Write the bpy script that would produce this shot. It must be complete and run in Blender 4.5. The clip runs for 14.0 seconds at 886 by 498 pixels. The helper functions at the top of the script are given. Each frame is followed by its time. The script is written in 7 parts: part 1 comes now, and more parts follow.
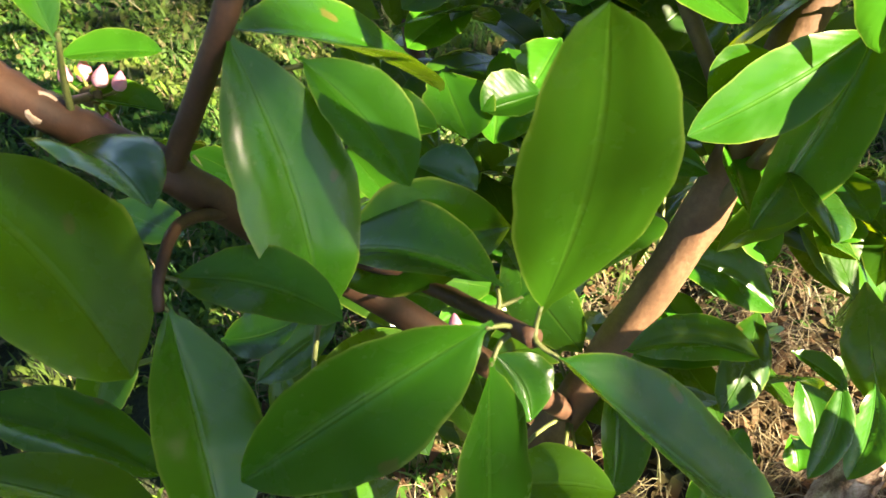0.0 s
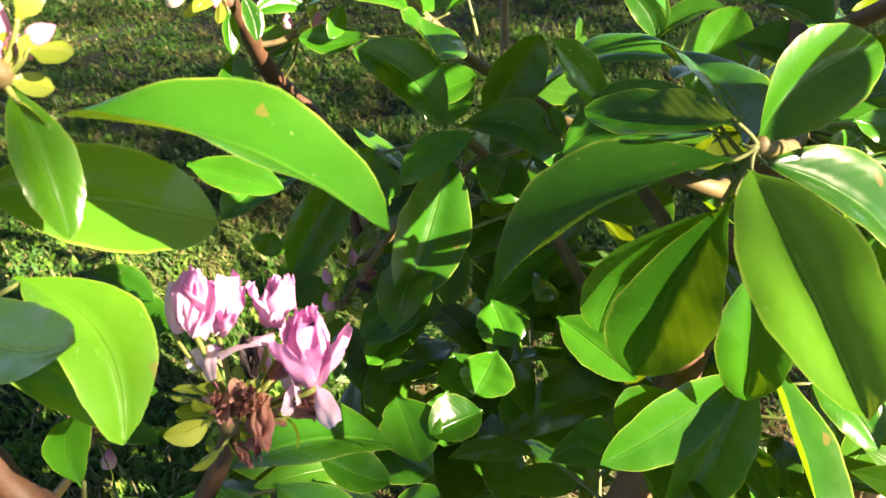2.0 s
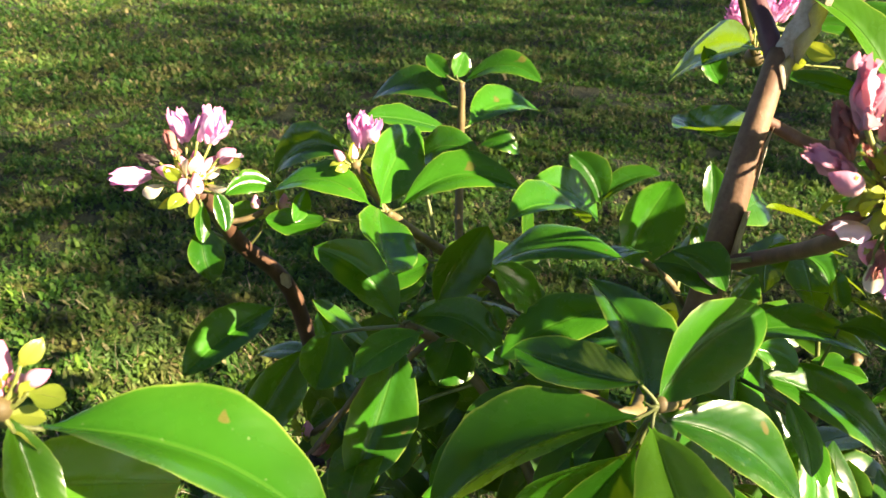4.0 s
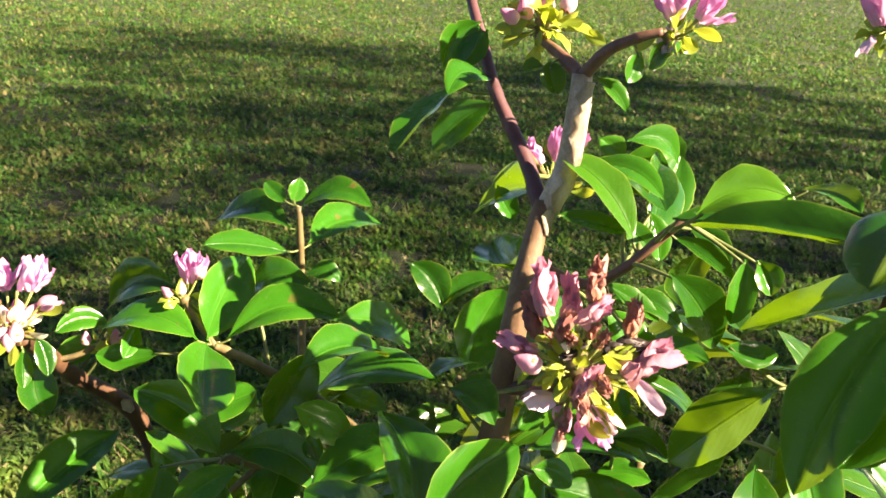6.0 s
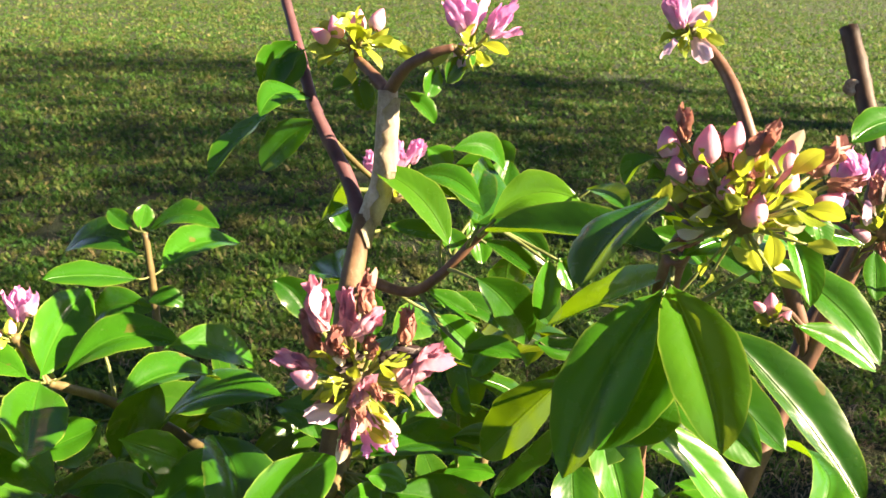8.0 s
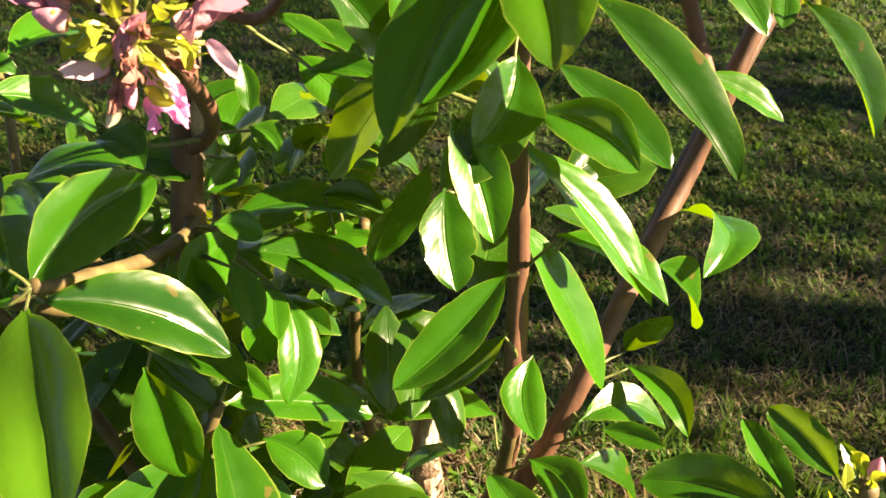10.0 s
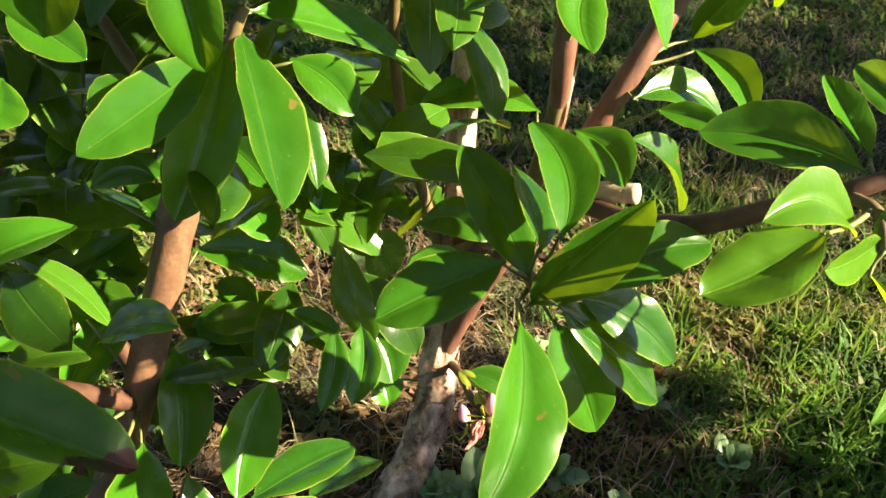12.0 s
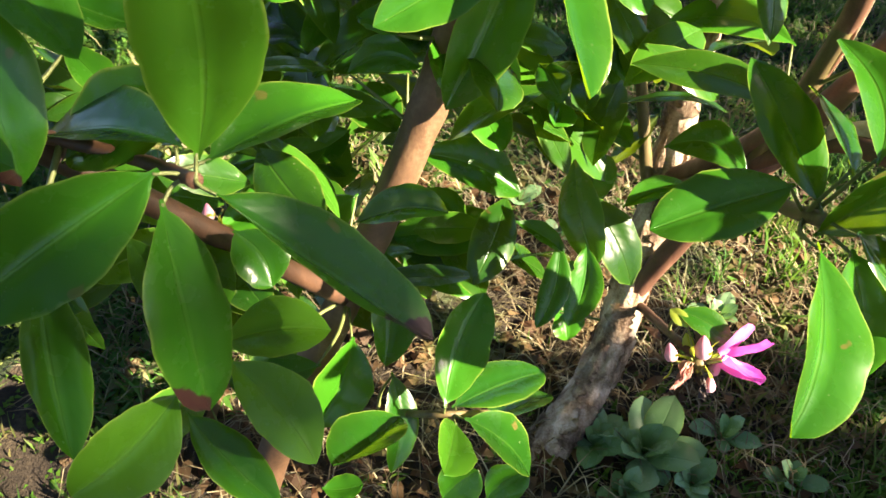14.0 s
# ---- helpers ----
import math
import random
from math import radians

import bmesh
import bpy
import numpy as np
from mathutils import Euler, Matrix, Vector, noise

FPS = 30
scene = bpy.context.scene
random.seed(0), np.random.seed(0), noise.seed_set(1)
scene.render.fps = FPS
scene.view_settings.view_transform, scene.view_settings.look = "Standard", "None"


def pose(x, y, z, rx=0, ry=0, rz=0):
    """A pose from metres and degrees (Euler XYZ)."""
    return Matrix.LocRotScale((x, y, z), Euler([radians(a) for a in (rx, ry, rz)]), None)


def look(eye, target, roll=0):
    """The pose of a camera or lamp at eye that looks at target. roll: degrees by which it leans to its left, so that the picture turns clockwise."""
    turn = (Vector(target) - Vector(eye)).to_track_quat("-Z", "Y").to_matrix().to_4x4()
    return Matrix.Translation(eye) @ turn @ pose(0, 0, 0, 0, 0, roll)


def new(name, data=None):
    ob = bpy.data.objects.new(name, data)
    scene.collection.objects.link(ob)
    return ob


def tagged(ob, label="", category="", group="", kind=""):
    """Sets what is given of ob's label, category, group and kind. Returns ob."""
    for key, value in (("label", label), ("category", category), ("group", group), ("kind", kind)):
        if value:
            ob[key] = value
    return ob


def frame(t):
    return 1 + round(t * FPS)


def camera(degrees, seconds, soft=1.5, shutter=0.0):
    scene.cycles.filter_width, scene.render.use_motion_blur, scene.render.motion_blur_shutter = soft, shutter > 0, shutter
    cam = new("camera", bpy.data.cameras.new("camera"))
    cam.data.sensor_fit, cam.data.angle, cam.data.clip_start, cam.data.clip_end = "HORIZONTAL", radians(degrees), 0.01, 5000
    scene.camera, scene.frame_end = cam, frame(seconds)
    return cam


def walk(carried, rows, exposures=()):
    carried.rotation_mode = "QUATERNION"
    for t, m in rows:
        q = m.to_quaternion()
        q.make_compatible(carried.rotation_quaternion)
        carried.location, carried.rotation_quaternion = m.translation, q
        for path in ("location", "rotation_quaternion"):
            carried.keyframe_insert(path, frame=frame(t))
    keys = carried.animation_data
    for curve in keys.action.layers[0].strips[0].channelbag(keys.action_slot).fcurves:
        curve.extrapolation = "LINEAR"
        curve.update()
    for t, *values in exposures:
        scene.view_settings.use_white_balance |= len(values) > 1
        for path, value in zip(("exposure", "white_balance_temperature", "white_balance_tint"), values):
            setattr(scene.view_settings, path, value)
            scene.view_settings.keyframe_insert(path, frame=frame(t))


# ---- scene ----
cam = camera(61.5, 14.0)
cam.data.dof.use_dof, cam.data.dof.focus_distance, cam.data.dof.aperture_fstop = True, 0.6, 20.0
EXPOSURE = 2.68
PATH = [
    (0, (0.079, 0.0, 0.912), (-0.182, 1.4, -0.492), -1.4),
    (0.5, (0.075, 0.021, 0.962), (-0.184, 1.52, -0.337), -1.1),
    (1, (0.08, 0.017, 1.008), (-0.169, 1.585, -0.209), -0.6),
    (1.5, (0.094, 0.021, 1.056), (-0.141, 1.626, -0.114), -1.4),
    (2, (0.1, 0.024, 1.082), (-0.129, 1.649, -0.062), -1.9),
    (2.5, (0.099, 0.025, 1.115), (-0.136, 1.667, -0.003), -1.8),
    (2.7, (0.098, 0.028, 1.127), (-0.126, 1.677, 0.018), -1.3),
    (4.8, (0.148, 0.037, 1.231), (0.076, 1.813, 0.313), 2.5),
    (5, (0.159, 0.038, 1.239), (0.12, 1.821, 0.334), 2.9),
    (5.5, (0.17, 0.033, 1.255), (0.21, 1.847, 0.415), 3.6),
    (6, (0.2, 0.016, 1.28), (0.287, 1.834, 0.45), 2.4),
    (6.5, (0.224, 0.005, 1.288), (0.384, 1.82, 0.465), 2.3),
    (7, (0.248, -0.005, 1.293), (0.421, 1.802, 0.454), 1.5),
    (7.2, (0.255, -0.006, 1.298), (0.455, 1.812, 0.487), 1.3),
    (9.3, (0.337, 0.001, 1.255), (0.738, 1.765, 0.401), 0.0),
    (9.5, (0.348, -0.004, 1.234), (0.751, 1.728, 0.318), 0.0),
    (10, (0.354, -0.011, 1.158), (0.756, 1.617, 0.069), 0.9),
    (10.5, (0.359, -0.02, 1.111), (0.765, 1.542, -0.07), 0.7),
    (11, (0.356, -0.039, 1.074), (0.697, 1.466, -0.198), 1.2),
    (11.5, (0.359, -0.058, 1.021), (0.641, 1.373, -0.348), 0.6),
    (12, (0.343, -0.072, 0.985), (0.612, 1.319, -0.427), 3.5),
    (12.5, (0.307, -0.086, 0.953), (0.549, 1.256, -0.51), 4.6),
    (13, (0.269, -0.087, 0.936), (0.428, 1.234, -0.557), 4.0),
    (13.5, (0.225, -0.08, 0.934), (0.297, 1.251, -0.558), 3.1),
    (14, (0.203, -0.083, 0.931), (0.246, 1.256, -0.554), 3.5),
]
walk(cam, [(t, look(eye, target, roll)) for t, eye, target, roll in PATH],
     [(t, EXPOSURE + gain, kelvin, tint) for t, gain, kelvin, tint in ((0.0, 0.50, 7300, 11), (1.5, 0.36, 7200, 12), (2.5, 0.22, 7200, 15), (4.0, 0.02, 7200, 13), (8.0, 0.0, 7500, 13), (9.5, -0.12, 8500, 13), (10.8, -0.2, 7900, 16), (11.6, -0.1, 7500, 18), (12.5, 0.1, 7100, 15), (14.0, 0.25, 6800, 11))])

# ---- world and light ----
SUN_AZ, SUN_EL = radians(110.0), radians(30.0)  # clockwise from +y
SUN_DIR = Vector((math.sin(SUN_AZ) * math.cos(SUN_EL), math.cos(SUN_AZ) * math.cos(SUN_EL), math.sin(SUN_EL)))
world = bpy.data.worlds.new("sky")
scene.world = world
world.use_nodes = True
wn = world.node_tree.nodes
sky = wn.new("ShaderNodeTexSky")
sky.sky_type, sky.sun_disc = "NISHITA", False
sky.sun_elevation, sky.sun_rotation = SUN_EL, SUN_AZ
sky.air_density, sky.dust_density, sky.ozone_density = 0.28, 0.2, 1.0  # a clear, dry evening
wn["Background"].inputs["Strength"].default_value = 0.05
world.node_tree.links.new(sky.outputs["Color"], wn["Background"].inputs["Color"])
sun = new("sun", bpy.data.lights.new("sun", "SUN"))
sun.data.energy, sun.data.angle, sun.data.color = 5.0, radians(0.53), (1.0, 0.87, 0.66)
sun.matrix_world = look(SUN_DIR * 20, (0, 0, 0))


# ---- materials ----
def material(name):
    mat = bpy.data.materials.new(name)
    mat.use_nodes = True
    tree = mat.node_tree
    return mat, tree.nodes, tree.links, tree.nodes["Principled BSDF"]


def noise_tex(nodes, links, scale, detail=4.0, rough=0.6, coords="Object"):
    co = nodes.new("ShaderNodeTexCoord")
    tex = nodes.new("ShaderNodeTexNoise")
    tex.inputs["Scale"].default_value, tex.inputs["Detail"].default_value, tex.inputs["Roughness"].default_value = scale, detail, rough
    links.new(co.outputs[coords], tex.inputs["Vector"])
    return tex


def ramp(nodes, links, source, stops):
    node = nodes.new("ShaderNodeValToRGB")
    els = node.color_ramp.elements
    while len(els) < len(stops):
        els.new(0.5)
    for el, (at, col) in zip(els, stops):
        el.position, el.color = at, (*col, 1)
    links.new(source, node.inputs["Fac"])
    return node


def maths(nodes, links, op, a, b=None, c=None):
    node = nodes.new("ShaderNodeMath")
    node.operation = op
    for k, v in enumerate((a, b, c)):
        if v is None:
            continue
        if isinstance(v, (int, float)):
            node.inputs[k].default_value = v
        else:
            links.new(v, node.inputs[k])
    return node.outputs[0]


def mix_col(nodes, links, fac, a, b, blend="MIX"):
    node = nodes.new("ShaderNodeMix")
    node.data_type, node.blend_type = "RGBA", blend
    for key, v in ((0, fac), (6, a), (7, b)):
        if isinstance(v, (int, float)):
            node.inputs[key].default_value = v
        elif isinstance(v, tuple):
            node.inputs[key].default_value = (*v, 1)
        else:
            links.new(v, node.inputs[key])
    return node.outputs[2]


def bump(nodes, links, height, strength, distance):
    node = nodes.new("ShaderNodeBump")
    node.inputs["Strength"].default_value, node.inputs["Distance"].default_value = strength, distance
    links.new(height, node.inputs["Height"])
    return node.outputs[0]


def leaf_material(name, dark, light, through_col, brown=0.0, share=0.38, island=False):
    """A waxy leaf: paler midrib, yellowish margin, faint side veins, light that shines through."""
    mat, nodes, links, bsdf = material(name)
    uv = nodes.new("ShaderNodeUVMap")
    sep = nodes.new("ShaderNodeSeparateXYZ")
    links.new(uv.outputs[0], sep.inputs[0])
    u, v = sep.outputs[1], sep.outputs[0]
    across = maths(nodes, links, "ABSOLUTE", maths(nodes, links, "MULTIPLY_ADD", v, 2.0, -1.0))
    info = nodes.new("ShaderNodeNewGeometry" if island else "ShaderNodeObjectInfo")
    rnd = info.outputs["Random Per Island" if island else "Random"]
    blotch = noise_tex(nodes, links, 22.0, 5.0)
    tone = maths(nodes, links, "ADD", maths(nodes, links, "MULTIPLY", rnd, 0.70), maths(nodes, links, "MULTIPLY", blotch.outputs[0], 0.38))
    col = ramp(nodes, links, tone, [(0.12, dark), (0.85, light)]).outputs[0]
    # side veins slant towards the tip
    vein_at = maths(nodes, links, "SUBTRACT", maths(nodes, links, "MULTIPLY", u, 11.0), maths(nodes, links, "MULTIPLY", across, 3.2))
    vein = maths(nodes, links, "PINGPONG", vein_at, 0.5)
    vein_line = ramp(nodes, links, vein, [(0.0, (1, 1, 1)), (0.10, (0, 0, 0))]).outputs[0]
    rib = ramp(nodes, links, across, [(0.0, (1, 1, 1)), (0.025, (0.8, 0.8, 0.8)), (0.055, (0, 0, 0))]).outputs[0]
    edge = ramp(nodes, links, across, [(0.925, (0, 0, 0)), (0.985, (1, 1, 1))]).outputs[0]
    outer = ramp(nodes, links, across, [(0.45, (0, 0, 0)), (1.0, (1, 1, 1))]).outputs[0]
    # lamina yellower outwards: a soft light gradient put into the leaf's colour
    col = mix_col(nodes, links, maths(nodes, links, "MULTIPLY", outer, 0.20), col, (0.060, 0.150, 0.010))
    col = mix_col(nodes, links, maths(nodes, links, "MULTIPLY", vein_line, 0.05), col, light)
    col = mix_col(nodes, links, maths(nodes, links, "MULTIPLY", rib, 0.10), col, (0.17, 0.30, 0.05))
    uneven = noise_tex(nodes, links, 60.0, 3.0)
    edge = maths(nodes, links, "MULTIPLY", edge, ramp(nodes, links, uneven.outputs[0], [(0.36, (0.25, 0.25, 0.25)), (0.62, (1, 1, 1))]).outputs[0])
    col = mix_col(nodes, links, maths(nodes, links, "MULTIPLY", edge, 0.42), col, (0.36, 0.42, 0.08))
    speck = noise_tex(nodes, links, 160.0, 2.0)
    dots = ramp(nodes, links, speck.outputs[0], [(0.70, (0, 0, 0)), (0.76, (1, 1, 1))]).outputs[0]
    col = mix_col(nodes, links, maths(nodes, links, "MULTIPLY", dots, 0.22), col, (0.30, 0.36, 0.16))
    blemish = noise_tex(nodes, links, 38.0, 2.0)
    spots = ramp(nodes, links, blemish.outputs[0], [(0.715, (0, 0, 0)), (0.735, (1, 1, 1))]).outputs[0]
    col = mix_col(nodes, links, maths(nodes, links, "MULTIPLY", spots, 0.6), col, (0.14, 0.09, 0.03))
    if brown:
        rot = noise_tex(nodes, links, 45.0, 3.0)
        far = maths(nodes, links, "ADD", maths(nodes, links, "MULTIPLY", u, 1.0), maths(nodes, links, "MULTIPLY", v, 0.35))
        dead = maths(nodes, links, "MULTIPLY", maths(nodes, links, "ADD", far, maths(nodes, links, "MULTIPLY", rot.outputs[0], 0.25)), 0.6)
        mask = ramp(nodes, links, dead, [(brown * 0.6, (0, 0, 0)), (brown * 0.6 + 0.015, (1, 1, 1))]).outputs[0]
        col = mix_col(nodes, links, mask, col, (0.045, 0.020, 0.018))
    links.new(col, bsdf.inputs["Base Color"])
    gloss = noise_tex(nodes, links, 30.0, 4.0)
    links.new(ramp(nodes, links, gloss.outputs[0], [(0.3, (0.17, 0.17, 0.17)), (0.75, (0.36, 0.36, 0.36))]).outputs[0], bsdf.inputs["Roughness"])
    bsdf.inputs["Specular IOR Level"].default_value = 0.40
    relief = maths(nodes, links, "ADD", maths(nodes, links, "MULTIPLY", vein, 0.16), maths(nodes, links, "MULTIPLY", rib, -1.0))
    pucker = noise_tex(nodes, links, 75.0, 1.0)
    swell = noise_tex(nodes, links, 26.0, 1.0)
    relief = maths(nodes, links, "ADD", relief, maths(nodes, links, "MULTIPLY", swell.outputs[0], 4.2))
    relief = maths(nodes, links, "ADD", relief, maths(nodes, links, "MULTIPLY", pucker.outputs[0], 0.3))
    nrm = bump(nodes, links, relief, 0.45, 0.0012)
    links.new(nrm, bsdf.inputs["Normal"])
    thin = nodes.new("ShaderNodeBsdfTranslucent")
    shine = mix_col(nodes, links, 0.15, through_col, col)
    if brown:
        shine = mix_col(nodes, links, mask, shine, (0.08, 0.03, 0.012))
    links.new(shine, thin.inputs["Color"])
    links.new(nrm, thin.inputs["Normal"])
    both = nodes.new("ShaderNodeMixShader")
    both.inputs[0].default_value = share
    links.new(bsdf.outputs[0], both.inputs[1])
    links.new(thin.outputs[0], both.inputs[2])
    links.new(both.outputs[0], nodes["Material Output"].inputs["Surface"])
    return mat


LEAF = leaf_material("leaf_green", (0.007, 0.046, 0.004), (0.030, 0.140, 0.008), (0.30, 0.52, 0.012), share=0.24)
LEAF_BRIGHT = leaf_material("leaf_yellow_green", (0.024, 0.100, 0.006), (0.066, 0.190, 0.012), (0.46, 0.66, 0.020), share=0.30)
LEAF_BROWN = leaf_material("leaf_scorched", (0.007, 0.044, 0.005), (0.026, 0.122, 0.008), (0.28, 0.50, 0.012), brown=1.20, share=0.22)
LEAF_TIP = leaf_material("leaf_scorched_tip", (0.007, 0.048, 0.005), (0.028, 0.130, 0.008), (0.28, 0.50, 0.012), brown=1.14, share=0.22)
LEAF_INNER = leaf_material("leaf_inner", (0.007, 0.038, 0.004), (0.038, 0.128, 0.010), (0.38, 0.54, 0.014), island=True, share=0.22)
TREE_LEAF = leaf_material("tree_leaf", (0.010, 0.030, 0.008), (0.030, 0.080, 0.016), (0.10, 0.20, 0.02), island=True, share=0.20)
BRACT = leaf_material("bract_yellow_green", (0.14, 0.21, 0.022), (0.34, 0.37, 0.06), (0.55, 0.62, 0.05))
WEED = leaf_material("weed_grey_green", (0.13, 0.25, 0.11), (0.23, 0.37, 0.19), (0.20, 0.40, 0.08), share=0.25)


def petal_material(name, a, b, through_col, share=0.4):
    mat, nodes, links, bsdf = material(name)
    uv = nodes.new("ShaderNodeUVMap")
    sep = nodes.new("ShaderNodeSeparateXYZ")
    links.new(uv.outputs[0], sep.inputs[0])
    fine = noise_tex(nodes, links, 90.0, 4.0)
    tone = maths(nodes, links, "ADD", maths(nodes, links, "MULTIPLY", sep.outputs[1], 0.45), maths(nodes, links, "MULTIPLY", fine.outputs[0], 0.8))
    col = ramp(nodes, links, tone, [(0.30, a), (0.85, b)]).outputs[0]
    links.new(col, bsdf.inputs["Base Color"])
    bsdf.inputs["Roughness"].default_value = 0.55
    crease = noise_tex(nodes, links, 260.0, 3.0)
    nrm = bump(nodes, links, maths(nodes, links, "ADD", crease.outputs[0], fine.outputs[0]), 0.35, 0.0008)
    links.new(nrm, bsdf.inputs["Normal"])
    thin = nodes.new("ShaderNodeBsdfTranslucent")
    links.new(mix_col(nodes, links, 0.5, through_col, col), thin.inputs["Color"])
    both = nodes.new("ShaderNodeMixShader")
    both.inputs[0].default_value = share
    links.new(bsdf.outputs[0], both.inputs[1])
    links.new(thin.outputs[0], both.inputs[2])
    links.new(both.outputs[0], nodes["Material Output"].inputs["Surface"])
    return mat


PINK = petal_material("petal_pink", (0.82, 0.56, 0.74), (0.72, 0.29, 0.58), (0.90, 0.40, 0.75))
PALE = petal_material("petal_pale", (0.76, 0.42, 0.66), (0.82, 0.62, 0.76), (0.90, 0.55, 0.75))
BUD = petal_material("bud_pink", (0.78, 0.50, 0.56), (0.66, 0.22, 0.38), (0.90, 0.40, 0.50), share=0.25)
WILT = petal_material("petal_withered", (0.44, 0.25, 0.17), (0.31, 0.12, 0.11), (0.60, 0.27, 0.18), share=0.32)
WILT_PINK = petal_material("petal_fading", (0.74, 0.46, 0.48), (0.58, 0.22, 0.34), (0.80, 0.38, 0.45), share=0.34)
CREAM = petal_material("bract_cream", (0.62, 0.56, 0.24), (0.76, 0.68, 0.56), (0.8, 0.7, 0.4), share=0.3)
MAGENTA = petal_material("petal_magenta", (0.78, 0.30, 0.66), (0.70, 0.08, 0.52), (0.95, 0.25, 0.75))
BLACK = petal_material("petal_black", (0.012, 0.008, 0.008), (0.035, 0.02, 0.02), (0.05, 0.02, 0.02), share=0.05)


def bark_material(name, cols, scale=60.0, relief=0.0015, rough=0.8, stretch=0.35):
    mat, nodes, links, bsdf = material(name)
    co = nodes.new("ShaderNodeTexCoord")
    mapping = nodes.new("ShaderNodeMapping")
    mapping.inputs["Scale"].default_value = (1, 1, stretch)
    links.new(co.outputs["Object"], mapping.inputs["Vector"])
    big = nodes.new("ShaderNodeTexNoise")
    big.inputs["Scale"].default_value, big.inputs["Detail"].default_value = scale, 6.0
    links.new(mapping.outputs[0], big.inputs["Vector"])
    fine = noise_tex(nodes, links, scale * 6, 4.0)
    tone = maths(nodes, links, "ADD", maths(nodes, links, "MULTIPLY", big.outputs[0], 0.75), maths(nodes, links, "MULTIPLY", fine.outputs[0], 0.25))
    links.new(ramp(nodes, links, tone, cols).outputs[0], bsdf.inputs["Base Color"])
    bsdf.inputs["Roughness"].default_value = rough
    links.new(bump(nodes, links, tone, 0.8, relief), bsdf.inputs["Normal"])
    return mat


BARK = bark_material("bark_flaky", [(0.34, (0.09, 0.055, 0.032)), (0.43, (0.24, 0.155, 0.10)), (0.52, (0.43, 0.31, 0.22)), (0.64, (0.64, 0.53, 0.43))], 55.0, 0.010, 0.9, 0.22)
RED_BARK = bark_material("bark_reddish", [(0.3, (0.07, 0.032, 0.020)), (0.55, (0.15, 0.070, 0.044)), (0.75, (0.24, 0.13, 0.09))], 70.0, 0.0008, 0.55)
PURPLE_BARK = bark_material("bark_purple", [(0.3, (0.055, 0.021, 0.026)), (0.6, (0.115, 0.045, 0.050)), (0.8, (0.20, 0.11, 0.10))], 70.0, 0.0008, 0.55)
PALE_BARK = bark_material("bark_pale", [(0.3, (0.30, 0.22, 0.14)), (0.50, (0.55, 0.47, 0.36)), (0.70, (0.74, 0.68, 0.57))], 60.0, 0.002, 0.75)
GREEN_BARK = bark_material("bark_olive", [(0.3, (0.06, 0.042, 0.017)), (0.55, (0.13, 0.095, 0.036)), (0.75, (0.22, 0.17, 0.07))], 70.0, 0.001, 0.6)
BROWN_BARK = bark_material("bark_brown", [(0.3, (0.036, 0.018, 0.010)), (0.55, (0.085, 0.039, 0.020)), (0.75, (0.15, 0.078, 0.043))], 60.0, 0.001, 0.6)
MOTTLED_BARK = bark_material("bark_mottled", [(0.30, (0.055, 0.028, 0.014)), (0.50, (0.130, 0.068, 0.034)), (0.64, (0.21, 0.125, 0.068)), (0.70, (0.50, 0.43, 0.31))], 38.0, 0.002, 0.65)
BLEACHED_BARK = bark_material("bark_bleached", [(0.26, (0.15, 0.095, 0.060)), (0.40, (0.32, 0.235, 0.16)), (0.52, (0.52, 0.44, 0.33)), (0.66, (0.68, 0.61, 0.49))], 42.0, 0.002, 0.65)
STALK = bark_material("leaf_stalk", [(0.3, (0.07, 0.09, 0.025)), (0.6, (0.15, 0.17, 0.05)), (0.8, (0.24, 0.22, 0.08))], 80.0, 0.0006, 0.55)
PEDICEL = bark_material("flower_stalk", [(0.3, (0.12, 0.15, 0.03)), (0.6, (0.24, 0.26, 0.06)), (0.8, (0.36, 0.30, 0.12))], 90.0, 0.0005, 0.6)
WOOD_CUT = bark_material("cut_wood", [(0.3, (0.30, 0.22, 0.15)), (0.6, (0.50, 0.41, 0.30)), (0.8, (0.6, 0.52, 0.42))], 120.0, 0.001, 0.9, 1.0)


def ground_material(name, bare):
    mat, nodes, links, bsdf = material(name)
    wide = noise_tex(nodes, links, 2.2, 5.0)
    mid = noise_tex(nodes, links, 16.0, 6.0, 0.7)
    fine = noise_tex(nodes, links, 130.0, 4.0, 0.7)
    tone = maths(nodes, links, "ADD", maths(nodes, links, "MULTIPLY", mid.outputs[0], 0.55), maths(nodes, links, "MULTIPLY", fine.outputs[0], 0.45))
    if bare:
        col = ramp(nodes, links, tone, [(0.34, (0.012, 0.008, 0.006)), (0.52, (0.040, 0.028, 0.018)), (0.68, (0.11, 0.08, 0.048))]).outputs[0]
    else:
        turf = ramp(nodes, links, tone, [(0.36, (0.006, 0.012, 0.003)), (0.55, (0.020, 0.036, 0.009)), (0.70, (0.060, 0.075, 0.022))]).outputs[0]
        worn = ramp(nodes, links, tone, [(0.36, (0.010, 0.008, 0.005)), (0.55, (0.036, 0.030, 0.014)), (0.70, (0.10, 0.08, 0.04))]).outputs[0]
        where = ramp(nodes, links, wide.outputs[0], [(0.45, (0, 0, 0)), (0.68, (1, 1, 1))]).outputs[0]
        col = mix_col(nodes, links, maths(nodes, links, "MULTIPLY", where, 0.7), turf, worn)
    links.new(col, bsdf.inputs["Base Color"])
    bsdf.inputs["Roughness"].default_value = 0.95
    links.new(bump(nodes, links, tone, 1.0, 0.02), bsdf.inputs["Normal"])
    return mat


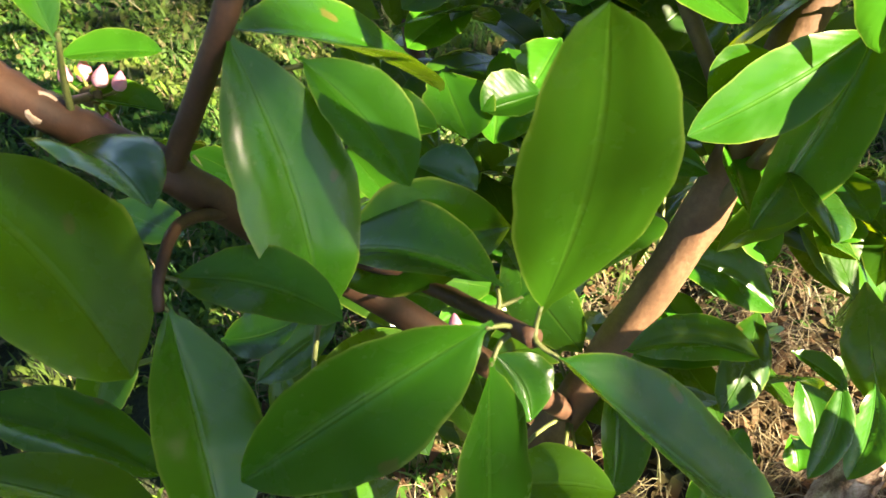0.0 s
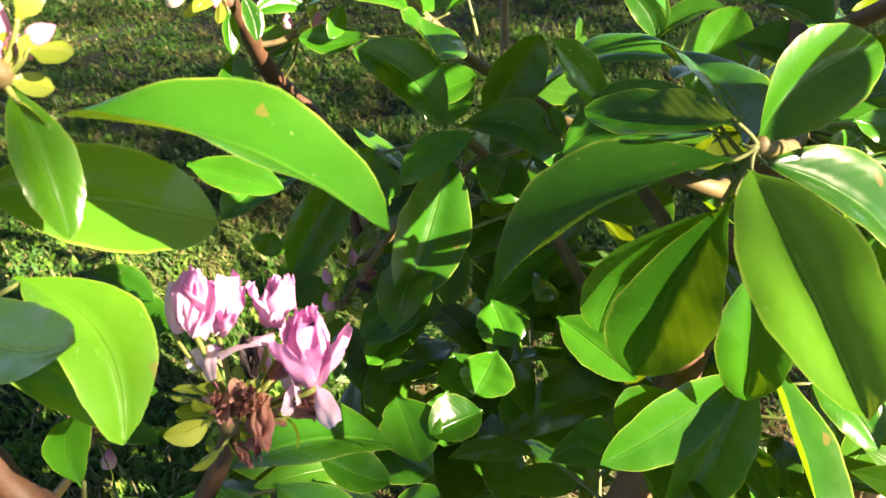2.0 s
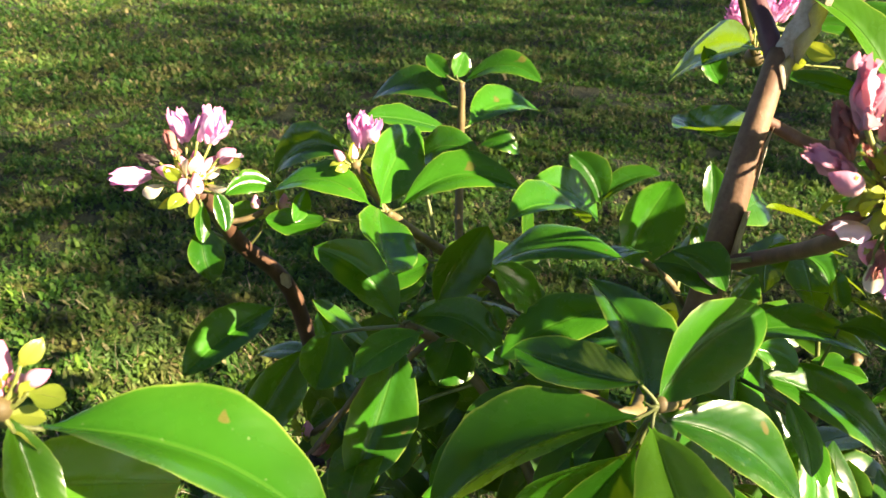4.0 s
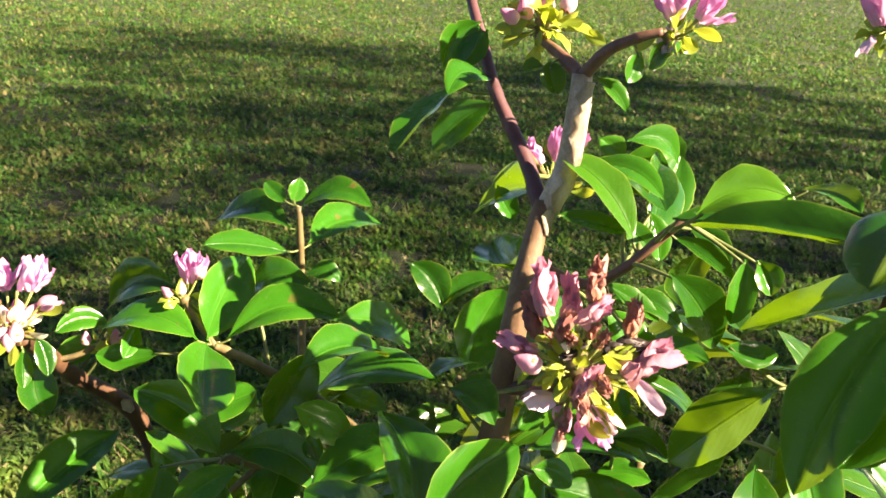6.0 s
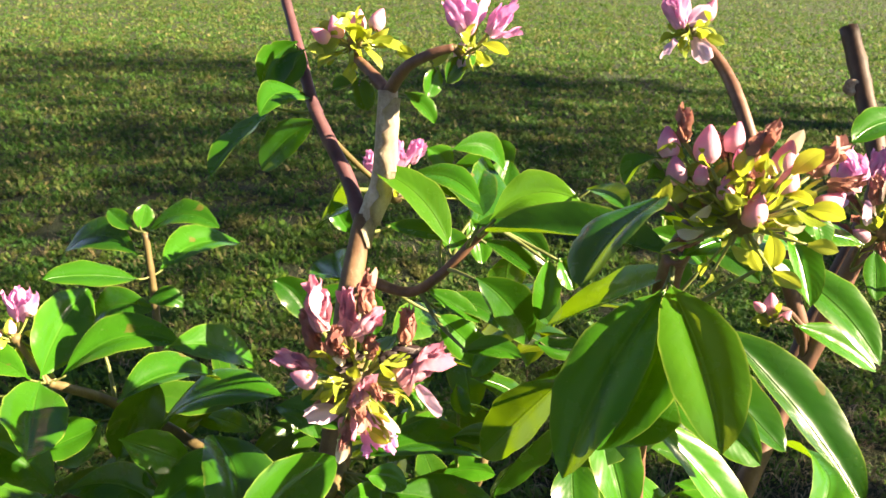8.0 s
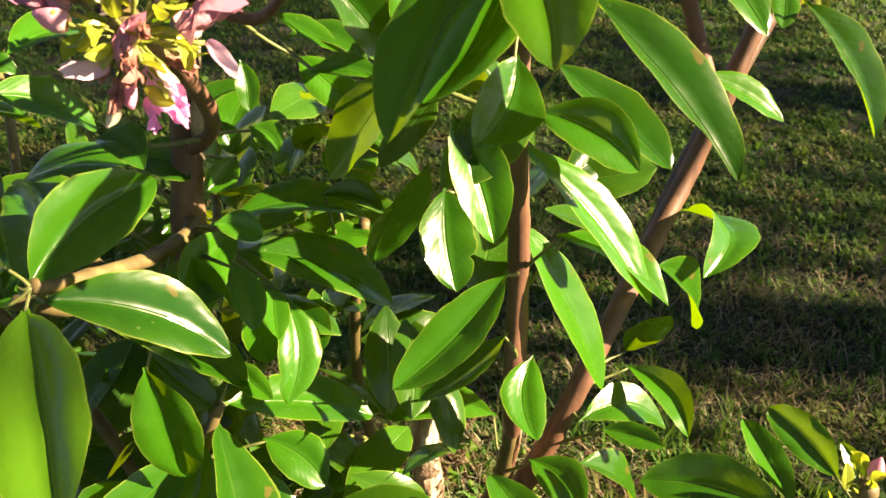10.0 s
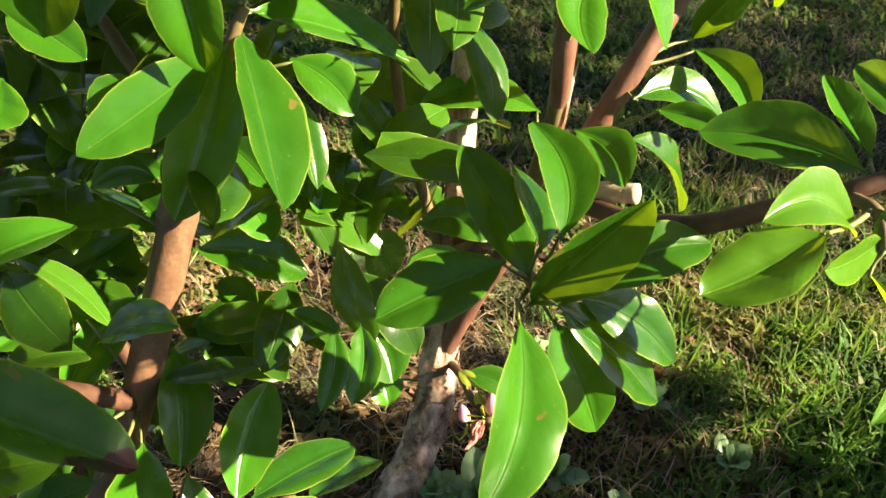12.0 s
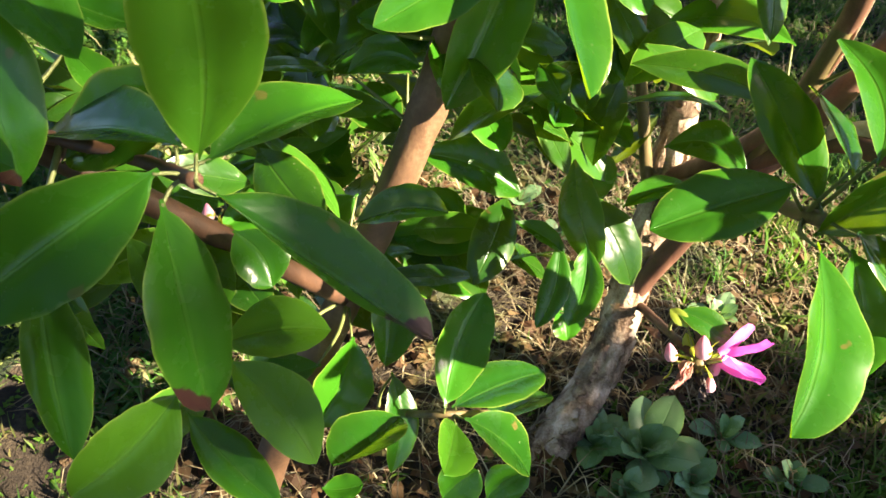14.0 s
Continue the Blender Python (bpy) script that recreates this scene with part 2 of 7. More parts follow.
def blade_material(name, stops, through_col):
    mat, nodes, links, bsdf = material(name)
    geo = nodes.new("ShaderNodeNewGeometry")
    col = ramp(nodes, links, geo.outputs["Random Per Island"], stops).outputs[0]
    wide = noise_tex(nodes, links, 1.6, 4.0)
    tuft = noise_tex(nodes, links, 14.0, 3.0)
    patch = noise_tex(nodes, links, 5.5, 4.0)
    cool = maths(nodes, links, "MULTIPLY", ramp(nodes, links, patch.outputs[0], [(0.52, (0, 0, 0)), (0.64, (1, 1, 1))]).outputs[0], 0.55)
    col = mix_col(nodes, links, cool, col, (0.045, 0.150, 0.040))
    warm = maths(nodes, links, "MULTIPLY", ramp(nodes, links, patch.outputs[0], [(0.36, (1, 1, 1)), (0.47, (0, 0, 0))]).outputs[0], 0.55)
    col = mix_col(nodes, links, warm, col, (0.17, 0.120, 0.060))
    dry = maths(nodes, links, "MULTIPLY", ramp(nodes, links, wide.outputs[0], [(0.50, (0, 0, 0)), (0.70, (1, 1, 1))]).outputs[0], 0.35)
    col = mix_col(nodes, links, dry, col, (0.20, 0.16, 0.07))
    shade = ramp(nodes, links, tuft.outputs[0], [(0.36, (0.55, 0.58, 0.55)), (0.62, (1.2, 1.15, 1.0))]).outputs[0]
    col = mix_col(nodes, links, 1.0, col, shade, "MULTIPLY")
    links.new(col, bsdf.inputs["Base Color"])
    bsdf.inputs["Roughness"].default_value = 0.6
    bsdf.inputs["Specular IOR Level"].default_value = 0.2
    thin = nodes.new("ShaderNodeBsdfTranslucent")
    links.new(mix_col(nodes, links, 0.5, through_col, col), thin.inputs["Color"])
    both = nodes.new("ShaderNodeMixShader")
    both.inputs[0].default_value = 0.3
    links.new(bsdf.outputs[0], both.inputs[1])
    links.new(thin.outputs[0], both.inputs[2])
    links.new(both.outputs[0], nodes["Material Output"].inputs["Surface"])
    return mat


TURF = ground_material("turf_and_thatch", False)
SOIL = ground_material("bare_soil", True)
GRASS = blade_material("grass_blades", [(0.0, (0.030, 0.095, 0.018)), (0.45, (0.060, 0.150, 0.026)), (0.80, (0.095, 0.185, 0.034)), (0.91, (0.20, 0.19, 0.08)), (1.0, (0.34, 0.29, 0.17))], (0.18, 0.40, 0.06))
FRESH = blade_material("fresh_grass", [(0.0, (0.045, 0.13, 0.020)), (0.5, (0.085, 0.20, 0.026)), (1.0, (0.15, 0.26, 0.035))], (0.25, 0.45, 0.05))
STRAW = blade_material("straw", [(0.0, (0.12, 0.085, 0.05)), (0.6, (0.28, 0.23, 0.15)), (1.0, (0.50, 0.45, 0.34))], (0.4, 0.3, 0.15))
LITTER = blade_material("dead_leaves", [(0.0, (0.05, 0.028, 0.018)), (0.5, (0.13, 0.065, 0.04)), (1.0, (0.22, 0.14, 0.08))], (0.2, 0.1, 0.05))

# ---- the ground ----
SHRUB_AT = Vector((0.36, 0.35, 0.0))


def sheet(name, bm, mat):
    me = bpy.data.meshes.new(name)
    bm.to_mesh(me)
    bm.free()
    me.materials.append(mat)
    for p in me.polygons:
        p.use_smooth = True
    return new(name, me)


def ground_height(x, y):
    return 0.012 * noise.noise(Vector((x * 1.7, y * 1.7, 0.3))) + 0.006 * noise.noise(Vector((x * 7, y * 7, 1.3)))


bm = bmesh.new()
# one sheet whose rings widen from the shrub out to the horizon
rings, spokes = 90, 96
radii = [0.0] + [0.05 * 1.135 ** k for k in range(rings)]
last = []
for r in radii:
    row = []
    for k in range(spokes if r else 1):
        a = 2 * math.pi * k / spokes
        x, y = SHRUB_AT.x + r * math.cos(a), SHRUB_AT.y + r * math.sin(a)
        row.append(bm.verts.new((x, y, ground_height(x, y) if r < 25 else 0.0)))
    if len(last) == 1:
        for k in range(spokes):
            bm.faces.new((last[0], row[k], row[(k + 1) % spokes]))
    elif last:
        for k in range(spokes):
            bm.faces.new((last[k], row[k], row[(k + 1) % spokes], last[(k + 1) % spokes]))
    last = row
ground = tagged(sheet("ground", bm, TURF), "green and brown thatch of the lawn", "ground", kind="structure")


# the bare soil under the shrub, an uneven patch a little above the turf's base
bm = bmesh.new()
mid = bm.verts.new((0.36, 0.50, 0.004 + ground_height(0.36, 0.50)))
rims = []
for step in range(1, 9):
    row = []
    for k in range(48):
        a = 2 * math.pi * k / 48
        r = step / 8 * (0.80 + 0.16 * noise.noise(Vector((math.cos(a) * 2, math.sin(a) * 2, 5))))
        x, y = 0.36 + r * math.cos(a), 0.50 + r * math.sin(a)
        row.append(bm.verts.new((x, y, ground_height(x, y) + (0.004 if step < 8 else -0.006))))
    for k in range(48):
        if rims:
            bm.faces.new((rims[-1][k], row[k], row[(k + 1) % 48], rims[-1][(k + 1) % 48]))
        else:
            bm.faces.new((mid, row[k], row[(k + 1) % 48]))
    rims.append(row)
tagged(sheet("soil_bed", bm, SOIL), "dark bare soil round the shrub's foot", "soil", kind="structure")


def blades(name, count, area, length, width, mat, lean=0.7, flat=0.0, clear=0.0, worn=0.0):
    """Many thin bent blades, three triangles each, in one mesh. area(n) gives n places (x, y)."""
    rng = np.random.default_rng(len(name) * 7 + count)
    xy, tall = area(rng, count)
    if clear:
        far = np.hypot(xy[:, 0] - SHRUB_AT.x - 0.05, xy[:, 1] - SHRUB_AT.y - 0.12)
        keep = far > clear * rng.uniform(0.35, 1.0, len(xy))
        xy, tall = xy[keep], tall[keep]
    if worn:
        worn_far = np.hypot((xy[:, 0] - 1.45) / 1.1, (xy[:, 1] - 1.15) / 0.75)
        keep = worn_far > rng.uniform(0.25, 1.15, len(xy)) * worn
        xy, tall = xy[keep], tall[keep]
    n = len(xy)
    ln = rng.uniform(*length, n) * tall
    wd = rng.uniform(*width, n)
    az = rng.uniform(0, 2 * np.pi, n)
    tilt = np.clip(rng.normal(lean, 0.35, n), 0.05, 1.45) if not flat else rng.uniform(1.2, 1.5, n)
    out = np.stack([np.cos(az), np.sin(az)], 1)
    side = np.stack([-np.sin(az), np.cos(az)], 1)
    z0 = np.array([ground_height(x, y) for x, y in xy]) - 0.002
    mid_h, mid_r = ln * 0.55 * np.cos(tilt * 0.6), ln * 0.55 * np.sin(tilt * 0.6)
    tip_h, tip_r = mid_h + ln * 0.45 * np.cos(tilt * 1.35), mid_r + ln * 0.45 * np.sin(tilt * 1.35)
    tip_h = np.maximum(tip_h, 0.002)
    lift = rng.uniform(0.0, 0.012, n) if flat else np.zeros(n)
    v = np.zeros((n, 5, 3))
    for k, (r, h, s) in enumerate(((0, 0, -0.5), (0, 0, 0.5), (mid_r, mid_h, -0.45), (mid_r, mid_h, 0.45), (tip_r, tip_h, 0))):
        v[:, k, :2] = xy + out * np.reshape(r * np.ones(n), (-1, 1)) + side * (wd * s)[:, None]
        v[:, k, 2] = z0 + h + lift
    base = (np.arange(n) * 5)[:, None]
    tris = np.concatenate([base + np.array([[0, 1, 3]]), base + np.array([[0, 3, 2]]), base + np.array([[2, 3, 4]])])
    me = bpy.data.meshes.new(name)
    me.from_pydata(v.reshape(-1, 3), [], tris.tolist())
    me.materials.append(mat)
    return new(name, me)


def lawn_places(rng, n):
    """Tufts, thick near the shrub and thinning with the distance, in the wedge of lawn behind it."""
    heads = n // 11
    r = 0.55 + 13.0 * rng.uniform(0, 1, heads) ** 1.45
    a = rng.uniform(radians(-46), radians(60), heads)
    xy = np.stack([0.2 + r * np.sin(a), r * np.cos(a)], 1)
    rich = np.array([noise.noise(Vector((x * 5.0, y * 5.0, 2.0))) + 0.6 * noise.noise(Vector((x * 14.0, y * 14.0, 7.0))) for x, y in xy])
    keep = rng.uniform(0, 1, heads) < np.maximum(0.85 + 0.7 * rich, 0.6)
    xy, tall = xy[keep], np.clip(0.95 + 0.5 * rich[keep] + rng.normal(0, 0.18, keep.sum()), 0.4, 1.8)
    return np.repeat(xy, 11, 0) + rng.normal(0, 0.014, (len(xy) * 11, 2)), np.repeat(tall, 11)


def round_places(rng, n):
    """The lawn on the other sides of the shrub."""
    r = 0.9 + 6.0 * rng.uniform(0, 1, n) ** 0.8
    a = rng.uniform(radians(58), radians(316), n)
    return np.stack([0.2 + r * np.sin(a), r * np.cos(a)], 1), rng.uniform(0.6, 1.4, n)


def far_places(rng, n):
    """The lawn's far part, towards the horizon."""
    r = 4.0 + 20.0 * rng.uniform(0, 1, n) ** 1.1
    a = rng.uniform(radians(-46), radians(52), n)
    return np.stack([0.2 + r * np.sin(a), r * np.cos(a)], 1), rng.uniform(0.6, 1.5, n)


def stray_places(rng, n):
    r = 0.6 + 5.5 * rng.uniform(0, 1, n) ** 1.3
    a = rng.uniform(radians(-50), radians(65), n)
    return np.stack([0.2 + r * np.sin(a), r * np.cos(a)], 1), np.ones(n)


def worn_places(rng, n):
    """The worn, half-bare ground beside the shrub."""
    return np.stack([rng.normal(1.4, 0.55, n), rng.normal(1.15, 0.42, n)], 1), rng.uniform(0.5, 1.2, n)


def front_places(rng, n):
    """The ring of turf at the shrub's foot, in small tufts."""
    heads = n // 6
    r = 0.2 + 1.5 * rng.uniform(0, 1, heads) ** 0.7
    a = rng.uniform(0, 2 * np.pi, heads)
    xy = np.stack([SHRUB_AT.x + r * np.cos(a), SHRUB_AT.y + r * np.sin(a)], 1)
    return np.repeat(xy, 6, 0) + rng.normal(0, 0.009, (heads * 6, 2)), np.repeat(rng.uniform(0.6, 1.3, heads), 6)


def cover_places(rng, n):
    """Low broad-leaved plants among the grass behind and beside the shrub."""
    heads = n // 8
    r = 0.5 + 2.3 * rng.uniform(0, 1, heads) ** 0.9
    a = rng.uniform(radians(-75), radians(100), heads)
    xy = np.stack([SHRUB_AT.x + r * np.sin(a), SHRUB_AT.y + 0.1 + r * np.cos(a)], 1)
    rich = np.array([noise.noise(Vector((x * 3.5, y * 3.5, 4.0))) for x, y in xy])
    xy = xy[rng.uniform(0, 1, heads) < 0.6 + 1.3 * rich]
    return np.repeat(xy, 8, 0) + rng.normal(0, 0.014, (len(xy) * 8, 2)), np.repeat(rng.uniform(0.6, 1.4, len(xy)), 8)


def side_places(rng, n):
    """The bright tufts in the sun beside the shrub."""
    heads = n // 14
    xy = np.stack([rng.normal(1.06, 0.17, heads), rng.normal(0.68, 0.20, heads)], 1)
    return np.repeat(xy, 14, 0) + rng.normal(0, 0.012, (heads * 14, 2)), np.repeat(rng.uniform(0.5, 1.2, heads), 14)


def foot_places(rng, n):
    """Small feathery weeds in the shade in front of the shrub."""
    heads = n // 7
    xy = np.stack([rng.normal(0.95, 0.26, heads), rng.normal(0.22, 0.20, heads)], 1)
    return np.repeat(xy, 7, 0) + rng.normal(0, 0.012, (heads * 7, 2)), np.repeat(rng.uniform(0.5, 1.4, heads), 7)


def near_places(rng, n):
    r = 0.04 + 0.62 * rng.uniform(0, 1, n) ** 0.7
    a = rng.uniform(0, 2 * np.pi, n)
    return np.stack([SHRUB_AT.x - 0.02 + r * np.cos(a), SHRUB_AT.y + 0.28 + r * np.sin(a)], 1), np.ones(n)


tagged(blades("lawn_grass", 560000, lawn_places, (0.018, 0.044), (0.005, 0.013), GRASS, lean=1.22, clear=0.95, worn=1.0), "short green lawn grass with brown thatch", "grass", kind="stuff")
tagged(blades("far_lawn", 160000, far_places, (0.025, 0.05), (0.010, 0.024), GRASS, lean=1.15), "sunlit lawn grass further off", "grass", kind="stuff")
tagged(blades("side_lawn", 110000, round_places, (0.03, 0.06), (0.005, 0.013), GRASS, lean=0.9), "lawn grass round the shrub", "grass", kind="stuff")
tagged(blades("lawn_straw", 8000, stray_places, (0.03, 0.10), (0.0014, 0.0028), STRAW, flat=1.0), "pale dead grass stems strewn over the lawn", "dry grass", kind="stuff")
tagged(blades("dead_grass", 9000, worn_places, (0.02, 0.07), (0.0016, 0.0034), STRAW, flat=1.0), "dead brown grass on worn ground", "dry grass", kind="stuff")
tagged(blades("turf", 30000, front_places, (0.02, 0.07), (0.0018, 0.0045), GRASS, clear=0.85), "green turf round the shrub's foot", "grass", kind="stuff")
tagged(blades("grass_tufts", 2600, side_places, (0.04, 0.10), (0.002, 0.0042), FRESH, lean=0.55), "fresh bright green grass tufts in the sun", "grass", kind="stuff")
tagged(blades("broad_weeds", 60000, cover_places, (0.018, 0.04), (0.008, 0.018), FRESH, lean=0.8, worn=1.0), "low broad-leaved green weeds among the grass", "weeds", kind="stuff")
tagged(blades("feathery_weeds", 16000, foot_places, (0.012, 0.035), (0.003, 0.008), FRESH, lean=0.7), "feathery green weeds on dark soil", "weeds", kind="stuff")
tagged(blades("dry_grass", 6000, near_places, (0.03, 0.10), (0.001, 0.0022), STRAW, flat=1.0), "dry straw-coloured grass lying on the soil", "dry grass", kind="stuff")
tagged(blades("ground_weeds", 42000, front_places, (0.010, 0.026), (0.004, 0.012), FRESH, lean=1.0, clear=0.7), "mat of small green weed leaves", "weeds", kind="stuff")
tagged(blades("leaf_litter", 2500, near_places, (0.015, 0.05), (0.008, 0.02), LITTER, flat=1.0), "brown dead leaf litter under the shrub", "leaf litter", kind="stuff")


# ---- building parts ----
def part(name, me, parent, local=None, label=""):
    ob = new(name, me)
    ob.parent = parent
    if local is not None:
        ob.matrix_local = local
    return tagged(ob, label) if label else ob


def leaf_grid(length, width, arch, sway, fold, peak, seed, long=22, half=4):
    """Points, faces and uv of one leaf: base at 0, tip along y, upper side towards z."""
    rng = random.Random(seed)
    p = math.log(0.5) / math.log(peak)
    w1, w2, wave = rng.uniform(0, 6.28), rng.uniform(0, 6.28), rng.uniform(0.25, 0.85)
    droop = rng.uniform(0.0, 0.06)
    blunt, tail = rng.uniform(0.50, 0.66), rng.uniform(0.05, 0.25)
    curl = rng.uniform(0.0, 0.55)
    bulge = rng.uniform(-0.03, 0.06)
    # now and then an insect's bite in one edge
    bitten = random.Random(seed * 31 + 7)
    bites = [(bitten.uniform(0.3, 0.9), bitten.choice((-1, 1)), bitten.uniform(0.10, 0.25)) for _ in range(bitten.choice((0, 0, 0, 1)))] if long >= 14 and length < 0.085 else []
    pts, uvs, faces = [], [], []
    cols = 2 * half + 1
    for i in range(long + 1):
        u = i / long
        body = max(0.0, (u - 0.035) / 0.965)
        s = math.sin(math.pi * body ** p) if body > 0 else 0.0
        w = 0.5 * width * s ** (blunt if u > peak else 0.72) if s > 0 else 0.0
        if u > 0.86:
            w *= 1 - tail * ((u - 0.86) / 0.14) ** 2
        w *= 1 + 0.018 * math.sin(23 * u + w1) + 0.012 * math.sin(41 * u + w2)
        w = max(w, 0.0011 * (1 - u) + 0.0002)
        bow = 4 * u * (1 - u)
        cx, cz = sway * length * bow, arch * length * bow * (1 + 0.25 * (u - 0.5)) - droop * length * u ** 3
        for j in range(cols):
            v = (j - half) / half
            side = w * math.copysign(abs(v) ** 0.9, v)
            for at, edge, deep in bites:
                if v * edge > 0.5:
                    side *= 1 - deep * math.exp(-((u - at) / 0.035) ** 2) * (abs(v) - 0.5) * 2
            z = cz + fold * (abs(side) - 0.45 * w) - curl * width * 0.25 * (abs(v) ** 3) * s
            z += wave * 0.035 * width * abs(v) ** 2 * (math.sin(9 * u + w1 + (1.3 if v > 0 else 0)) + 0.6 * math.sin(19 * u + w2 + v))
            z += bulge * w * math.sin(math.pi * abs(v)) * s
            pts.append((cx + side, length * u, z))
            uvs.append((0.5 + 0.5 * v, u))
    for i in range(long):
        for j in range(cols - 1):
            k = i * cols + j
            faces.append((k, k + 1, k + cols + 1, k + cols))
    return pts, faces, uvs


def mesh_of(name, pts, faces, uvs, mat):
    me = bpy.data.meshes.new(name)
    me.from_pydata(pts, [], faces)
    layer = me.uv_layers.new(name="UVMap")
    for loop in me.loops:
        layer.data[loop.index].uv = uvs[loop.vertex_index]
    me.materials.append(mat)
    me.polygons.foreach_set("use_smooth", [True] * len(me.polygons))
    return me


def frame_of(base, tip, roll):
    """The pose at base whose y runs to tip and whose z is the most upright normal, turned by roll about y."""
    base, tip = Vector(base), Vector(tip)
    y = (tip - base).normalized()
    z = Vector((0, 0, 1)) - y * y.z
    if z.length < 0.05:
        z = Vector((0, -1, 0)) + y * y.y
    z.normalize()
    z = Matrix.Rotation(radians(roll), 3, y) @ z
    x = y.cross(z)
    m = Matrix((x, y, z)).transposed().to_4x4()
    m.translation = base
    return m


def smooth_line(points, steps=5):
    """A Catmull-Rom line through (x, y, z, radius)."""
    p = [np.array(q, float) for q in points]
    p = [2 * p[0] - p[1]] + p + [2 * p[-1] - p[-2]]
    line = []
    for k in range(1, len(p) - 2):
        for s in range(steps):
            t = s / steps
            a, b, c, d = p[k - 1 : k + 3]
            line.append(0.5 * (2 * b + (c - a) * t + (2 * a - 5 * b + 4 * c - d) * t * t + (3 * b - a - 3 * c + d) * t ** 3))
    line.append(p[-2])
    return line


def tube(bm, line, sides=10, rough=0.06, seed=0, nodes_every=0.0, flakes=0.0):
    """A tapering, slightly knobbly tube along (x, y, z, radius), closed at both ends."""
    rng = random.Random(seed)
    ahead = None
    rings, gone = [], 0.0
    for k, q in enumerate(line):
        a = Vector(line[min(k + 1, len(line) - 1)][:3]) - Vector(line[max(k - 1, 0)][:3])
        a.normalize()
        x = (ahead if ahead is not None else Vector((0.3, 1, 0.2))).cross(a)
        x = x.normalized() if x.length > 1e-4 else a.orthogonal().normalized()
        ahead = a.cross(x)
        if k:
            gone += (Vector(q[:3]) - Vector(line[k - 1][:3])).length
        swell = 1.0
        if nodes_every:
            off = (gone + 0.3 * nodes_every) % nodes_every / nodes_every
            swell += 0.13 * math.exp(-((min(off, 1 - off)) / 0.08) ** 2)
        ring = []
        for s in range(sides):
            th = 2 * math.pi * s / sides
            r = q[3] * swell * (1 + rough * noise.noise(Vector((math.cos(th) * 2 + seed, math.sin(th) * 2, gone * 60))) + rng.uniform(-0.3, 0.3) * rough)
            if flakes:
                plate = noise.noise(Vector((math.cos(th) * 2.6, math.sin(th) * 2.6, gone * 22)))
                r *= 1 + flakes * (math.floor(plate * 5) / 5 + 0.5 * noise.noise(Vector((math.cos(th) * 6, math.sin(th) * 6, gone * 45))))
            ring.append(bm.verts.new(Vector(q[:3]) + (x * math.cos(th) + ahead * math.sin(th)) * r))
        if rings:
            for s in range(sides):
                bm.faces.new((rings[-1][s], rings[-1][(s + 1) % sides], ring[(s + 1) % sides], ring[s]))
        rings.append(ring)
    bm.faces.new(rings[0][::-1])
    bm.faces.new(rings[-1])


def finish(name, bm, mats):
    bmesh.ops.recalc_face_normals(bm, faces=bm.faces)
    me = bpy.data.meshes.new(name)
    bm.to_mesh(me)
    bm.free()
    for m in mats if isinstance(mats, (list, tuple)) else [mats]:
        me.materials.append(m)
    me.polygons.foreach_set("use_smooth", [True] * len(me.polygons))
    return me


# ---- the shrub ----
shrub = tagged(new("shrub"), "pink-flowering shrub with glossy green leaves and woody stems", "shrub")
shrub.matrix_world = Matrix.Translation(SHRUB_AT)
TO_SHRUB = Matrix.Translation(-SHRUB_AT)
LINES = {}


def stem(name, mat, points, r0, r1, label="", sides=12, rough=0.05, nodes_every=0.035, flakes=0.0, taper=1.0):
    """A branch through the given places, its radius running from r0 to r1."""
    n = len(points) - 1
    line = smooth_line([(*(Vector(p) - SHRUB_AT), r1 + (r0 - r1) * (1 - k / n) ** taper) for k, p in enumerate(points)], 24 if flakes else 6)
    bm = bmesh.new()
    tube(bm, line, sides, rough, len(LINES), nodes_every, flakes)
    ob = part(name, finish(name, bm, mat), shrub, None, label)
    LINES[ob.name] = np.array(line)
    return ob


def peel(branch, first, last, facing, spread, proud=0.0012, seed=0, mat=PALE_BARK):
    """Pale peeling bark, also a painted sunlit side: an uneven thin shell over part of a stem, between two shares of
    its length.
    """
    rng = random.Random(seed)
    line = LINES[branch.name]
    a, b = int(first * (len(line) - 1)), max(int(last * (len(line) - 1)), int(first * (len(line) - 1)) + 2)
    bm = bmesh.new()
    rows = []
    for k in range(a, b + 1):
        c, r = Vector(line[k][:3]), line[k][3] + proud
        ax = (Vector(line[min(k + 1, len(line) - 1)][:3]) - Vector(line[max(k - 1, 0)][:3])).normalized()
        f = Vector(facing) - ax * ax.dot(Vector(facing))
        f.normalize()
        s = ax.cross(f)
        wide = spread * rng.uniform(0.55, 1.15) * (0.45 if k in (a, b) else 1.0)
        mid = rng.uniform(-0.25, 0.25)
        rows.append([bm.verts.new(c + (f * math.cos(mid + wide * t) + s * math.sin(mid + wide * t)) * (r + (0.0012 * rng.random() if abs(t) == 1 else 0))) for t in (-1, -0.5, 0, 0.5, 1)])
    for u, v in zip(rows, rows[1:]):
        for j in range(4):
            bm.faces.new((u[j], u[j + 1], v[j + 1], v[j]))
    bmesh.ops.solidify(bm, geom=bm.faces[:], thickness=0.0006)
    return part("bark_flake", finish("bark_flake", bm, mat), branch, None, "peeling bark flake or pale sunlit patch")


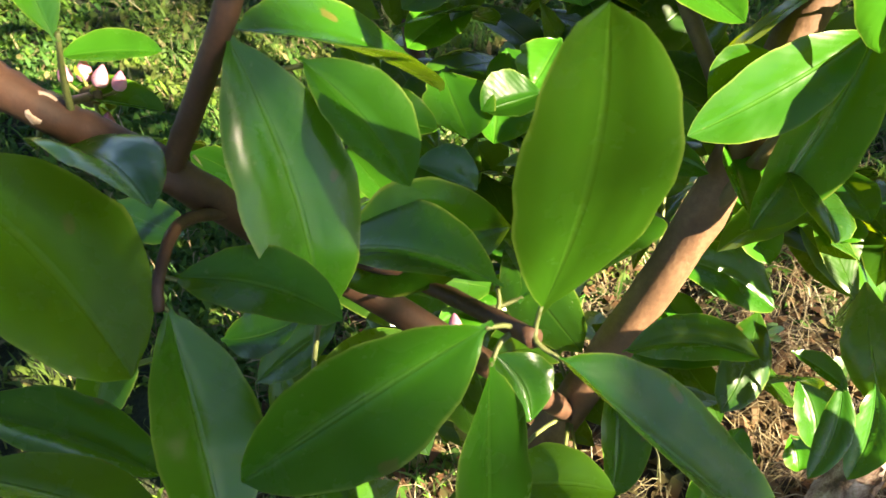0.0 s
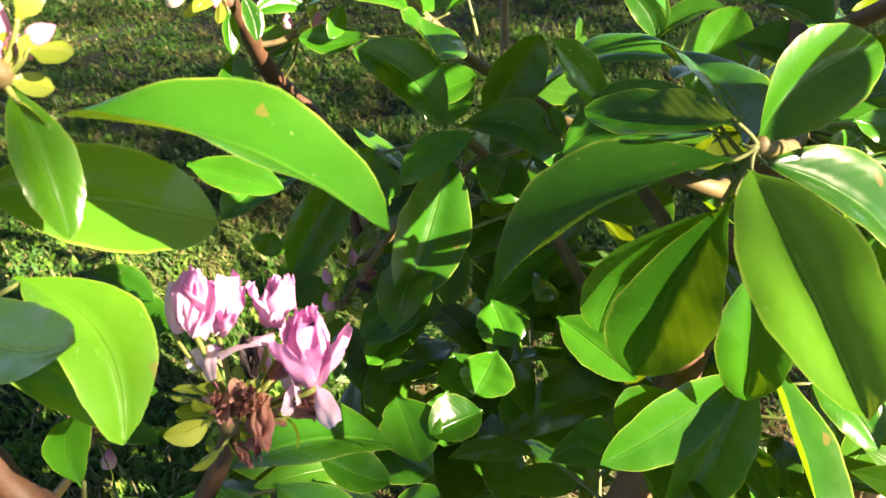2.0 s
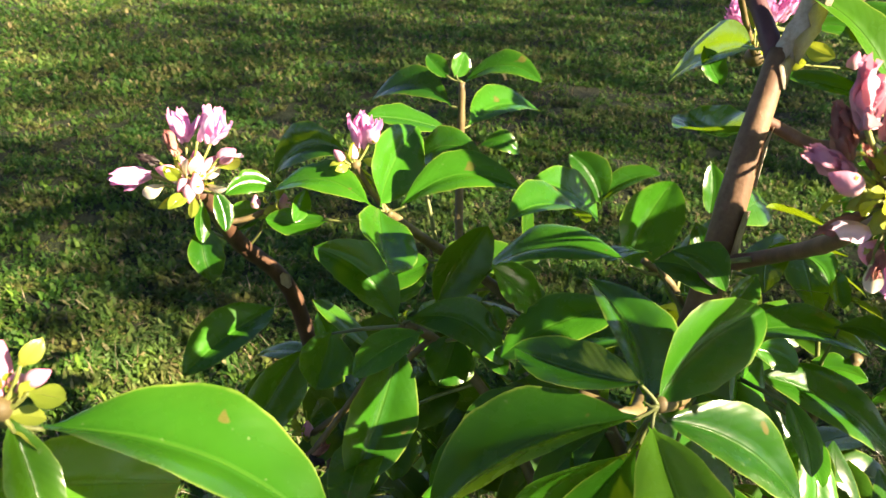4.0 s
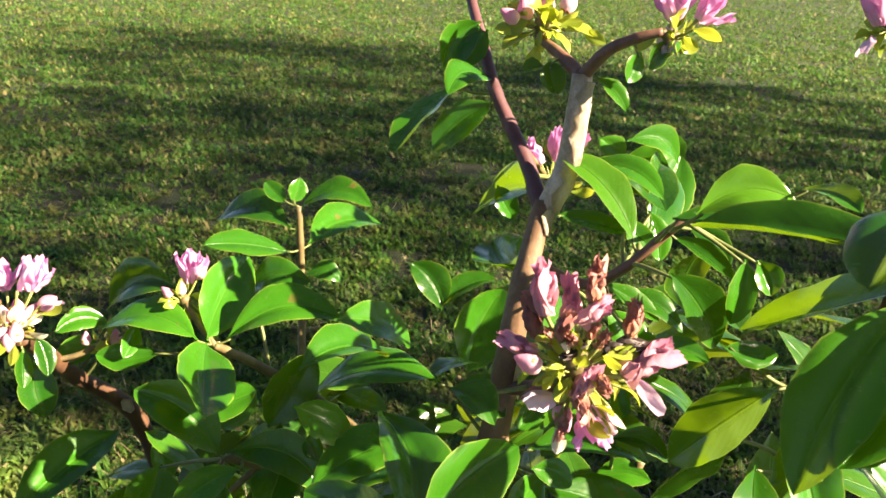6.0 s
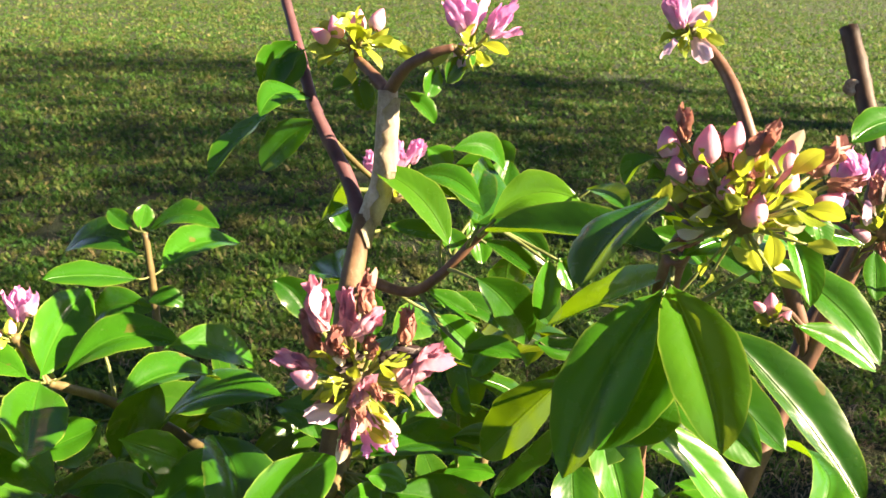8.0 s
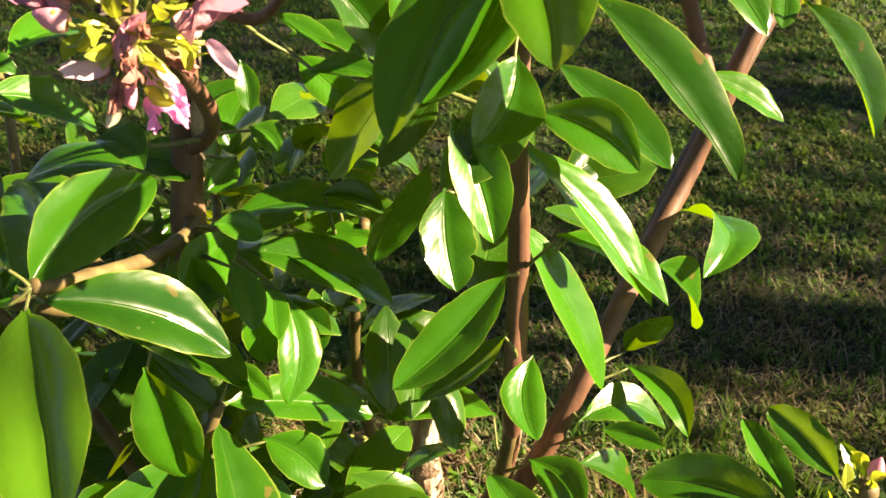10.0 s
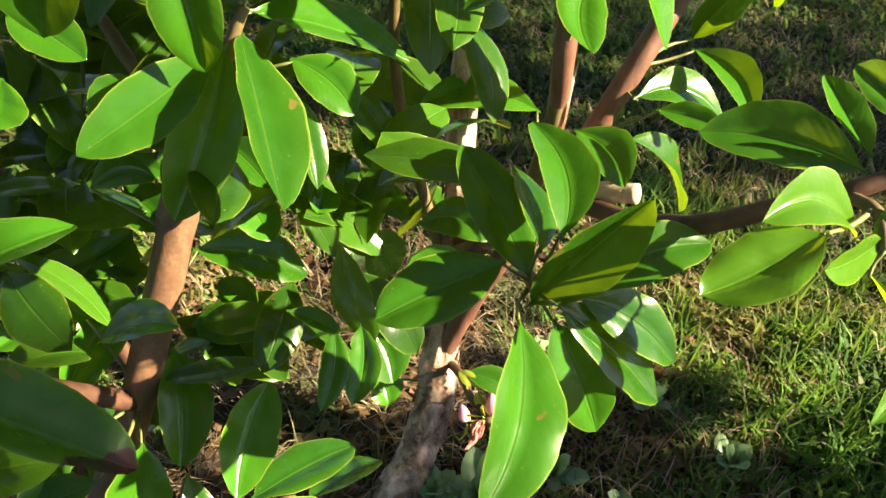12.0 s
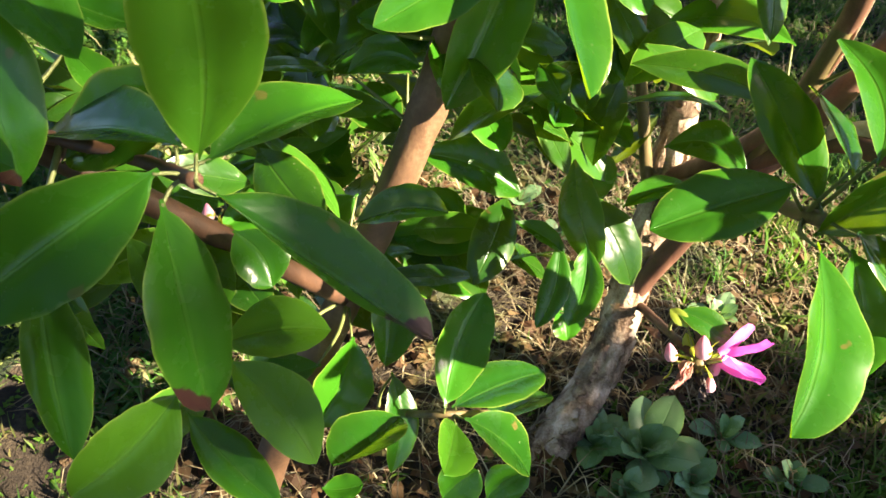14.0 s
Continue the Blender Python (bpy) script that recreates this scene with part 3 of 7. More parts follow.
def scar(branch, at, facing, radius):
    """A round healed cut: a raised pale ring round a darker hollow, on a branch's side."""
    f = Vector(facing).normalized()
    x = f.orthogonal().normalized()
    y = f.cross(x)
    c = Vector(at) - SHRUB_AT
    rng = random.Random(11)
    bm = bmesh.new()
    rings = []
    for share, rise in ((1.25, -0.004), (1.0, 0.0012), (0.78, 0.0022), (0.55, 0.0004), (0.25, -0.0004)):
        rings.append([bm.verts.new(c + (x * math.cos(k * 0.349) + y * math.sin(k * 0.349)) * radius * share * rng.uniform(0.92, 1.08) + f * rise) for k in range(18)])
    for u, v in zip(rings, rings[1:]):
        for k in range(18):
            bm.faces.new((u[k], u[(k + 1) % 18], v[(k + 1) % 18], v[k]))
    bm.faces.new(rings[-1])
    return part("cut_scar", finish("cut_scar", bm, BARK), branch, None, "round pale scar of a cut twig")


count = 0


def leaf(branch, base, tip, width, roll, arch=0.06, sway=0.0, mat=LEAF, peak=0.5, label=""):
    """One leaf on a branch, from its base to its tip; a thin stalk joins it to the branch."""
    global count
    count += 1
    rng = random.Random(count)
    length = (Vector(tip) - Vector(base)).length
    m = TO_SHRUB @ frame_of(base, tip, roll)
    pts, faces, uvs = leaf_grid(length, width, arch, sway, rng.uniform(0.34, 0.74), peak, count)
    b = np.array(Vector(base) - SHRUB_AT)
    line = LINES[branch.name]
    gap = np.linalg.norm(line[:, :3] - b, axis=1)
    k = int(gap.argmin())
    blade = len(faces)
    if 0.002 < gap[k] < 0.09:
        k = max(0, k - (3 if gap[k] > 0.03 else 0))
        root = m.inverted() @ Vector(line[k][:3])
        bm = bmesh.new()
        r = min(0.0020, 0.0011 + 0.010 * gap[k])
        tube(bm, smooth_line([(*root, r * 1.2), (*(root * 0.5 + Vector((0, 0, -0.1 * root.length))), r), (0, 0.004, 0, 0.0011)], 3), 6, 0.05, count)
        start = len(pts)
        bm.verts.index_update()
        pts += [v.co[:] for v in bm.verts]
        uvs += [(0.5, 0.0)] * len(bm.verts)
        faces += [tuple(start + v.index for v in f.verts) for f in bm.faces]
        bm.free()
    me = mesh_of("leaf", pts, faces, uvs, mat)
    me.materials.append(STALK)
    for f in me.polygons[blade:]:
        f.material_index = 1
    return part("leaf", me, branch, m, label)


def flower_petal(pts, faces, uvs, m, length, width, cup, crumple, rng):
    """Adds one spoon-shaped petal to the lists, in the pose m."""
    start, rows, cols = len(pts), 8, 8
    w1, w2 = rng.uniform(0, 6.28), rng.uniform(0, 6.28)
    for i in range(rows + 1):
        u = i / rows
        w = width * 0.5 * math.sin(math.pi * (0.06 + 0.72 * u)) ** 0.8 * (1 + 0.10 * crumple * math.sin(11 * u + w2))
        for j in range(cols + 1):
            v = 2 * j / cols - 1
            z = cup * length * (u * u * 0.7 + 0.5 * v * v * (1 - 0.3 * u))
            z += crumple * length * (0.09 * math.sin(4 * v + w1 + 6 * u) + 0.06 * math.sin(8 * v + w2 - 4 * u))
            y = length * (u + crumple * (0.07 * math.sin(7 * v + w2) + 0.04 * math.sin(17 * v + w1)) * u * u - 0.10 * v * v * u * u)
            pts.append(m @ Vector((w * v * (1 - 0.25 * crumple * u), y, z)))
            uvs.append((0.5 + 0.5 * v, u))
    for i in range(rows):
        for j in range(cols):
            k = start + i * (cols + 1) + j
            faces.append((k, k + 1, k + cols + 2, k + cols + 1))


def axis_pose(at, way, turn=0.0):
    y = Vector(way).normalized()
    x = y.orthogonal().normalized()
    m = Matrix((x, y, x.cross(y))).transposed().to_4x4()
    return Matrix.Translation(Vector(at)) @ m @ Matrix.Rotation(turn, 4, "Y")


def cluster(branch_at, at, radius, label):
    """The knobbly green head that carries buds and flowers, on a stalk from a branch."""
    bm = bmesh.new()
    at = Vector(at) - SHRUB_AT
    root = Vector(branch_at) - SHRUB_AT
    if (root - at).length > 0.004:
        r = min(0.0065, radius * 0.40) if (root - at).length < 0.05 else 0.0032
        tube(bm, smooth_line([(*root, r), (*((root + at) / 2 + Vector((0, 0, -0.004))), r * 0.9), (*at, r)], 4), 9, 0.1, 3)
    bmesh.ops.create_icosphere(bm, subdivisions=2, radius=radius * 0.6, matrix=Matrix.Translation(at))
    me = finish("flower_head", bm, GREEN_BARK)
    ob = part("flower_head", me, shrub, None, label)
    ob["head"] = tuple(at)
    return ob


seeds = 0


def bloom(head, kind, at, way, size, cream=0.0):
    """One piece of a flower head: a bud, an open flower, a single petal, a withered flower or a bract."""
    global seeds
    seeds += 1
    rng = random.Random(seeds)
    at, way = Vector(at) - SHRUB_AT, Vector(way)
    pts, faces, uvs = [], [], []
    core = Vector(head["head"])
    foot = at - way.normalized() * size * (0.45 if kind == "bud" else 0.0)
    if (foot - core).length > 0.006:
        bm = bmesh.new()
        tube(bm, smooth_line([(*core, 0.0016), (*((core + foot) / 2 + Vector((0, 0, -0.002))), 0.0011), (*foot, 0.0015 if kind != "bract" else 0.0008)], 3), 6, 0.08, seeds)
        part("pedicel", finish("pedicel", bm, PEDICEL), head)
    names = {"bud": "bud", "flower": "flower", "petal": "petal", "wilt": "withered_flower", "wiltp": "withered_flower", "magenta": "petal", "black": "withered_flower", "bract": "bract"}
    if kind == "bract":
        g = leaf_grid(size, size * rng.uniform(0.48, 0.68), rng.uniform(0.05, 0.2), rng.uniform(-0.05, 0.05), 0.35, 0.5, seeds, 8, 3)
        me = mesh_of("bract", *g, CREAM if rng.random() < cream else BRACT)
        part("bract", me, head, axis_pose(at, way, rng.uniform(0, 6.28)))
    elif kind == "bud":
        m = axis_pose(at - way.normalized() * size * 0.45, way, rng.uniform(0, 6.28))
        bm = bmesh.new()
        rows, sides = 10, 14
        prev = None
        for i in range(rows + 1):
            u = i / rows
            r = size * 0.40 * math.sin(math.pi * (0.10 + 0.87 * u) ** 0.80) ** 0.75 * (1 - 0.30 * u)
            ring = []
            for s in range(sides):
                th = 2 * math.pi * s / sides
                ridge = 1 + 0.14 * abs(math.sin(1.5 * th + 2.2 * u)) * u - 0.04 * u
                ring.append(bm.verts.new(m @ Vector((r * ridge * math.cos(th), size * u, r * ridge * math.sin(th)))))
            if prev:
                for s in range(sides):
                    bm.faces.new((prev[s], prev[(s + 1) % sides], ring[(s + 1) % sides], ring[s]))
            prev = ring
        bm.faces.new(prev)
        me = finish("bud", bm, BUD)
        layer = me.uv_layers.new(name="UVMap")
        back = m.inverted()
        for loop in me.loops:
            q = back @ me.vertices[loop.vertex_index].co
            layer.data[loop.index].uv = (0.5 + 0.5 * math.atan2(q.z, q.x) / math.pi, q.y / size)
        part("bud", me, head)
        for k in range(4):
            t = m @ Matrix.Rotation(k * 1.57 + rng.uniform(-0.3, 0.3), 4, "Y") @ Matrix.Translation((0, 0, size * 0.22)) @ Matrix.Rotation(radians(rng.uniform(10, 40)), 4, "X")
            flower_petal(pts, faces, uvs, t, size * 0.42, size * 0.36, -0.3, 0.2, rng)
        part("sepal", mesh_of("sepal", pts, faces, uvs, BRACT), head)
        return
    else:
        m = axis_pose(at, way, rng.uniform(0, 6.28))
        if kind in ("petal", "magenta"):
            flower_petal(pts, faces, uvs, m, size, size * 0.72, 0.30, 0.35, rng)
        elif kind == "flower":
            for k in range(7):
                spread = rng.uniform(12, 50) if k < 3 else rng.uniform(-4, 14)
                t = m @ Matrix.Rotation(k * 2.4, 4, "Y") @ Matrix.Translation((0, 0, size * 0.06)) @ Matrix.Rotation(radians(spread), 4, "X")
                flower_petal(pts, faces, uvs, t, size * rng.uniform(0.75, 1.05), size * rng.uniform(0.45, 0.70), -0.22, rng.uniform(0.5, 1.2), rng)
        else:
            for k in range(5):
                t = m @ Matrix.Rotation(k * 2.4, 4, "Y") @ Matrix.Rotation(radians(rng.uniform(0, 24)), 4, "X")
                flower_petal(pts, faces, uvs, t, size * rng.uniform(0.6, 1.05), size * rng.uniform(0.32, 0.5), -0.25, rng.uniform(0.9, 1.6), rng)
        mat = {"petal": PALE, "magenta": MAGENTA, "flower": PINK, "wilt": WILT, "wiltp": WILT_PINK, "black": BLACK}[kind]
        part(names[kind], mesh_of(names[kind], pts, faces, uvs, mat), head)


def fill(head, n, reach, size, up, kind="bract", cream=0.0):
    """Small bracts, or withered petals, crowded round a flower head's core."""
    rng = random.Random(n * 100 + int(reach * 10000))
    core = Vector(head["head"]) + SHRUB_AT
    for _ in range(n):
        way = (Vector((rng.gauss(0, 1), rng.gauss(0, 1), rng.gauss(0, 1))) + Vector(up) * 1.1).normalized()
        bloom(head, kind, core + way * reach * rng.uniform(0.3, 1.0), way + Vector((rng.gauss(0, 0.4), rng.gauss(0, 0.4), rng.gauss(0, 0.4))), size * rng.uniform(0.7, 1.25), cream)


def crowd(head, n, reach, size, up, cream=0.0):
    """More small bracts under a full flower head."""
    global seeds
    kept, seeds = seeds, 9000 + 50 * n
    fill(head, n, reach, size, up, "bract", cream)
    seeds = kept


# stems and branches, from the ground up
trunk = stem("trunk", BARK, [(0.353, 0.370, -0.045), (0.380, 0.403, 0.006), (0.421, 0.445, 0.058), (0.452, 0.487, 0.129), (0.460, 0.512, 0.211), (0.476, 0.553, 0.282), (0.490, 0.604, 0.384), (0.490, 0.619, 0.465), (0.492, 0.627, 0.607)], 0.031, 0.015, "thick trunk with flaking pale brown bark", 40, 0.06, 0.0, 0.22)
tall_stem = stem("stem", MOTTLED_BARK, [(-0.013, 0.299, -0.040), (0.054, 0.356, 0.164), (0.111, 0.404, 0.286), (0.150, 0.425, 0.388), (0.199, 0.457, 0.520), (0.236, 0.498, 0.663), (0.266, 0.534, 0.785), (0.281, 0.554, 0.876), (0.294, 0.576, 0.978), (0.314, 0.613, 1.054)], 0.0210, 0.0082, "mottled brown stem with pale flakes", 14, taper=0.7)
purple_branch = stem("branch", PURPLE_BARK, [(0.312, 0.610, 1.044), (0.303, 0.643, 1.075), (0.287, 0.676, 1.105), (0.274, 0.705, 1.132), (0.266, 0.747, 1.161), (0.256, 0.798, 1.197), (0.244, 0.838, 1.242)], 0.0074, 0.0046, "purplish-brown branch")
pale_branch = stem("branch", BLEACHED_BARK, [(0.314, 0.611, 1.044), (0.329, 0.616, 1.080), (0.335, 0.621, 1.126), (0.338, 0.628, 1.161)], 0.0100, 0.0085, "branch with pale peeling bark, its sunlit side painted paler")
top_twig = stem("branch", RED_BARK, [(0.338, 0.628, 1.159), (0.326, 0.666, 1.169), (0.313, 0.713, 1.177)], 0.0062, 0.004)
top_arm = stem("branch", RED_BARK, [(0.338, 0.628, 1.159), (0.351, 0.610, 1.183), (0.370, 0.597, 1.196), (0.387, 0.591, 1.202)], 0.0058, 0.0032)
red_stem = stem("stem", RED_BARK, [(0.461, 0.507, 0.201), (0.501, 0.501, 0.333), (0.552, 0.494, 0.455), (0.602, 0.494, 0.577), (0.651, 0.519, 0.664), (0.719, 0.573, 0.736), (0.772, 0.614, 0.792), (0.806, 0.628, 0.874), (0.840, 0.646, 0.950), (0.863, 0.655, 1.001)], 0.0128, 0.0092, "reddish-brown stem", 14)
middle_stem = stem("stem", RED_BARK, [(0.483, 0.579, 0.333), (0.531, 0.495, 0.475), (0.552, 0.490, 0.566), (0.541, 0.467, 0.667), (0.546, 0.491, 0.788), (0.536, 0.484, 0.889), (0.522, 0.461, 0.970), (0.507, 0.422, 1.050), (0.501, 0.403, 1.101)], 0.0105, 0.008, "brown stem", 12)
bud_head_stem = stem("branch", RED_BARK, [(0.501, 0.404, 1.096), (0.508, 0.400, 1.116), (0.513, 0.397, 1.136)], 0.0085, 0.0075)
withered_branch = stem("branch", RED_BARK, [(0.284, 0.559, 0.897), (0.307, 0.523, 0.927), (0.314, 0.461, 0.972), (0.308, 0.402, 1.017), (0.307, 0.376, 1.032)], 0.0060, 0.0048)
side_branch = stem("branch", RED_BARK, [(0.302, 0.590, 1.009), (0.347, 0.577, 0.994), (0.374, 0.557, 1.019), (0.404, 0.552, 1.055), (0.424, 0.553, 1.071)], 0.0050, 0.0036)
rosette_stem = stem("branch", GREEN_BARK, [(0.107, 0.623, 0.601), (0.071, 0.786, 0.724), (0.060, 0.878, 0.815), (0.059, 0.892, 0.886), (0.058, 0.897, 0.932)], 0.006, 0.004, "thin brown shoot")
heart_stem = stem("branch", GREEN_BARK, [(0.245, 0.514, 0.704), (0.188, 0.614, 0.754), (0.113, 0.683, 0.784), (0.041, 0.699, 0.824), (0.017, 0.672, 0.859), (0.007, 0.658, 0.876)], 0.0065, 0.0042)
node_stem = stem("branch", GREEN_BARK, [(0.213, 0.472, 0.581), (0.152, 0.551, 0.672), (0.109, 0.585, 0.728), (0.068, 0.592, 0.773), (0.047, 0.567, 0.808), (0.035, 0.562, 0.816)], 0.006, 0.0038)
whorl_stem = stem("branch", GREEN_BARK, [(0.278, 0.549, 0.846), (0.280, 0.513, 0.851), (0.258, 0.459, 0.865), (0.227, 0.395, 0.895), (0.210, 0.372, 0.909)], 0.0065, 0.0048)
round_stem = stem("branch", GREEN_BARK, [(0.273, 0.545, 0.805), (0.290, 0.608, 0.796), (0.286, 0.670, 0.807), (0.251, 0.658, 0.841)], 0.005, 0.0035)
left_stem = stem("stem", BROWN_BARK, [(0.036, 0.651, -0.037), (-0.017, 0.676, 0.196), (-0.065, 0.701, 0.397), (-0.099, 0.759, 0.549), (-0.126, 0.782, 0.660), (-0.140, 0.760, 0.731), (-0.163, 0.710, 0.801), (-0.159, 0.647, 0.876), (-0.157, 0.617, 0.907)], 0.0125, 0.0075, "brown stem with sunlit patches painted pale")
near_branch = stem("branch", BROWN_BARK, [(0.121, 0.404, 0.307), (0.054, 0.341, 0.447), (-0.025, 0.299, 0.567), (-0.070, 0.280, 0.627), (-0.098, 0.254, 0.687), (-0.130, 0.257, 0.703), (-0.155, 0.255, 0.719), (-0.181, 0.257, 0.741), (-0.191, 0.261, 0.797), (-0.161, 0.256, 0.878), (-0.120, 0.246, 0.950), (-0.094, 0.244, 0.985)], 0.0100, 0.0085, "smooth reddish-brown branch with a cut scar", 14)
flower_stem = stem("branch", BROWN_BARK, [(-0.099, 0.253, 0.692), (-0.079, 0.253, 0.727), (-0.055, 0.253, 0.770), (-0.041, 0.266, 0.803)], 0.0056, 0.0050)
hub_stem = stem("branch", BROWN_BARK, [(-0.075, 0.280, 0.627), (-0.035, 0.287, 0.612), (0.017, 0.266, 0.618), (0.055, 0.229, 0.643), (0.080, 0.204, 0.659)], 0.0050, 0.0042)
bent_stem = stem("branch", BROWN_BARK, [(-0.080, 0.271, 0.652), (-0.087, 0.231, 0.680), (-0.083, 0.198, 0.680), (-0.082, 0.187, 0.668)], 0.0034, 0.0022)
low_branch = stem("branch", BROWN_BARK, [(0.476, 0.553, 0.302), (0.499, 0.527, 0.373), (0.532, 0.496, 0.439), (0.570, 0.450, 0.505), (0.601, 0.388, 0.537), (0.632, 0.337, 0.576), (0.669, 0.307, 0.617), (0.706, 0.288, 0.647), (0.732, 0.283, 0.663), (0.763, 0.274, 0.683)], 0.0115, 0.006, "brown side branch", 12)
pale_shoot = stem("branch", GREEN_BARK, [(0.706, 0.288, 0.645), (0.708, 0.256, 0.655), (0.709, 0.236, 0.639)], 0.005, 0.004)
cut_stub = stem("cut_stub", WOOD_CUT, [(0.567, 0.455, 0.510), (0.596, 0.435, 0.531), (0.619, 0.418, 0.541)], 0.0105, 0.0098, "sawn-off pale branch stub", 12, 0.12, 0.0)
hub_branch = stem("branch", GREEN_BARK, [(0.480, 0.563, 0.333), (0.505, 0.516, 0.393), (0.516, 0.459, 0.444), (0.508, 0.374, 0.494), (0.491, 0.294, 0.558)], 0.0085, 0.006, "olive-brown side branch")
pink_twig = stem("branch", BROWN_BARK, [(0.459, 0.507, 0.180), (0.470, 0.492, 0.201), (0.479, 0.450, 0.226), (0.473, 0.381, 0.286), (0.487, 0.353, 0.293)], 0.0065, 0.004)
low_twig = stem("branch", GREEN_BARK, [(0.035, 0.340, 0.123), (0.095, 0.343, 0.184), (0.157, 0.319, 0.220), (0.226, 0.282, 0.287), (0.274, 0.314, 0.237)], 0.0045, 0.003)
bud_twig = stem("branch", BROWN_BARK, [(0.796, 0.625, 0.843), (0.786, 0.626, 0.889), (0.761, 0.622, 0.919), (0.731, 0.607, 0.935)], 0.0042, 0.003)
stem("branch", RED_BARK, [(0.796, 0.632, 0.874), (0.752, 0.680, 1.015), (0.733, 0.730, 1.106), (0.734, 0.792, 1.147), (0.717, 0.827, 1.173)], 0.0085, 0.0065, "dark brown branch")
cut_stem = stem("stem", BROWN_BARK, [(0.715, 0.570, 0.730), (0.800, 0.655, 0.790), (0.900, 0.742, 0.865), (1.006, 0.829, 0.979), (1.030, 0.933, 1.092), (1.027, 0.983, 1.163)], 0.0115, 0.0125, "thick brown stem with sawn stubs", 14)
inner_stem = stem("stem", GREEN_BARK, [(0.479, 0.564, 0.272), (0.445, 0.591, 0.403), (0.417, 0.619, 0.525), (0.412, 0.606, 0.666), (0.424, 0.573, 0.808)], 0.0075, 0.005, "olive-brown stem")
olive_stem = stem("stem", GREEN_BARK, [(0.532, 0.496, 0.444), (0.547, 0.479, 0.586), (0.551, 0.487, 0.707), (0.552, 0.507, 0.809)], 0.0085, 0.007, "olive-green stem with a scar")
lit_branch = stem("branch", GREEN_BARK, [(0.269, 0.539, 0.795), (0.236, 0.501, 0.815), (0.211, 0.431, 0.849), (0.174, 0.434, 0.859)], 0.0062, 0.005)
whorl_branch = stem("branch", GREEN_BARK, [(0.189, 0.452, 0.500), (0.234, 0.452, 0.602), (0.269, 0.458, 0.683), (0.284, 0.463, 0.714)], 0.0065, 0.0045)

# peeling bark and scars
# on tall_stem and pale_branch the pale flakes also paint in the sunlit side
peel(tall_stem, 0.80, 0.86, (1, -0.5, 0), 0.9, 0.0022, 1)
peel(tall_stem, 0.88, 0.93, (1, -0.2, 0), 0.7, 0.0022, 2)
peel(tall_stem, 0.97, 1.00, (0.8, -0.8, 0), 0.8, 0.0022, 3)
peel(tall_stem, 0.66, 0.70, (1, -0.4, 0), 0.6, 0.0022, 4)
peel(pale_branch, 0.08, 0.48, (0.75, -0.7, 0), 1.1, 0.0018, 5)
peel(pale_branch, 0.42, 0.98, (0.7, -0.75, 0), 1.25, 0.0018, 6)
# on left_stem two pale shells stand for sunlit pieces of the stem
peel(left_stem, 0.62, 0.66, (0.9, -0.6, 0), 0.8, 0.0022, 7)
peel(left_stem, 0.40, 0.45, (0.9, -0.6, 0), 0.8, 0.0022, 8)
peel(olive_stem, 0.3, 0.5, (0.9, -0.5, 0), 0.7, 0.0022, 9)
for k in range(16):
    peel(trunk, 0.05 + 0.05 * k, 0.10 + 0.05 * k + 0.03 * (k % 3), (math.cos(2.4 * k), math.sin(2.4 * k) - 0.6, 0), 0.35 + 0.1 * (k % 4), 0.0030, 20 + k, BARK)
scar(near_branch, (-0.1523, 0.2522, 0.7226), (0.58, -0.54, 0.61), 0.0075)
scar(cut_stem, (1.015, 0.930, 1.090), (-0.5, -0.8, 0.3), 0.010)

# the leaves, branch by branch
leaf(flower_stem, (-0.055, 0.253, 0.769), (-0.019, 0.211, 0.642), 0.056, -7, 0.05, -0.05, mat=LEAF_BROWN, label="leaf with a scorched brown edge")
leaf(flower_stem, (-0.032, 0.269, 0.748), (0.020, 0.244, 0.704), 0.038, 10, 0.06, -0.07)
leaf(flower_stem, (-0.058, 0.264, 0.762), (0.014, 0.365, 0.681), 0.061, 8, 0.06, -0.05)
leaf(hub_stem, (0.081, 0.211, 0.668), (0.092, 0.215, 0.807), 0.061, 87, 0.00, 0.07, mat=LEAF_BRIGHT, label="yellow-green leaf")
leaf(hub_stem, (0.062, 0.205, 0.665), (-0.038, 0.137, 0.616), 0.056, -52, 0.02, 0.01)
leaf(hub_stem, (0.088, 0.199, 0.657), (0.211, 0.179, 0.560), 0.062, -16, 0.03, -0.01, mat=LEAF_TIP, label="leaf with a withered brown tip")
leaf(hub_stem, (-0.187, 0.285, 0.533), (-0.205, 0.227, 0.478), 0.038, -58, -0.02, 0.05)
leaf(hub_stem, (-0.269, 0.401, 0.521), (-0.185, 0.362, 0.538), 0.040, 18, 0.01, 0.02)
leaf(hub_stem, (-0.138, 0.330, 0.640), (-0.099, 0.322, 0.625), 0.025, 20, 0.05, -0.07)
leaf(hub_stem, (-0.001, 0.440, 0.643), (0.026, 0.392, 0.622), 0.051, -7, 0.03, -0.02)
leaf(hub_stem, (-0.035, 0.342, 0.686), (0.015, 0.337, 0.669), 0.030, 17, -0.01, 0.04)
leaf(hub_stem, (0.070, 0.248, 0.633), (0.147, 0.370, 0.593), 0.057, 1, 0.06, -0.02)
leaf(hub_stem, (0.064, 0.234, 0.656), (-0.064, 0.288, 0.608), 0.058, 3, 0.08, 0.07)
leaf(hub_stem, (0.062, 0.196, 0.652), (0.078, 0.147, 0.514), 0.054, -37, 0.01, 0.01, mat=LEAF_BROWN, label="leaf with a scorched brown edge")
leaf(hub_stem, (-0.033, 0.208, 0.575), (0.007, 0.109, 0.528), 0.040, -39, 0.01, 0.01)
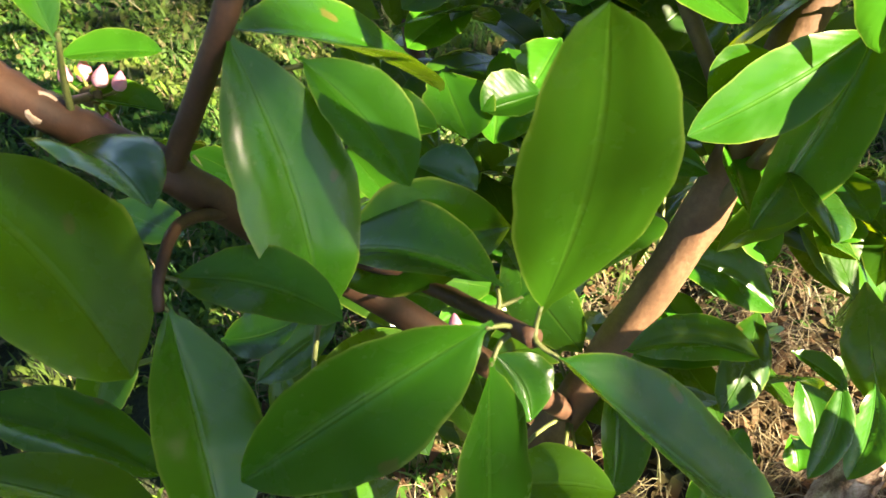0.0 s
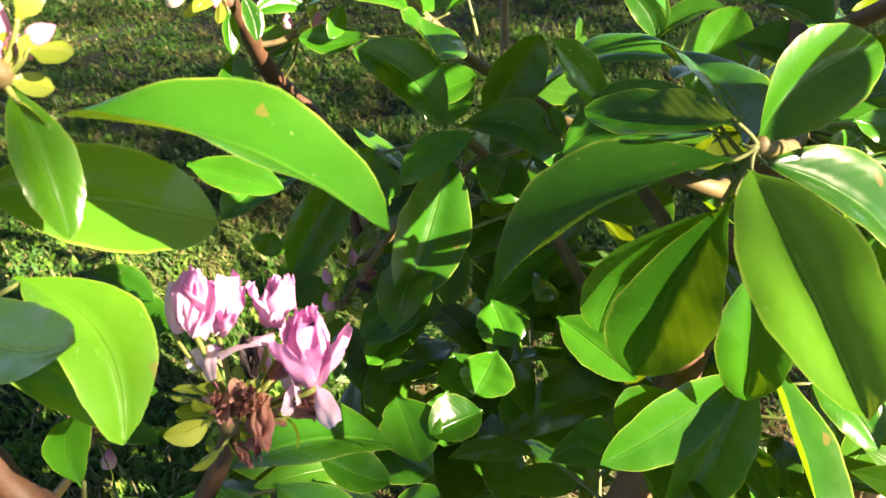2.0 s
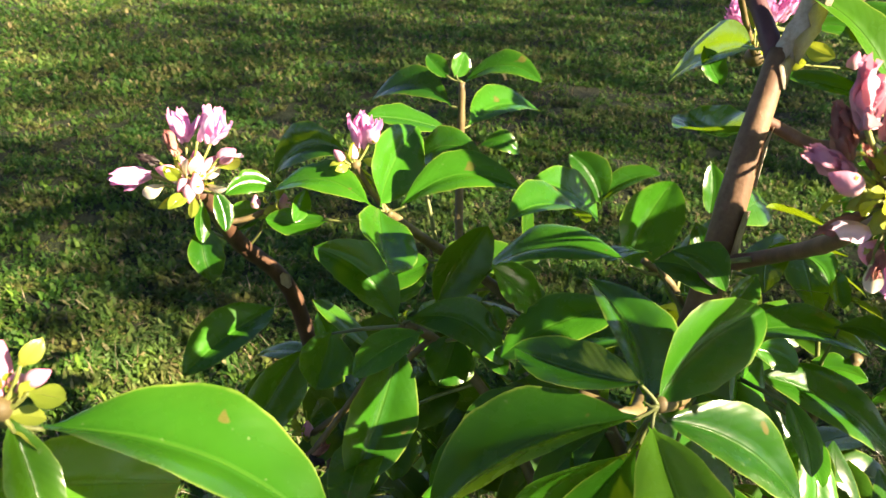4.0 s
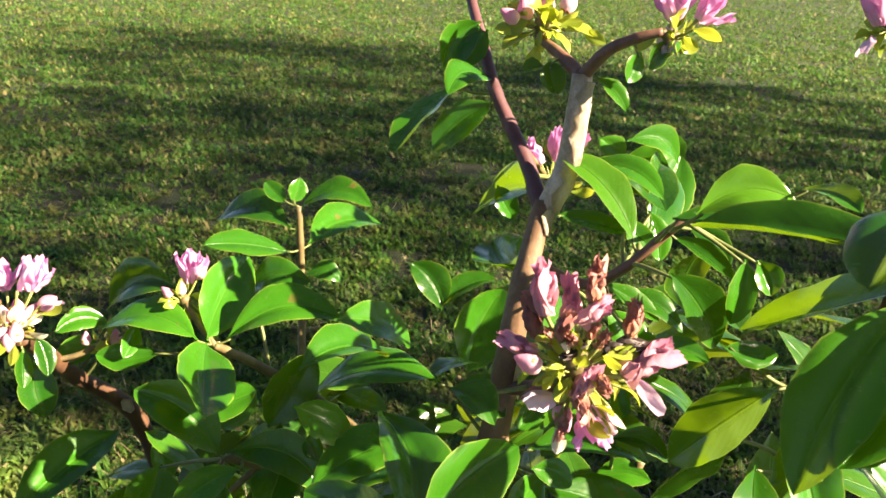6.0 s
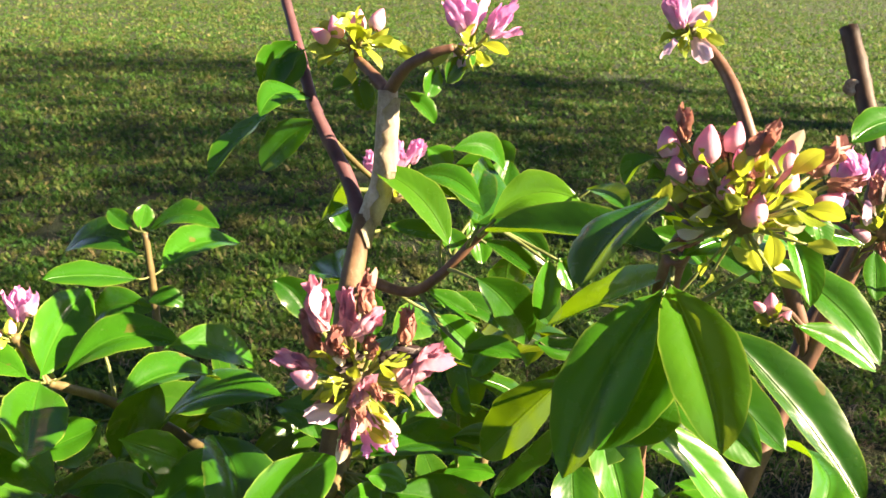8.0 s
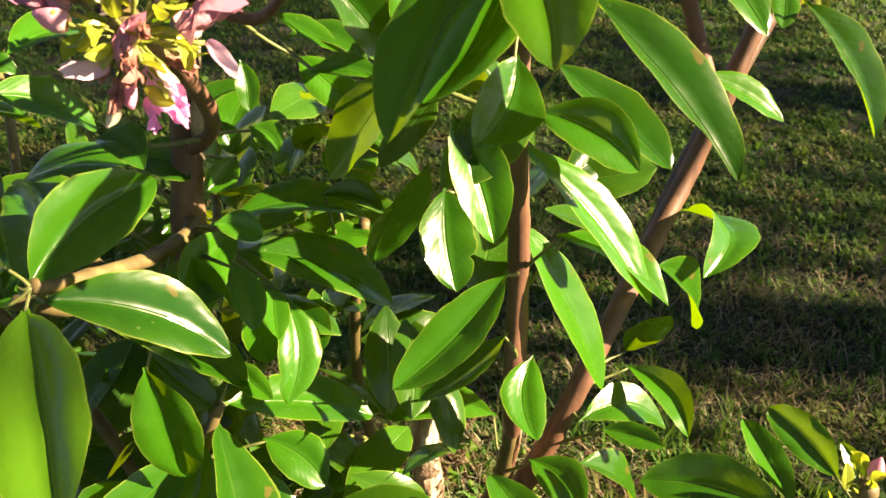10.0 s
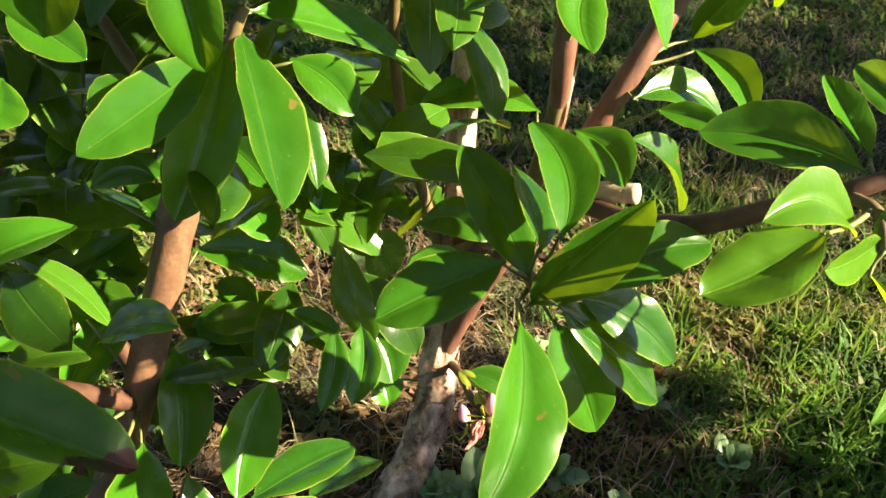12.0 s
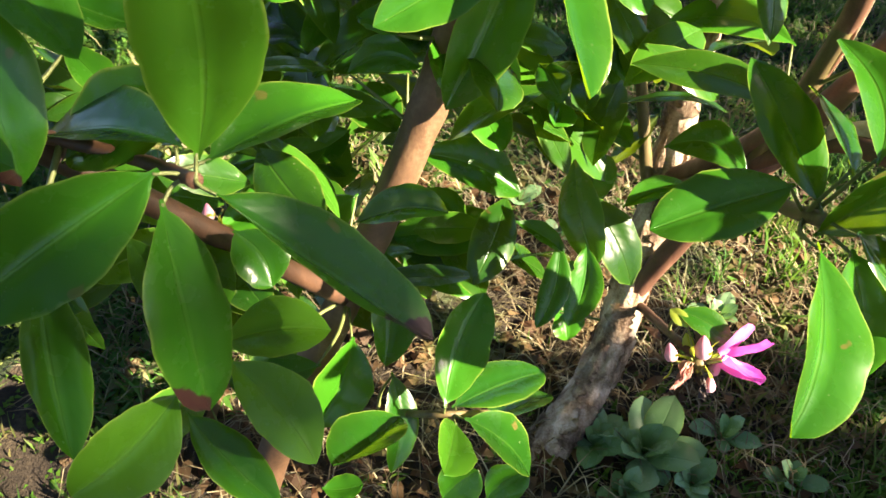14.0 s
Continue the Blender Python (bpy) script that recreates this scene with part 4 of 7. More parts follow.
leaf(hub_stem, (0.052, 0.159, 0.521), (-0.003, 0.100, 0.494), 0.053, -54, 0.05, -0.06, mat=LEAF_BRIGHT, label="yellow-green leaf")
leaf(hub_stem, (-0.048, 0.356, 0.639), (-0.006, 0.327, 0.615), 0.027, 6, 0.01, 0.02)
leaf(near_branch, (-0.204, 0.223, 0.716), (-0.099, 0.174, 0.634), 0.081, -6, 0.07, -0.05, mat=LEAF_BRIGHT, label="yellow-green leaf")
leaf(near_branch, (-0.039, 0.283, 0.596), (0.061, 0.279, 0.654), 0.064, 35, 0.03, -0.06)
leaf(near_branch, (0.142, 0.335, 0.493), (0.215, 0.306, 0.544), 0.037, 14, 0.06, -0.09)
leaf(near_branch, (0.054, 0.307, 0.510), (0.085, 0.280, 0.477), 0.048, 7, 0.07, -0.14)
leaf(near_branch, (-0.039, 0.502, 0.509), (0.021, 0.459, 0.526), 0.055, 30, 0.02, -0.00)
leaf(near_branch, (-0.255, 0.397, 0.657), (-0.186, 0.411, 0.659), 0.027, 25, 0.04, -0.05)
leaf(near_branch, (-0.260, 0.380, 0.641), (-0.181, 0.386, 0.633), 0.031, -0, 0.03, -0.02)
leaf(near_branch, (-0.127, 0.283, 0.520), (-0.070, 0.291, 0.545), 0.034, 28, 0.00, 0.06)
leaf(near_branch, (-0.108, 0.277, 0.482), (-0.053, 0.304, 0.527), 0.033, 28, 0.03, -0.02)
leaf(near_branch, (-0.076, 0.254, 0.971), (0.050, 0.245, 0.934), 0.056, -6, 0.12, -0.06)
leaf(near_branch, (-0.096, 0.228, 0.955), (-0.037, 0.288, 0.906), 0.045, 51, 0.01, -0.03, mat=LEAF_BRIGHT, label="yellow-green leaf")
leaf(near_branch, (-0.075, 0.241, 0.988), (-0.053, 0.214, 0.945), 0.021, -18, 0.03, -0.01, mat=LEAF_BRIGHT, label="yellow-green leaf")
leaf(near_branch, (-0.119, 0.255, 0.894), (-0.062, 0.212, 0.844), 0.040, -3, 0.14, -0.15, mat=LEAF_BRIGHT, label="yellow-green leaf")
leaf(near_branch, (-0.132, 0.230, 0.898), (-0.051, 0.193, 0.920), 0.035, 30, -0.03, 0.09, mat=LEAF_BRIGHT, label="yellow-green leaf")
leaf(near_branch, (-0.146, 0.249, 0.859), (-0.078, 0.235, 0.828), 0.036, 19, 0.08, -0.10)
leaf(near_branch, (-0.127, 0.248, 0.760), (-0.108, 0.257, 0.813), 0.023, 107, -0.13, -0.16)
leaf(near_branch, (-0.168, 0.253, 0.697), (-0.071, 0.196, 0.729), 0.046, -24, 0.10, -0.03)
leaf(near_branch, (-0.136, 0.319, 0.848), (-0.099, 0.315, 0.835), 0.019, 16, 0.07, -0.06)
leaf(near_branch, (-0.066, 0.325, 0.913), (-0.019, 0.324, 0.903), 0.019, 38, 0.02, 0.01)
leaf(near_branch, (-0.145, 0.343, 0.796), (-0.113, 0.343, 0.790), 0.028, 26, 0.07, -0.09)
leaf(near_branch, (0.132, 0.353, 0.310), (0.094, 0.303, 0.213), 0.064, -48, 0.05, -0.06)
leaf(near_branch, (0.109, 0.298, 0.342), (0.021, 0.289, 0.320), 0.043, -18, 0.01, -0.03)
leaf(near_branch, (0.072, 0.196, 0.502), (0.134, 0.147, 0.453), 0.048, -5, 0.06, -0.04, mat=LEAF_BRIGHT, label="yellow-green leaf")
leaf(near_branch, (0.062, 0.216, 0.492), (0.137, 0.224, 0.503), 0.045, 18, 0.05, -0.07, mat=LEAF_BRIGHT, label="yellow-green leaf")
leaf(near_branch, (0.039, 0.179, 0.459), (0.107, 0.131, 0.419), 0.037, -8, 0.00, 0.02)
leaf(near_branch, (0.069, 0.317, 0.342), (0.043, 0.286, 0.313), 0.055, -50, 0.09, -0.13)
leaf(bent_stem, (-0.081, 0.192, 0.668), (-0.053, 0.133, 0.567), 0.051, -29, 0.03, -0.01)
leaf(bent_stem, (-0.080, 0.200, 0.675), (0.003, 0.183, 0.684), 0.033, 12, 0.07, -0.06)
leaf(bent_stem, (-0.238, 0.188, 0.559), (-0.119, 0.182, 0.531), 0.046, -10, 0.05, -0.02)
leaf(bent_stem, (-0.197, 0.138, 0.587), (-0.084, 0.137, 0.566), 0.043, -29, 0.04, -0.01, mat=LEAF_BRIGHT, label="yellow-green leaf")
leaf(whorl_branch, (0.206, 0.432, 0.677), (0.170, 0.410, 0.654), 0.033, -49, 0.02, 0.07)
leaf(whorl_branch, (0.285, 0.470, 0.707), (0.415, 0.489, 0.652), 0.055, 10, 0.05, -0.03)
leaf(whorl_branch, (0.278, 0.464, 0.696), (0.307, 0.316, 0.641), 0.061, -41, 0.03, -0.01)
leaf(whorl_branch, (0.314, 0.457, 0.673), (0.362, 0.420, 0.644), 0.042, 21, 0.06, -0.10)
leaf(whorl_branch, (0.315, 0.438, 0.653), (0.329, 0.384, 0.600), 0.029, -28, 0.04, -0.02)
leaf(whorl_branch, (0.297, 0.477, 0.748), (0.327, 0.441, 0.732), 0.022, 18, 0.02, 0.03)
leaf(whorl_branch, (0.126, 0.469, 0.543), (0.191, 0.444, 0.572), 0.034, 44, 0.03, -0.18)
leaf(whorl_branch, (0.261, 0.444, 0.689), (0.160, 0.383, 0.645), 0.048, -52, 0.03, -0.02)
leaf(whorl_branch, (0.268, 0.452, 0.690), (0.214, 0.382, 0.575), 0.053, -38, 0.02, -0.03)
leaf(tall_stem, (0.329, 0.401, 0.411), (0.311, 0.340, 0.353), 0.029, -12, 0.01, -0.09)
leaf(tall_stem, (0.286, 0.410, 0.427), (0.337, 0.396, 0.404), 0.022, 10, 0.04, -0.04)
leaf(tall_stem, (0.302, 0.517, 0.531), (0.317, 0.452, 0.535), 0.032, 25, 0.01, -0.05)
leaf(tall_stem, (0.237, 0.545, 0.832), (0.132, 0.516, 0.813), 0.045, -3, 0.11, 0.07)
leaf(tall_stem, (0.237, 0.565, 0.893), (0.285, 0.539, 0.884), 0.034, 36, 0.08, -0.16)
leaf(tall_stem, (0.304, 0.604, 0.997), (0.286, 0.741, 0.963), 0.055, -17, -0.04, -0.05)
leaf(tall_stem, (0.353, 0.505, 0.779), (0.371, 0.457, 0.762), 0.029, -0, 0.06, -0.05)
leaf(tall_stem, (0.235, 0.481, 0.766), (0.281, 0.463, 0.713), 0.036, 25, 0.01, 0.03)
leaf(tall_stem, (0.190, 0.506, 0.424), (0.304, 0.506, 0.373), 0.056, 30, 0.05, -0.08)
leaf(tall_stem, (0.152, 0.523, 0.275), (0.296, 0.499, 0.325), 0.062, 28, 0.03, -0.01)
leaf(tall_stem, (0.157, 0.515, 0.269), (0.270, 0.471, 0.235), 0.054, 16, 0.04, -0.03)
leaf(tall_stem, (0.158, 0.449, 0.338), (0.168, 0.336, 0.286), 0.057, -26, 0.06, -0.04)
leaf(tall_stem, (0.126, 0.503, 0.365), (0.069, 0.380, 0.357), 0.053, -52, -0.04, 0.07)
leaf(tall_stem, (0.080, 0.490, 0.377), (-0.011, 0.446, 0.363), 0.048, -29, 0.03, 0.06)
leaf(tall_stem, (0.182, 0.527, 0.507), (0.105, 0.529, 0.506), 0.037, -37, 0.06, 0.18)
leaf(tall_stem, (0.090, 0.449, 0.393), (0.021, 0.435, 0.418), 0.036, -28, 0.07, 0.16)
leaf(tall_stem, (0.258, 0.581, 0.519), (0.324, 0.500, 0.491), 0.046, 22, 0.03, -0.06, mat=LEAF_BRIGHT, label="yellow-green leaf")
leaf(tall_stem, (0.201, 0.540, 0.345), (0.240, 0.492, 0.331), 0.040, 10, 0.03, -0.03)
leaf(tall_stem, (0.110, 0.589, 0.385), (0.056, 0.551, 0.375), 0.044, -28, 0.02, -0.07)
leaf(tall_stem, (0.101, 0.498, 0.437), (0.033, 0.486, 0.424), 0.036, -33, 0.02, -0.04)
leaf(tall_stem, (0.120, 0.584, 0.443), (0.142, 0.555, 0.419), 0.043, -0, 0.02, 0.00)
leaf(tall_stem, (0.233, 0.546, 0.536), (0.280, 0.488, 0.518), 0.039, 14, 0.04, -0.04)
leaf(tall_stem, (0.244, 0.533, 0.485), (0.275, 0.487, 0.448), 0.047, 5, 0.02, -0.00)
leaf(tall_stem, (0.220, 0.534, 0.864), (0.120, 0.502, 0.837), 0.043, -30, 0.06, 0.09)
leaf(hub_branch, (0.356, 0.403, 0.407), (0.342, 0.345, 0.352), 0.036, -4, 0.00, -0.09)
leaf(hub_branch, (0.487, 0.304, 0.561), (0.447, 0.409, 0.621), 0.049, -6, 0.03, 0.01)
leaf(hub_branch, (0.500, 0.294, 0.613), (0.502, 0.404, 0.641), 0.046, 2, 0.05, 0.14)
leaf(hub_branch, (0.484, 0.291, 0.546), (0.548, 0.269, 0.670), 0.054, 94, 0.02, 0.00)
leaf(hub_branch, (0.469, 0.317, 0.571), (0.363, 0.289, 0.551), 0.055, -17, 0.03, 0.01)
leaf(hub_branch, (0.467, 0.261, 0.570), (0.416, 0.124, 0.552), 0.059, -34, 0.06, -0.09)
leaf(hub_branch, (0.526, 0.286, 0.564), (0.636, 0.313, 0.580), 0.050, 18, 0.06, -0.08)
leaf(hub_branch, (0.497, 0.270, 0.572), (0.593, 0.237, 0.476), 0.055, 15, 0.03, -0.03)
leaf(hub_branch, (0.516, 0.277, 0.568), (0.606, 0.258, 0.497), 0.046, 33, 0.04, -0.08)
leaf(hub_branch, (0.493, 0.262, 0.564), (0.535, 0.219, 0.466), 0.050, 33, 0.03, -0.02)
leaf(hub_branch, (0.484, 0.289, 0.606), (0.487, 0.389, 0.608), 0.039, 33, 0.07, 0.05)
leaf(hub_branch, (0.415, 0.442, 0.498), (0.480, 0.408, 0.505), 0.039, 32, 0.13, -0.18)
leaf(hub_branch, (0.406, 0.473, 0.389), (0.471, 0.486, 0.411), 0.027, 18, 0.06, -0.10)
leaf(rosette_stem, (0.005, 0.564, 0.633), (-0.034, 0.485, 0.633), 0.040, -31, 0.03, 0.04)
leaf(rosette_stem, (0.151, 0.724, 0.552), (0.233, 0.668, 0.552), 0.047, 42, 0.02, 0.00)
leaf(rosette_stem, (0.036, 0.524, 0.615), (0.055, 0.489, 0.595), 0.052, -3, 0.03, -0.01)
leaf(rosette_stem, (0.047, 0.891, 0.904), (-0.069, 0.950, 0.885), 0.052, -29, 0.14, 0.17)
leaf(rosette_stem, (0.058, 0.903, 0.928), (0.151, 0.876, 0.943), 0.039, 29, 0.16, -0.18)
leaf(rosette_stem, (0.067, 0.907, 0.875), (0.159, 1.019, 0.861), 0.059, 20, 0.10, -0.12)
leaf(rosette_stem, (0.047, 0.877, 0.878), (-0.042, 0.823, 0.914), 0.045, -22, 0.03, 0.05)
leaf(rosette_stem, (0.041, 0.905, 0.934), (0.014, 0.917, 0.958), 0.024, -37, 0.02, -0.02)
leaf(rosette_stem, (0.049, 0.906, 0.934), (0.059, 0.921, 0.961), 0.026, 58, 0.04, 0.03)
leaf(rosette_stem, (0.248, 0.958, 0.752), (0.202, 0.988, 0.814), 0.050, -34, 0.05, 0.14)
leaf(rosette_stem, (0.245, 0.959, 0.756), (0.325, 0.982, 0.794), 0.037, 17, 0.12, -0.11)
leaf(rosette_stem, (0.200, 0.626, 0.489), (0.164, 0.626, 0.488), 0.049, -40, 0.02, 0.01)
leaf(rosette_stem, (0.116, 0.586, 0.450), (0.166, 0.533, 0.432), 0.059, 14, 0.02, 0.00)
leaf(rosette_stem, (0.040, 0.620, 0.531), (0.080, 0.548, 0.513), 0.045, -7, -0.01, 0.05)
leaf(rosette_stem, (0.110, 0.567, 0.562), (0.083, 0.514, 0.537), 0.029, -23, 0.02, -0.00)
leaf(left_stem, (0.056, 0.739, 0.513), (0.020, 0.633, 0.486), 0.062, -43, 0.02, 0.01)
leaf(left_stem, (0.008, 0.639, 0.494), (0.053, 0.611, 0.457), 0.047, 23, 0.02, 0.01)
leaf(left_stem, (-0.069, 0.568, 0.508), (-0.033, 0.547, 0.481), 0.038, 18, 0.03, -0.03)
leaf(left_stem, (-0.128, 0.682, 0.663), (-0.149, 0.645, 0.614), 0.057, -58, 0.05, -0.05)
leaf(left_stem, (-0.105, 0.552, 0.595), (-0.081, 0.533, 0.562), 0.040, 4, 0.05, -0.04)
leaf(left_stem, (-0.159, 0.626, 0.626), (-0.130, 0.613, 0.600), 0.044, 14, 0.04, -0.03)
leaf(left_stem, (-0.118, 0.716, 0.864), (-0.161, 0.684, 0.872), 0.026, -46, 0.09, 0.18)
leaf(left_stem, (-0.126, 0.705, 0.844), (-0.172, 0.696, 0.832), 0.031, -46, 0.03, 0.04)
leaf(left_stem, (-0.153, 0.610, 0.899), (-0.150, 0.593, 0.867), 0.018, -52, 0.01, 0.01)
leaf(left_stem, (-0.141, 0.615, 0.909), (-0.129, 0.599, 0.877), 0.019, -15, 0.06, -0.04)
leaf(left_stem, (-0.194, 0.695, 0.830), (-0.179, 0.668, 0.778), 0.039, -16, -0.03, 0.06)
leaf(left_stem, (-0.152, 0.772, 0.680), (-0.216, 0.638, 0.678), 0.058, -21, 0.04, 0.04)
leaf(left_stem, (-0.160, 0.633, 0.664), (-0.171, 0.621, 0.642), 0.037, -68, 0.03, -0.01)
leaf(left_stem, (-0.075, 0.677, 0.743), (-0.054, 0.659, 0.706), 0.031, 5, 0.04, -0.03)
leaf(left_stem, (-0.080, 0.691, 0.879), (-0.085, 0.658, 0.859), 0.020, -47, 0.04, -0.02)
leaf(left_stem, (0.000, 0.616, 0.453), (0.029, 0.591, 0.434), 0.044, 4, 0.03, -0.01)
leaf(left_stem, (0.042, 0.605, 0.381), (0.109, 0.554, 0.345), 0.066, 9, -0.00, 0.05)
leaf(left_stem, (0.010, 0.605, 0.375), (-0.018, 0.579, 0.347), 0.036, -31, 0.02, -0.00)
leaf(left_stem, (-0.052, 0.550, 0.315), (0.033, 0.554, 0.360), 0.046, 40, 0.03, -0.06)
leaf(node_stem, (0.207, 0.479, 0.582), (0.216, 0.401, 0.573), 0.029, -15, 0.01, -0.00)
leaf(node_stem, (0.128, 0.590, 0.690), (0.065, 0.518, 0.668), 0.039, -18, 0.04, 0.03)
leaf(node_stem, (0.211, 0.524, 0.584), (0.080, 0.532, 0.499), 0.060, -18, 0.06, 0.05)
leaf(node_stem, (0.123, 0.453, 0.724), (0.179, 0.411, 0.706), 0.038, 23, 0.04, -0.01)
leaf(node_stem, (0.072, 0.493, 0.704), (0.090, 0.459, 0.687), 0.045, 2, 0.02, -0.01)
leaf(node_stem, (0.024, 0.512, 0.706), (-0.036, 0.477, 0.668), 0.044, -29, 0.02, -0.00)
leaf(node_stem, (0.141, 0.441, 0.617), (0.175, 0.421, 0.617), 0.028, 21, 0.07, -0.09)
leaf(node_stem, (0.035, 0.482, 0.609), (0.037, 0.441, 0.584), 0.051, -22, 0.03, -0.03)
leaf(node_stem, (0.077, 0.507, 0.636), (0.059, 0.483, 0.604), 0.051, -45, 0.03, -0.02)
leaf(node_stem, (0.033, 0.562, 0.722), (0.033, 0.509, 0.682), 0.035, -24, 0.03, -0.03)
leaf(node_stem, (0.103, 0.588, 0.799), (0.127, 0.552, 0.777), 0.024, 16, 0.02, 0.04)
leaf(node_stem, (0.080, 0.596, 0.785), (0.068, 0.553, 0.759), 0.051, -34, 0.04, -0.05)
leaf(node_stem, (0.069, 0.442, 0.630), (0.030, 0.413, 0.632), 0.041, -17, 0.03, 0.02)
leaf(node_stem, (0.035, 0.548, 0.808), (0.006, 0.467, 0.715), 0.060, -41, 0.03, -0.02)
leaf(node_stem, (0.038, 0.559, 0.824), (0.125, 0.544, 0.795), 0.039, 39, 0.16, -0.18)
leaf(node_stem, (0.031, 0.557, 0.822), (-0.042, 0.572, 0.883), 0.046, -37, 0.06, 0.13)
leaf(node_stem, (-0.035, 0.588, 0.786), (-0.042, 0.546, 0.748), 0.055, -40, 0.03, -0.01)
leaf(node_stem, (-0.064, 0.595, 0.758), (-0.108, 0.535, 0.688), 0.051, -60, 0.01, 0.02)
leaf(node_stem, (0.057, 0.527, 0.835), (0.000, 0.507, 0.800), 0.031, -34, 0.05, 0.06)
leaf(node_stem, (0.121, 0.555, 0.819), (0.112, 0.566, 0.840), 0.020, -10, -0.01, -0.07)
leaf(whorl_stem, (0.203, 0.367, 0.883), (0.170, 0.378, 0.740), 0.061, -102, 0.02, 0.03, peak=0.60)
leaf(whorl_stem, (0.197, 0.365, 0.877), (0.149, 0.409, 0.748), 0.055, -145, -0.03, 0.07)
leaf(whorl_stem, (0.199, 0.367, 0.903), (0.081, 0.343, 0.834), 0.061, -0, 0.12, 0.07)
leaf(whorl_stem, (0.206, 0.366, 0.901), (0.233, 0.239, 0.862), 0.054, 15, 0.03, -0.01, mat=LEAF_BRIGHT, label="yellow-green leaf")
leaf(whorl_stem, (0.203, 0.371, 0.908), (0.183, 0.515, 0.913), 0.056, 16, 0.05, 0.10)
leaf(whorl_stem, (0.209, 0.372, 0.909), (0.280, 0.427, 0.943), 0.046, 51, 0.02, -0.09)
leaf(whorl_stem, (0.243, 0.430, 0.792), (0.255, 0.407, 0.692), 0.050, 36, 0.04, -0.03)
leaf(whorl_stem, (0.212, 0.368, 0.902), (0.313, 0.375, 0.839), 0.045, 31, 0.06, -0.09)
leaf(whorl_stem, (0.302, 0.489, 0.870), (0.336, 0.485, 0.857), 0.023, 51, 0.03, -0.11)
leaf(whorl_stem, (0.259, 0.467, 0.846), (0.307, 0.436, 0.844), 0.034, 40, 0.02, 0.00)
leaf(whorl_stem, (0.201, 0.377, 0.920), (0.128, 0.429, 0.900), 0.035, -27, -0.00, -0.02)
leaf(whorl_stem, (0.310, 0.548, 0.840), (0.424, 0.551, 0.830), 0.048, 6, 0.12, -0.08)
leaf(whorl_stem, (0.317, 0.514, 0.828), (0.438, 0.495, 0.771), 0.054, 18, 0.08, -0.07)
leaf(whorl_stem, (0.318, 0.505, 0.851), (0.289, 0.413, 0.841), 0.039, -46, -0.03, 0.12)
leaf(whorl_stem, (0.313, 0.443, 0.864), (0.325, 0.402, 0.834), 0.025, -9, 0.06, -0.06)
leaf(whorl_stem, (0.340, 0.455, 0.832), (0.340, 0.412, 0.816), 0.022, -19, -0.00, 0.04)
leaf(whorl_stem, (0.342, 0.452, 0.836), (0.328, 0.450, 0.760), 0.033, -97, -0.03, 0.09)
leaf(whorl_stem, (0.305, 0.482, 0.831), (0.326, 0.456, 0.799), 0.035, 8, 0.08, -0.09)
leaf(whorl_stem, (0.345, 0.471, 0.811), (0.340, 0.410, 0.754), 0.035, -23, 0.09, -0.11)
leaf(lit_branch, (0.150, 0.431, 0.860), (0.096, 0.401, 0.849), 0.032, -22, 0.04, 0.02)
leaf(lit_branch, (0.117, 0.498, 0.956), (0.182, 0.567, 0.925), 0.040, 13, 0.15, -0.09)
leaf(lit_branch, (0.109, 0.510, 0.913), (0.152, 0.545, 0.854), 0.034, 68, 0.01, -0.01)
leaf(lit_branch, (0.201, 0.454, 0.834), (0.312, 0.456, 0.737), 0.057, 11, 0.05, -0.03)
leaf(heart_stem, (-0.000, 0.656, 0.880), (0.035, 0.519, 0.893), 0.056, -30, 0.02, 0.01)
leaf(heart_stem, (0.000, 0.657, 0.882), (0.024, 0.770, 0.924), 0.057, 45, -0.01, -0.04)
leaf(heart_stem, (-0.009, 0.657, 0.882), (-0.116, 0.688, 0.879), 0.046, -15, 0.15, 0.12)
leaf(heart_stem, (0.019, 0.658, 0.882), (0.131, 0.673, 0.903), 0.047, 27, 0.14, -0.17)
leaf(heart_stem, (0.022, 0.754, 0.883), (0.090, 0.745, 0.905), 0.039, 51, 0.19, -0.18)
leaf(heart_stem, (0.089, 0.737, 0.917), (0.128, 0.735, 0.911), 0.023, 47, 0.22, -0.18)
leaf(heart_stem, (-0.039, 0.709, 0.911), (-0.139, 0.753, 0.861), 0.047, -52, 0.10, 0.18)
leaf(heart_stem, (-0.055, 0.670, 0.857), (-0.117, 0.667, 0.857), 0.029, -42, 0.00, -0.06)
leaf(heart_stem, (0.054, 0.657, 0.776), (0.102, 0.670, 0.862), 0.051, 83, 0.02, -0.01)
leaf(heart_stem, (0.133, 0.601, 0.940), (0.203, 0.647, 0.886), 0.040, 42, 0.08, -0.10)
leaf(heart_stem, (-0.016, 0.628, 0.818), (0.048, 0.640, 0.835), 0.040, 40, 0.01, 0.03)
leaf(heart_stem, (0.044, 0.667, 0.823), (0.001, 0.646, 0.786), 0.042, -36, 0.01, -0.03)
leaf(heart_stem, (0.218, 0.532, 0.743), (0.158, 0.501, 0.681), 0.034, -18, 0.04, 0.06)
leaf(round_stem, (0.234, 0.633, 0.852), (0.089, 0.672, 0.798), 0.065, -4, 0.17, 0.08)
leaf(round_stem, (0.279, 0.856, 0.713), (0.328, 0.910, 0.814), 0.079, 46, 0.02, -0.06)
leaf(round_stem, (0.303, 0.699, 0.864), (0.313, 0.684, 0.834), 0.023, 23, 0.03, -0.04)
leaf(round_stem, (0.327, 0.774, 0.899), (0.330, 0.749, 0.851), 0.025, 1, 0.03, -0.05)
